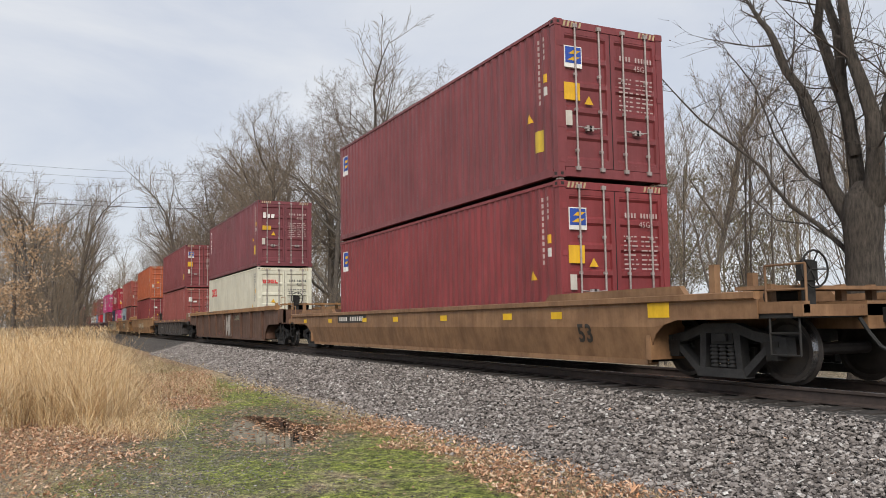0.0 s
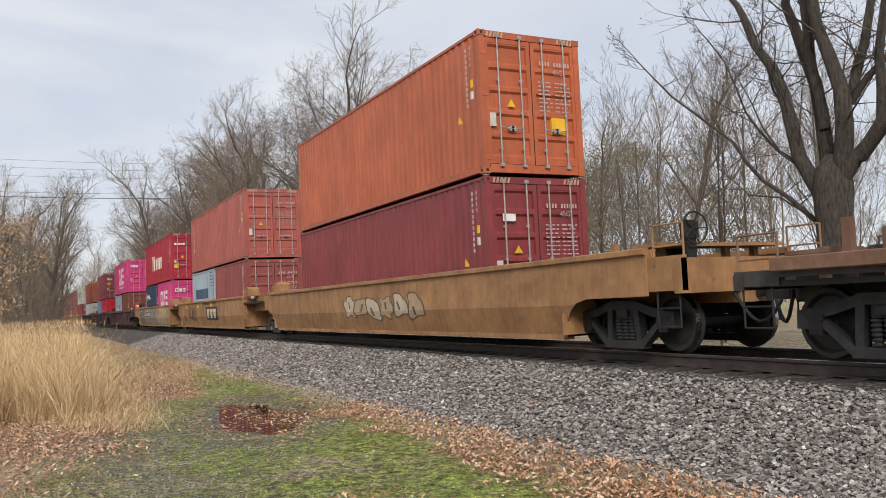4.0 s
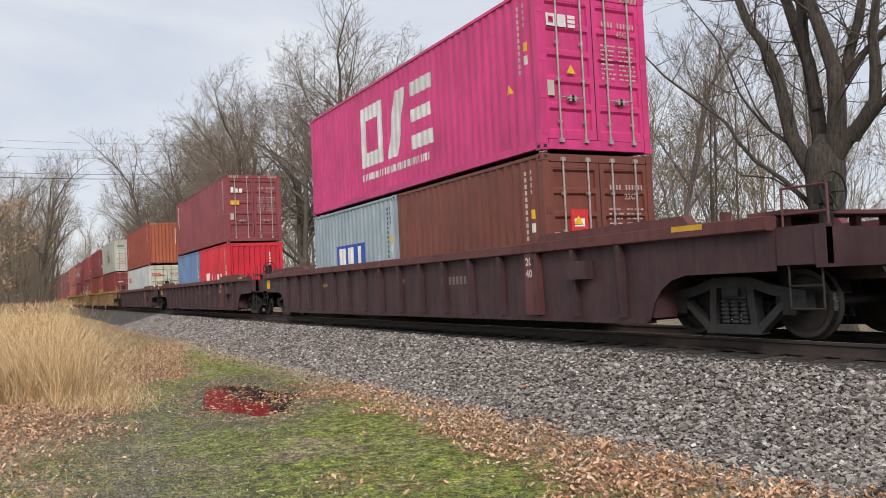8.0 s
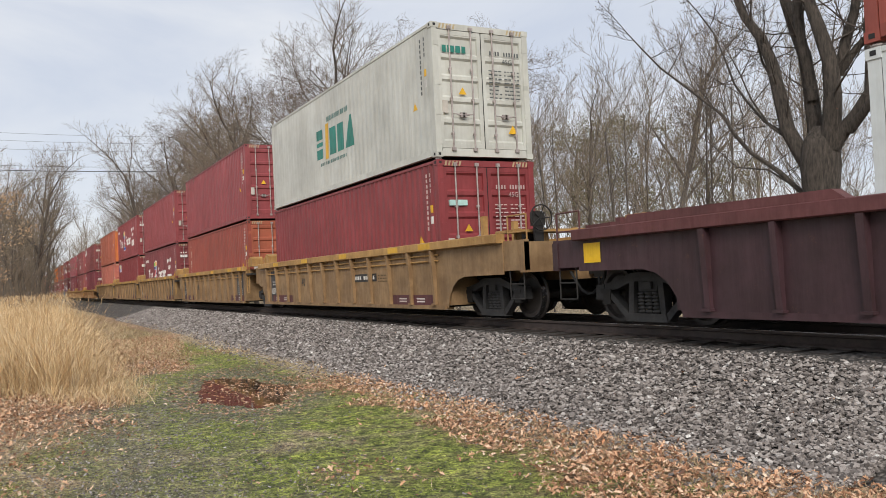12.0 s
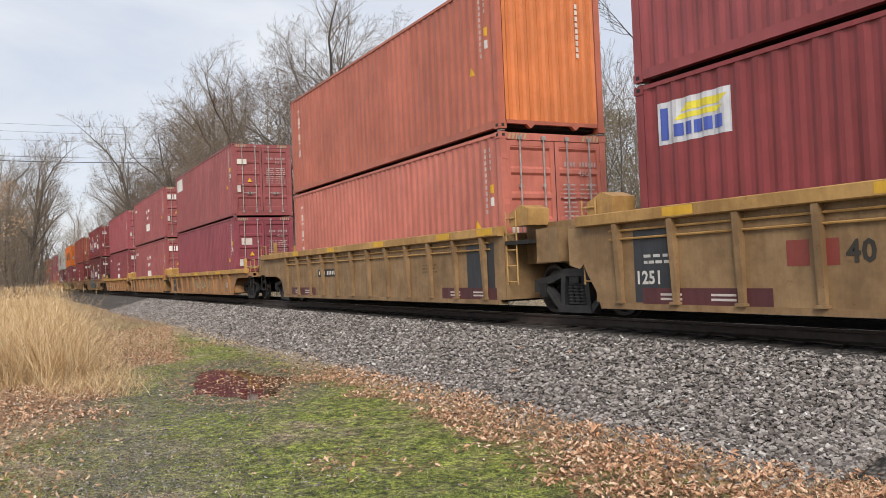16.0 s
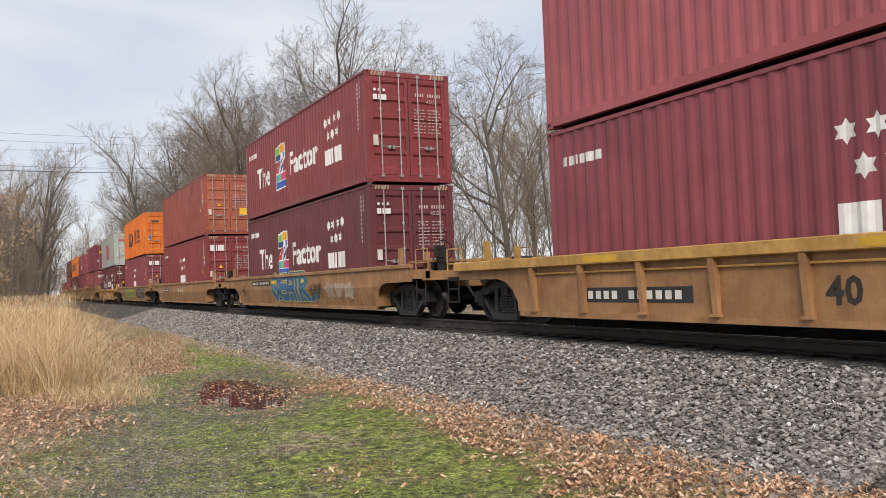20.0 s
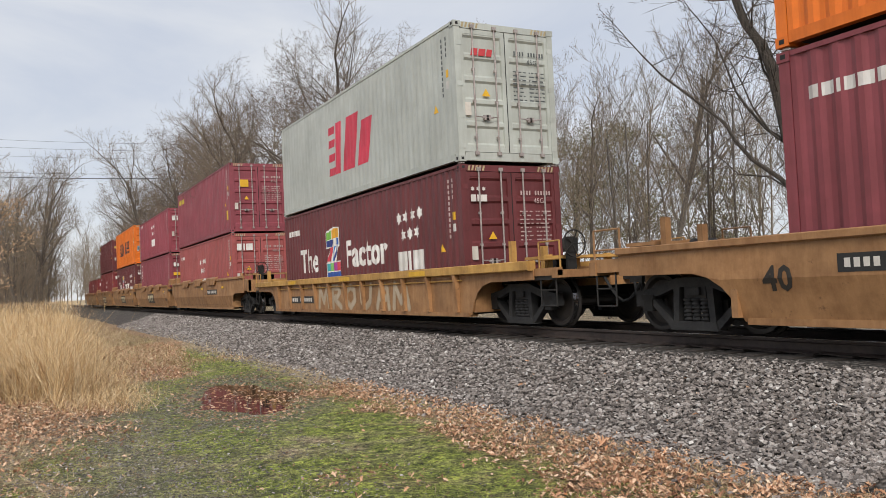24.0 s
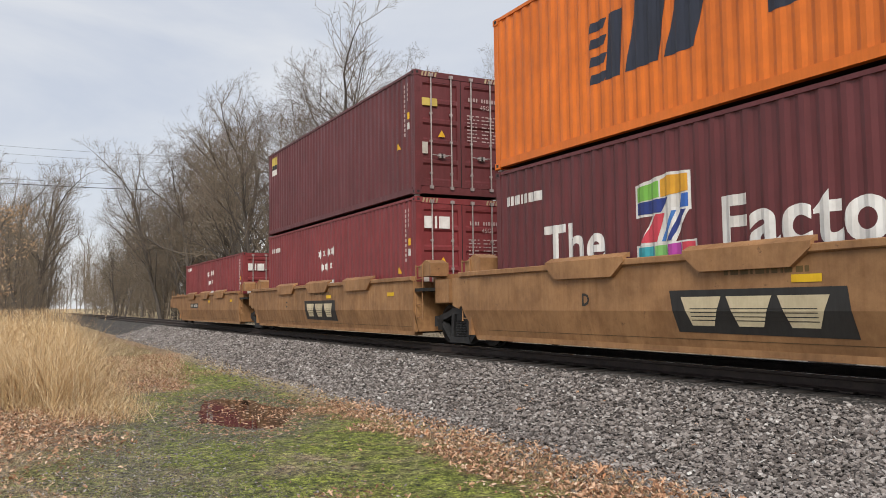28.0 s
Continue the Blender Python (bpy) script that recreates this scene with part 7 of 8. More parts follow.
leafy_tree(-45.0, 28.0, 9.0, 12.5, 22000, 3, "Dense olive-brown evergreen tree behind the saplings")
leafy_tree(-38.0, 30.0, 5.5, 8.5, 9000, 4, "Dense olive-brown evergreen tree behind the saplings")
BROWNLEAF = mottled("brown_oak_foliage", (0.30, 0.19, 0.11), (0.52, 0.37, 0.23), 1.5, 0.8, fine=20, bump=0)
LEAFY = BROWNLEAF
leafy_tree(-52.0, -11.2, 4.5, 8.0, 4000, 6, "Young oak still holding its brown leaves")

# overhead wires crossing far down the line, on poles in the woods
WIRE = mottled("black_wire", (0.02, 0.02, 0.02), (0.035, 0.035, 0.035), 3, 0.6, bump=0)
for y in (-34.0, 22.0):
    po = thing("utility_pole", "Brown wooden utility pole with crossarms in the woods", "pole", "poles carrying the overhead wires")
    part("post", Solid().rod((0, 0, -0.8), (0, 0, 17.4), 0.17, 10, 0.12), TIEM, po)
    for z in (16.4, 13.9):
        part("crossarm", Solid().box(-1.2, 1.2, -0.06, 0.06, z, z + 0.12), TIEM, po)
    po.location = (-86.0, y, 0)
for z, dx, r_ in ((16.7, 0.9, 0.012), (16.3, -0.9, 0.012), (15.3, 0.3, 0.010), (13.75, 0.3, 0.018), (13.35, 0.0, 0.034)):
    ws = Solid()
    limb(ws, [Vector((-86.0 + dx, -34 + 56 * k / 24, z - 4.4 * k / 24 * (1 - k / 24) + 0.35)) for k in range(25)], [r_] * 25, 5)
    tagged(part("overhead_wire", ws, WIRE), "Thin black overhead wire crossing the track", "wire", "overhead wires")

# the old forked tree: a short thick trunk, a vase of limbs, thin branches arching out low down
BIG = (-11.45, 6.2)
OLDBARK = mottled("dark_furrowed_bark", (0.030, 0.025, 0.020), (0.125, 0.102, 0.083), 4, 0.95, fine=22, bump=0.9, dist=0.05, stretch=(5, 5, 1))
rb = random.Random(5)
wood, fine, buds = Solid(), Solid(), Solid()
o_big = dict(thin=0.006, levels=4, kids=(0, 7, 5, 3), angle=(24, 55), bud=0.2, up=(0.0, 0.04, 0.06, 0.04), wobble=0.08, ratio=((0.35, 0.55), (0.30, 0.45), (0.4, 0.6)))
o_big["from"] = (0.15, 0.2)


def old_limb(pts, r0, r1, on, sides):
    """A limb that grows on past its last point and puts out side shoots."""
    vs = [Vector((p[0], p[1] if len(p) > 2 else 0.0, p[-1])) for p in pts]
    k_ = len(vs) - 1
    rad = [r0 + (r1 - r0) * k / k_ for k in range(k_ + 1)]
    limb(wood, vs, rad, 10)
    if on:
        grow(rb, wood, fine, buds, vs[-1], (vs[-1] - vs[-2]).normalized(), on, r1, 1, o_big)
    for j in range(sides):
        t = 0.25 + 0.75 * (j + rb.random()) / sides
        k = min(int(t * k_), k_ - 1)
        d = Vector((rb.uniform(-1.0, 1.0), rb.uniform(-0.8, 0.8), rb.uniform(-0.1, 1.0))).normalized()
        grow(rb, wood, fine, buds, vs[k].lerp(vs[k + 1], t * k_ - k), d, rb.uniform(0.9, 2.4), max(r1 * 0.25, 0.014), 2, o_big)


# heights over the rail; the trunk flares at its foot and forks at about 3 m
limb(wood, [Vector(p) for p in ((-0.30, 0, -1.0), (-0.30, 0, -0.4), (-0.30, 0, 1.2), (-0.29, 0, 2.3), (-0.27, 0, 2.9), (-0.22, 0, 3.4), (-0.20, 0, 3.7))], (0.62, 0.46, 0.39, 0.37, 0.42, 0.36, 0.16), 16)
old_limb(((-0.45, 0.0, 2.7), (-0.70, -0.05, 3.2), (-0.97, -0.1, 3.75), (-1.12, -0.12, 4.6), (-1.25, -0.15, 5.35), (-1.46, -0.2, 5.95), (-1.84, -0.25, 6.55), (-2.10, -0.3, 7.35)), 0.19, 0.085, 1.6, 9)
old_limb(((-0.38, 0.1, 3.0), (-0.46, 0.15, 3.8), (-0.56, 0.2, 4.6), (-0.66, 0.2, 5.4), (-0.90, 0.25, 6.0), (-1.16, 0.3, 6.8), (-1.38, 0.3, 7.45), (-1.25, 0.3, 8.1)), 0.18, 0.09, 4.5, 8)
old_limb(((-0.42, 0.1, 4.3), (-0.47, 0.05, 5.0), (-0.54, -0.05, 5.7), (-0.52, -0.1, 6.5), (-0.56, -0.1, 7.1), (-0.80, -0.1, 7.9)), 0.13, 0.09, 4.5, 6)
old_limb(((-0.08, 0.0, 3.1), (0.10, -0.05, 3.7), (0.20, -0.1, 4.3), (0.22, -0.15, 5.0), (0.04, -0.2, 5.75), (-0.14, -0.3, 6.5), (-0.22, -0.3, 7.6)), 0.22, 0.10, 4.5, 7)
old_limb(((0.22, 0.1, 4.7), (0.42, 0.15, 5.45), (0.60, 0.2, 5.95), (0.75, 0.25, 6.7)), 0.12, 0.08, 4.0, 4)
old_limb(((0.02, 0.0, 3.2), (0.26, 0.1, 3.55), (0.55, 0.15, 3.82), (0.85, 0.2, 4.25), (0.90, 0.2, 4.9), (0.88, 0.2, 5.6), (1.05, 0.2, 6.4)), 0.17, 0.08, 4.0, 6)
old_limb(((0.30, 0.1, 4.8), (0.60, 0.2, 5.2), (0.95, 0.3, 5.5), (1.45, 0.3, 5.9), (2.0, 0.3, 6.6)), 0.085, 0.05, 3.0, 4)
old_limb(((0.40, 0.1, 3.5), (0.95, 0.0, 3.95), (1.35, -0.1, 4.2), (2.1, -0.2, 4.9)), 0.10, 0.05, 3.0, 4)
old_limb(((-0.62, 0, 2.2), (-1.29, -0.1, 2.88), (-1.95, -0.2, 3.41), (-2.33, -0.3, 3.93), (-2.55, -0.35, 4.37), (-3.39, -0.4, 5.09), (-4.40, -0.5, 5.96), (-4.98, -0.6, 6.63)), 0.060, 0.020, 1.6, 8)
old_limb(((-0.60, 0.1, 2.9), (-1.03, 0.15, 3.47), (-1.46, 0.2, 3.86), (-1.91, 0.3, 4.13), (-2.52, 0.4, 4.78), (-2.93, 0.5, 5.27), (-3.16, 0.5, 5.89), (-3.48, 0.5, 6.69), (-4.01, 0.5, 7.43)), 0.045, 0.016, 1.2, 7)
old_limb(((-0.9, -0.1, 3.5), (-1.35, -0.2, 3.9), (-1.75, -0.3, 4.6), (-2.05, -0.3, 5.3)), 0.030, 0.016, 1.6, 4)
old_limb(((-0.55, 0.1, 1.9), (-1.1, 0.2, 2.5), (-1.9, 0.3, 3.0), (-2.9, 0.4, 3.2), (-3.7, 0.4, 3.9)), 0.030, 0.014, 1.4, 6)
old_limb(((-1.2, -0.1, 4.8), (-1.5, -0.15, 5.4), (-1.62, -0.2, 6.1)), 0.035, 0.02, 1.4, 3)
OLDTWIG = mottled("dark_twig_bark", (0.030, 0.024, 0.020), (0.115, 0.092, 0.074), 3, 0.9, bump=0)
KINDS["old"] = (wood.mesh("trunk", OLDBARK, True), crown_mesh(fine, buds, OLDTWIG))
tree("old", BIG[0], BIG[1], 1.0, 0, "Old bare tree with a thick forked trunk beside the track", z=0.0)


# ---- loose cover: stones, leaves, blades (what nobody could count) ----
def island_material(name, stops, rough=0.9, sheen=None):
    """Colour by piece, for joined small pieces."""
    m, n, l, b = nodes_of(name)
    g = n.new("ShaderNodeNewGeometry")
    c = ramp_node(n, l, g.outputs["Random Per Island"], stops).outputs["Color"]
    f = noise_node(n, l, 90, 3, 0.6, coords(n))
    t = ramp_node(n, l, f.outputs["Fac"], [(0.3, (0.72, 0.72, 0.72)), (0.7, (1.12, 1.12, 1.12))]).outputs["Color"]
    l.new(mix_node(n, l, 1.0, c, t, "MULTIPLY"), b.inputs["Base Color"])
    b.inputs["Roughness"].default_value = rough
    return m


STONEM = island_material("ballast_stones", [(0.0, (0.064, 0.055, 0.050)), (0.3, (0.170, 0.148, 0.136)), (0.6, (0.265, 0.234, 0.215)), (0.88, (0.37, 0.335, 0.312)), (0.98, (0.47, 0.44, 0.415)), (1.0, (0.66, 0.64, 0.61))])
LEAFM = island_material("oak_leaves", [(0.0, (0.13, 0.062, 0.036)), (0.25, (0.38, 0.195, 0.105)), (0.6, (0.61, 0.36, 0.215)), (0.88, (0.74, 0.52, 0.36)), (0.985, (0.74, 0.60, 0.46)), (1.0, (0.60, 0.22, 0.07))], 0.75)
STRAWM = island_material("dry_grass", [(0.0, (0.22, 0.12, 0.05)), (0.25, (0.50, 0.31, 0.14)), (0.6, (0.74, 0.52, 0.27)), (0.88, (0.86, 0.67, 0.41)), (1.0, (0.88, 0.75, 0.52))], 0.8)
BLADEM = island_material("green_grass", [(0.0, (0.06, 0.075, 0.018)), (0.4, (0.21, 0.26, 0.045)), (0.8, (0.40, 0.45, 0.095)), (1.0, (0.58, 0.54, 0.26))], 0.8)
SHORTM = island_material("straw_stubble", [(0.0, (0.22, 0.14, 0.07)), (0.5, (0.46, 0.34, 0.18)), (1.0, (0.66, 0.54, 0.34))], 0.85)

rs = np.random.RandomState(4)


def joined(name, verts, faces, material, label, category):
    me = bpy.data.meshes.new(name)
    me.from_pydata(verts.reshape(-1, 3).tolist(), [], faces)
    me.materials.append(material)
    me.update()
    return tagged(new(name, me), label, category, kind="stuff")


def rotations(n, tilt=3.14):
    """Random turns: about z fully, and tipped by up to tilt."""
    a, t, b = rs.uniform(0, 6.283, n), rs.uniform(-tilt, tilt, n), rs.uniform(-tilt, tilt, n)
    ca, sa, ct, st, cb, sb = np.cos(a), np.sin(a), np.cos(t), np.sin(t), np.cos(b), np.sin(b)
    z, o = np.zeros(n), np.ones(n)
    rz = np.stack([ca, -sa, z, sa, ca, z, z, z, o], 1).reshape(n, 3, 3)
    rx = np.stack([o, z, z, z, ct, -st, z, st, ct], 1).reshape(n, 3, 3)
    ry = np.stack([cb, z, sb, z, o, z, -sb, z, cb], 1).reshape(n, 3, 3)
    return rz @ rx @ ry


def tile_faces(n, per, fs):
    return [tuple(k * per + i for i in f) for k in range(n) for f in fs]


CUBE_V = np.array([(-1, -1, -1), (1, -1, -1), (1, 1, -1), (-1, 1, -1), (-1, -1, 1), (1, -1, 1), (1, 1, 1), (-1, 1, 1)], float)
CUBE_F = [(3, 2, 1, 0), (4, 5, 6, 7), (0, 1, 5, 4), (1, 2, 6, 5), (2, 3, 7, 6), (3, 0, 4, 7)]


def stones(n, x, y, z, lo, hi):
    size = rs.uniform(lo, hi, (n, 1, 1)) * np.stack([rs.uniform(0.8, 1.5, n), rs.uniform(0.65, 1.1, n), rs.uniform(0.30, 0.62, n)], 1)[:, None, :]
    v = CUBE_V[None] * (1 + rs.uniform(-0.45, 0.15, (n, 8, 3))) * size
    v = np.einsum("nij,nkj->nki", rotations(n, 0.62), v)
    return v + np.stack([x, y, z], 1)[:, None, :]


# crushed stone of the ballast shoulder
n = 95000
t_ = rs.uniform(0, 1, n) ** 1.7
x = -4.0 - 48 * t_
y = -1.75 - rs.beta(1.1, 1.0, n) * 2.25
z = BALL_TOP - np.clip(-y - 1.75, 0, None) * 0.285 + rs.uniform(-0.02, 0.06, n)
joined("ballast_stones", stones(n, x, y, z, 0.009, 0.025 + 0.022 * t_[:, None, None]), tile_faces(n, 8, CUBE_F), STONEM, "Loose angular grey crushed stones of the track bed", "stones")
n = 1500
x = -4.0 - 22 * rs.uniform(0, 1, n) ** 1.4
y = -3.9 - np.abs(rs.normal(0, 0.35, n))
z = np.array([ground_z(a, b) for a, b in zip(x, y)]) + 0.006
joined("stray_stones", stones(n, x, y, z, 0.012, 0.03), tile_faces(n, 8, CUBE_F), STONEM, "Small stray stones at the foot of the ballast", "stones")
n = 24000
x = -4.3 - 16 * rs.uniform(0, 1, n) ** 1.4
y = np.array([track_y(a) for a in x]) + rs.normal(-0.2, 1.05, n)
z = np.array([ground_z(a, b) for a, b in zip(x, y)]) + 0.004
joined("path_grit", stones(n, x, y, z, 0.003, 0.004 + 0.010 * rs.uniform(0, 1, (n, 1, 1)) ** 2), tile_faces(n, 8, CUBE_F), STONEM, "Small pale grit pressed into the muddy path", "stones")

# fallen oak leaves: a lobed outline folded along its rib
LEAF_V = np.array([(0, -1.0, 0), (0.12, -0.62, 0.10), (0.40, -0.38, 0.42), (0.27, -0.12, 0.22), (0.50, 0.20, 0.55), (0.29, 0.42, 0.25), (0.30, 0.74, 0.34), (0, 1.0, 0.22),
                   (-0.30, 0.74, 0.20), (-0.27, 0.42, 0.16), (-0.48, 0.20, 0.40), (-0.25, -0.12, 0.16), (-0.38, -0.38, 0.30), (-0.12, -0.62, 0.08)])
LEAF_F = [(0, 1, 2, 3, 4, 5, 6, 7), (7, 8, 9, 10, 11, 12, 13, 0)]


def leaves(n, x, y, z, lo, hi, tilt):
    v = LEAF_V[None] * rs.uniform(lo, hi, (n, 1, 1)) * np.stack([rs.uniform(0.7, 1.1, n), np.ones(n), rs.uniform(-1.0, 2.2, n)], 1)[:, None, :]
    v = np.einsum("nij,nkj->nki", rotations(n, tilt), v)
    return v + np.stack([x, y, z], 1)[:, None, :]


def scatter(n, x0, x1, y0, y1, weight, bias=1.0):
    xs, ys = [], []
    while len(xs) < n:
        a, b = x1 - (x1 - x0) * rs.uniform() ** bias, rs.uniform(y0, y1)
        if rs.uniform() < weight(a, b):
            xs.append(a), ys.append(b)
    xs, ys = np.array(xs), np.array(ys)
    return xs, ys, np.array([ground_z(a, b) for a, b in zip(xs, ys)])


x, y, z = scatter(52000, -30, -3.5, -10.8, -3.6, lambda a, b: cover_at(a, b)[1] ** 1.3, 1.5)
joined("fallen_leaves", leaves(len(x), x, y, z + rs.uniform(0.0, 0.06, len(x)), 0.008, 0.038, 0.85), tile_faces(len(x), 14, LEAF_F), LEAFM, "Drifts of dry brown oak leaves beside the track", "leaves")
x, y, z = scatter(4200, -19, -3.5, -9.8, -4.0, lambda a, b: 0.25 + 0.75 * smooth_step(0.3, -0.8, b - track_y(a)), 1.4)
joined("scattered_leaves", leaves(len(x), x, y, z + 0.012, 0.008, 0.008 + 0.034 * rs.uniform(0, 1, (len(x), 1, 1)) ** 2.5, 0.5), tile_faces(len(x), 14, LEAF_F), LEAFM, "Single dry leaves scattered over the grassy path", "leaves")
n = 520
a_, r_ = rs.uniform(0, 6.283, n), np.sqrt(rs.uniform(0, 1, n))
u_, w_ = 2.4 * r_ * np.cos(a_), 0.8 * r_ * np.sin(a_)
x, y = -13.6 + 0.98 * u_ + 0.19 * w_, -5.95 - 0.19 * u_ + 0.98 * w_
joined("floating_leaves", leaves(n, x, y, np.full(n, -0.833), 0.012, 0.05, 0.14), tile_faces(n, 14, LEAF_F), LEAFM, "Wet brown leaves floating on the puddle", "leaves")
n = 1100
a_, r_ = rs.uniform(0, 6.283, n), 0.95 + np.abs(rs.normal(0, 0.28, n))
u_, w_ = 2.55 * r_ * np.cos(a_), 0.85 * r_ * np.sin(a_)
x, y = -13.6 + 0.98 * u_ + 0.19 * w_, -5.95 - 0.19 * u_ + 0.98 * w_
z = np.array([ground_z(a, b) for a, b in zip(x, y)]) + 0.012
joined("wet_leaf_litter", leaves(n, x, y, z, 0.010, 0.036, 0.3), tile_faces(n, 14, LEAF_F), LEAFM, "Sodden leaf litter along the puddle's muddy rim", "leaves")
n = 60
x = rs.uniform(-16, -4.5, n)
y = rs.uniform(-3.8, -2.0, n)
joined("leaves_on_ballast", leaves(n, x, y, np.array([ballast_profile(b) for b in y]) + 0.035, 0.03, 0.055, 0.5), tile_faces(n, 14, LEAF_F), LEAFM, "A few brown leaves caught on the ballast", "leaves")
# one large orange leaf on the shoulder
joined("orange_leaf", leaves(1, np.array([-6.35]), np.array([-4.25]), np.array([-0.74]), 0.10, 0.11, 0.5), tile_faces(1, 14, LEAF_F), LEAFM, "Large curled orange-brown leaf on the ballast", "leaf")


def blades(x, y, z, h, w, bend, segs=3, spread=0.25, lean_to=0.0):
    """Upright tapering strips of grass that bow over."""
    n = len(x)
    a = rs.uniform(0, 6.283, n)
    lean = rs.normal(0, spread, (n, 2)) + lean_to
    out = np.zeros((n, 2 * segs + 1, 3))
    for k in range(segs + 1):
        t = k / segs
        px = x + (lean[:, 0] * t + bend * t * t * np.cos(a)) * h
        py = y + (lean[:, 1] * t + bend * t * t * np.sin(a)) * h
        pz = z + h * (t - 0.35 * bend * t * t)
        ww = w * (1 - t) ** 0.7
        if k == segs:
            out[:, 2 * segs] = np.stack([px, py, pz], 1)
        else:
            out[:, 2 * k] = np.stack([px - ww * np.sin(a), py + ww * np.cos(a), pz], 1)
            out[:, 2 * k + 1] = np.stack([px + ww * np.sin(a), py - ww * np.cos(a), pz], 1)
    fs = [(2 * k, 2 * k + 1, 2 * k + 3, 2 * k + 2) for k in range(segs - 1)] + [(2 * segs - 2, 2 * segs - 1, 2 * segs)]
    return out, tile_faces(n, 2 * segs + 1, fs)


def moss_weight(a, b):
    c = cover_at(a, b)
    return c[0] * (1 - 0.8 * c[1]) * (1 - 0.9 * c[2]) * smooth_step(-0.1, 0.3, fbm(a, b + 20, 6.0, 3) + 0.05)


# short green grass and moss tufts
x, y, z = scatter(85000, -20, -3.8, -9.6, -3.9, lambda a, b: moss_weight(a, b), 1.6)
v, f = blades(x, y, z - 0.004, 0.006 + 0.022 * rs.uniform(0, 1, len(x)) ** 2, rs.uniform(0.002, 0.0045, len(x)), rs.uniform(0.1, 0.9, len(x)), 2, 0.7)
joined("path_grass", v, f, BLADEM, "Short green grass and moss tufts on the path", "grass")
# bleached stubble among the leaves and along the ballast
x, y, z = scatter(16000, -22, -3.6, -10.2, -3.7, lambda a, b: (0.12 + 0.88 * math.exp(-((b + 4.3) / 0.55) ** 2) + 0.8 * smooth_step(-8.3, -9.2, b)) * (1 - 0.8 * cover_at(a, b)[0]), 1.5)
v, f = blades(x, y, z, rs.uniform(0.02, 0.09, len(x)), rs.uniform(0.002, 0.004, len(x)), rs.uniform(0.2, 1.0, len(x)), 2, 0.8)
joined("dry_stubble", v, f, SHORTM, "Bleached dry grass stubble along the ballast foot", "grass")


# the stand of tall dry grass
def tall_edge(x):
    return -8.15 + 0.055 * (-14.5 - x) if x > -34 else -7.08


def tall_weight(a, b):
    e = tall_edge(a) + 0.35 * fbm(a, 0, 0.8)
    return smooth_step(e + 0.05, e - 0.35, b) * smooth_step(-14.2, -16.0, a + 0.5 * fbm(a, b, 0.9))


# the stand grows in clumps, each with its own height and lean
cx, cy, _ = scatter(1500, -60, -14, -13.0, -6.5, tall_weight, 2.2)
ch, cl = rs.uniform(0.68, 1.05, len(cx)), rs.normal(0, 0.16, (len(cx), 2))
cs = 0.06 + 0.004 * (-14 - cx)
n = 44000
pick = rs.randint(0, len(cx), n)
x, y = cx[pick] + rs.normal(0, 1, n) * cs[pick], cy[pick] + rs.normal(0, 1, n) * cs[pick]
z = np.array([ground_z(a, b) for a, b in zip(x, y)])
h = rs.uniform(0.75, 1.85, n) * ch[pick]
v, f = blades(x, y, z - 0.02, h, rs.uniform(0.0018, 0.0046, n) * (1 + 0.03 * (-14 - x)), rs.uniform(0.05, 1.3, n) ** 1.2, 4, 0.24, cl[pick])
joined("tall_dry_grass", v, f, STRAWM, "Tall stand of tan dry grass beside the path", "grass")
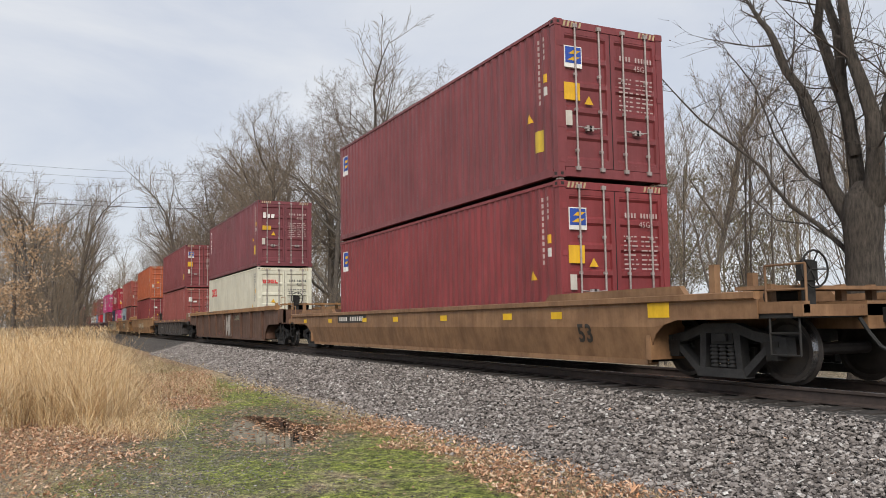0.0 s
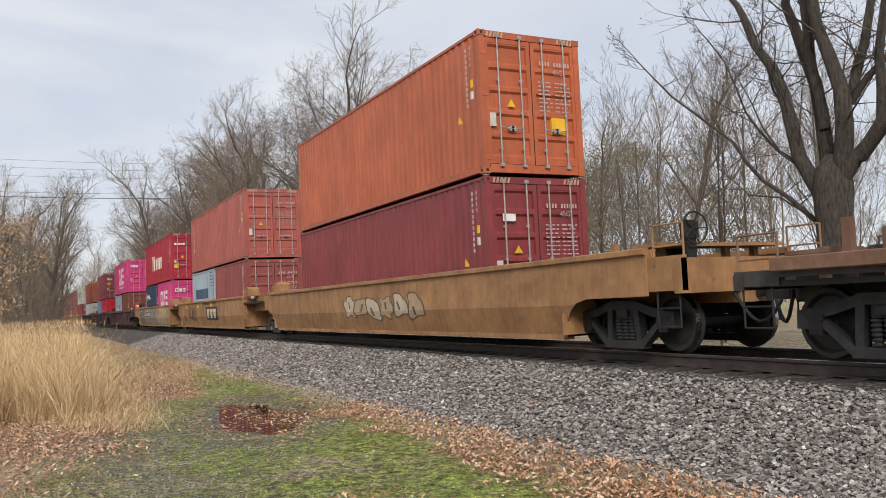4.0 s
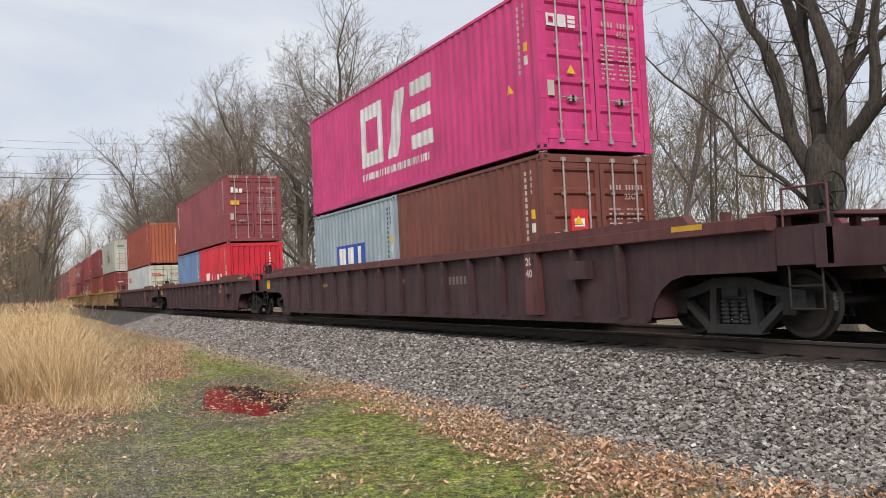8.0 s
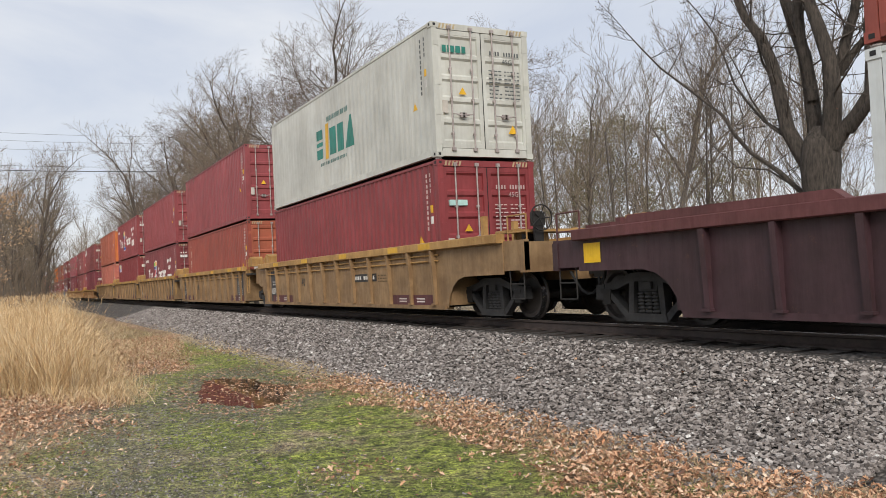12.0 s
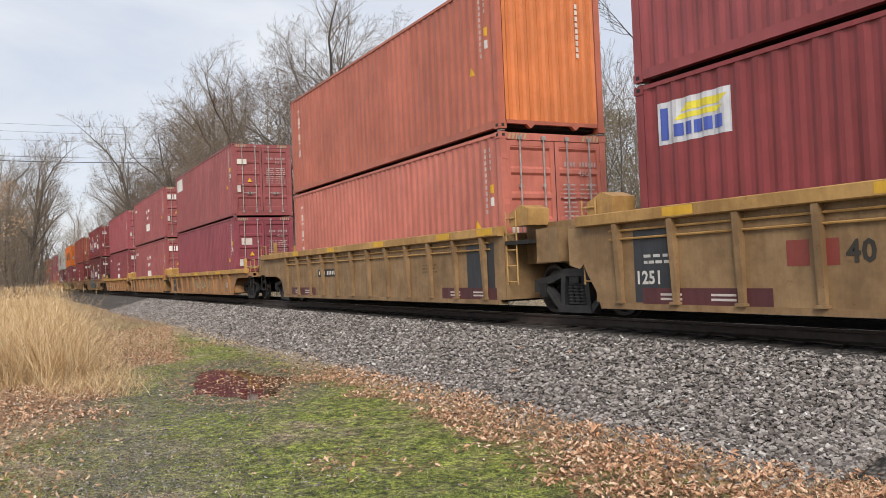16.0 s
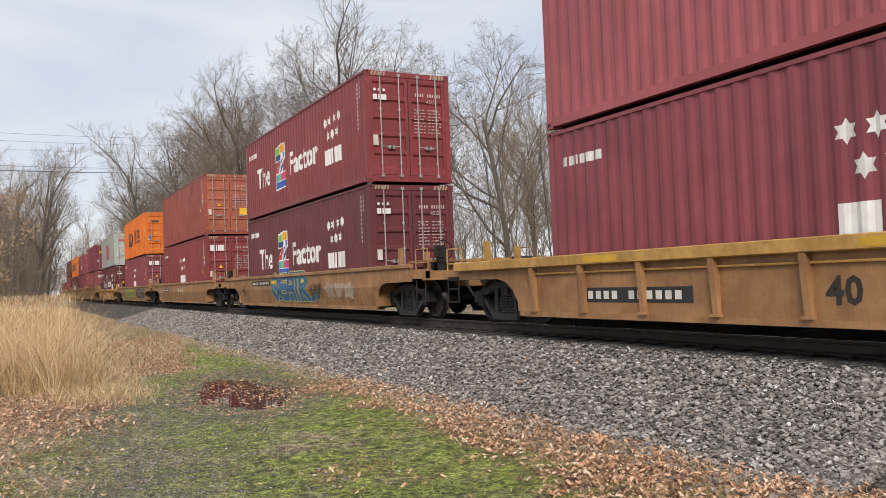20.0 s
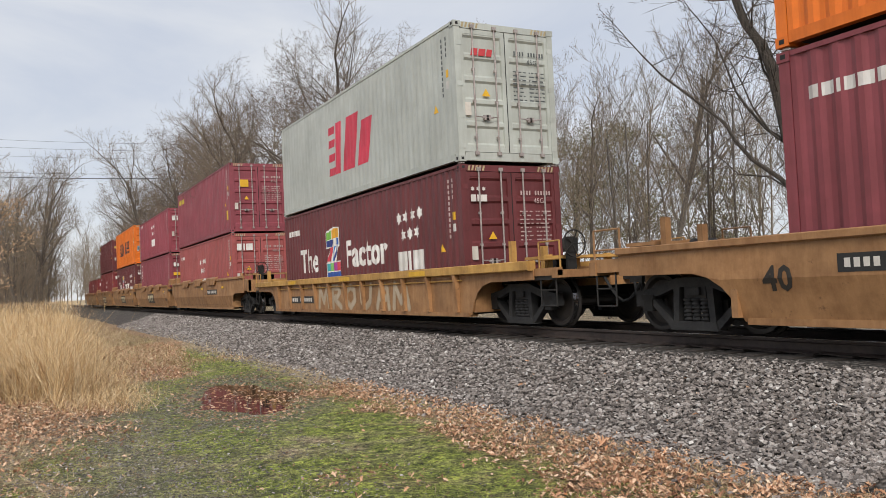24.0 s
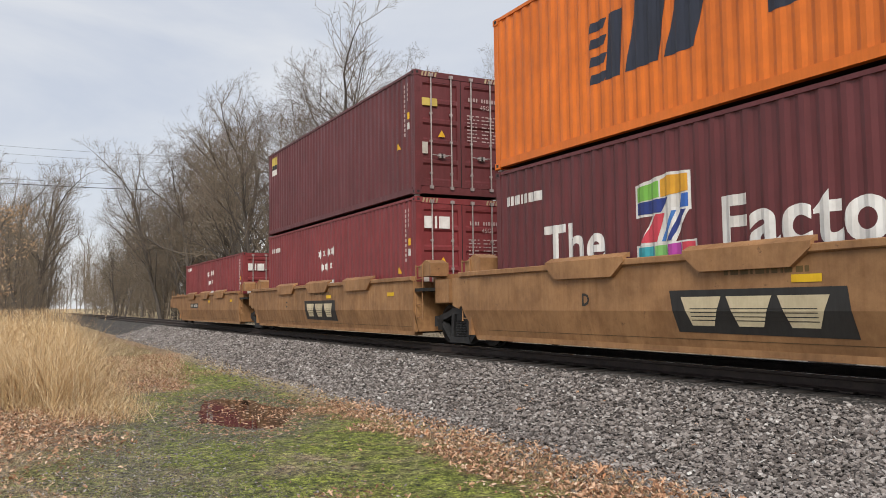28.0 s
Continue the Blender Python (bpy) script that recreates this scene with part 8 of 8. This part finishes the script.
# fringe of lower, bent grass at its foot
x, y, z = scatter(16000, -62, -12.5, -12.0, -6.2, lambda a, b: math.exp(-((b - tall_edge(a) - 0.1) / 0.55) ** 2) * smooth_step(-12.5, -14.5, a), 2.0)
v, f = blades(x, y, z, rs.uniform(0.08, 0.45, len(x)), rs.uniform(0.0018, 0.004, len(x)) * (1 + 0.03 * (-12.5 - x)), rs.uniform(0.5, 1.4, len(x)), 3, 0.4)
joined("bent_dry_grass", v, f, STRAWM, "Bent dry grass fallen outward over the leaves", "grass")

# wispy seed heads of the tall grass
x, y, z = scatter(9000, -48, -14.2, -12.5, -6.6, tall_weight, 2.0)
v, f = blades(x, y, z + rs.uniform(1.0, 1.62, len(x)), rs.uniform(0.10, 0.24, len(x)), rs.uniform(0.0015, 0.0035, len(x)) * (1 + 0.03 * (-14 - x)), rs.uniform(0.3, 1.4, len(x)), 2, 0.35)
joined("grass_plumes", v, f, STRAWM, "Feathery tan seed heads of the tall grass", "grass")
# thin straw and weeds along the far part of the path
x, y, z = scatter(9000, -70, -20, -8.0, -3.7, lambda a, b: smooth_step(-5.0, -6.0, b + 0.03 * (a + 20)) * 0.8 + 0.2, 1.3)
v, f = blades(x, y, z, rs.uniform(0.06, 0.35, len(x)), rs.uniform(0.004, 0.010, len(x)), rs.uniform(0.3, 1.2, len(x)), 2, 0.6)
joined("path_straw", v, f, SHORTM, "Thin dry straw along the far end of the path", "grass")


# ---- motion ----
def travelled(t):
    """Metres that the train has gone after t seconds."""
    return 16.33 * t + 0.0165 * t * t - 0.00054 * t ** 3


def motions():
    times = [0, 2, 4, 6, 8, 10, 12, 14, 16, 18, 20, 22, 24, 26, 28]
    for ob, u, z in MOVING:
        walk(ob, [(t, pose(u + travelled(t), 0, z)) for t in times])
    place = {ob: u for ob, u, z in MOVING}
    for w, dx, car in WHEELS:
        # the wheels turn while their car is close enough to show it
        u = place[car] + w.parent.location.x
        rows = [(0.0, pose(dx, 0, 0.457))]
        turn = 0.0
        for k in range(1, 28 * 30):
            t = k / 30
            if -34 < u + travelled(t) < -3:
                turn += math.degrees((travelled(t) - travelled(t - 1 / 30)) / 0.42)
                rows.append((t, pose(dx, 0, 0.457, 0, turn, 0)))
        rows.append((28.0, pose(dx, 0, 0.457, 0, turn, 0)))
        walk(w, rows)


motions()
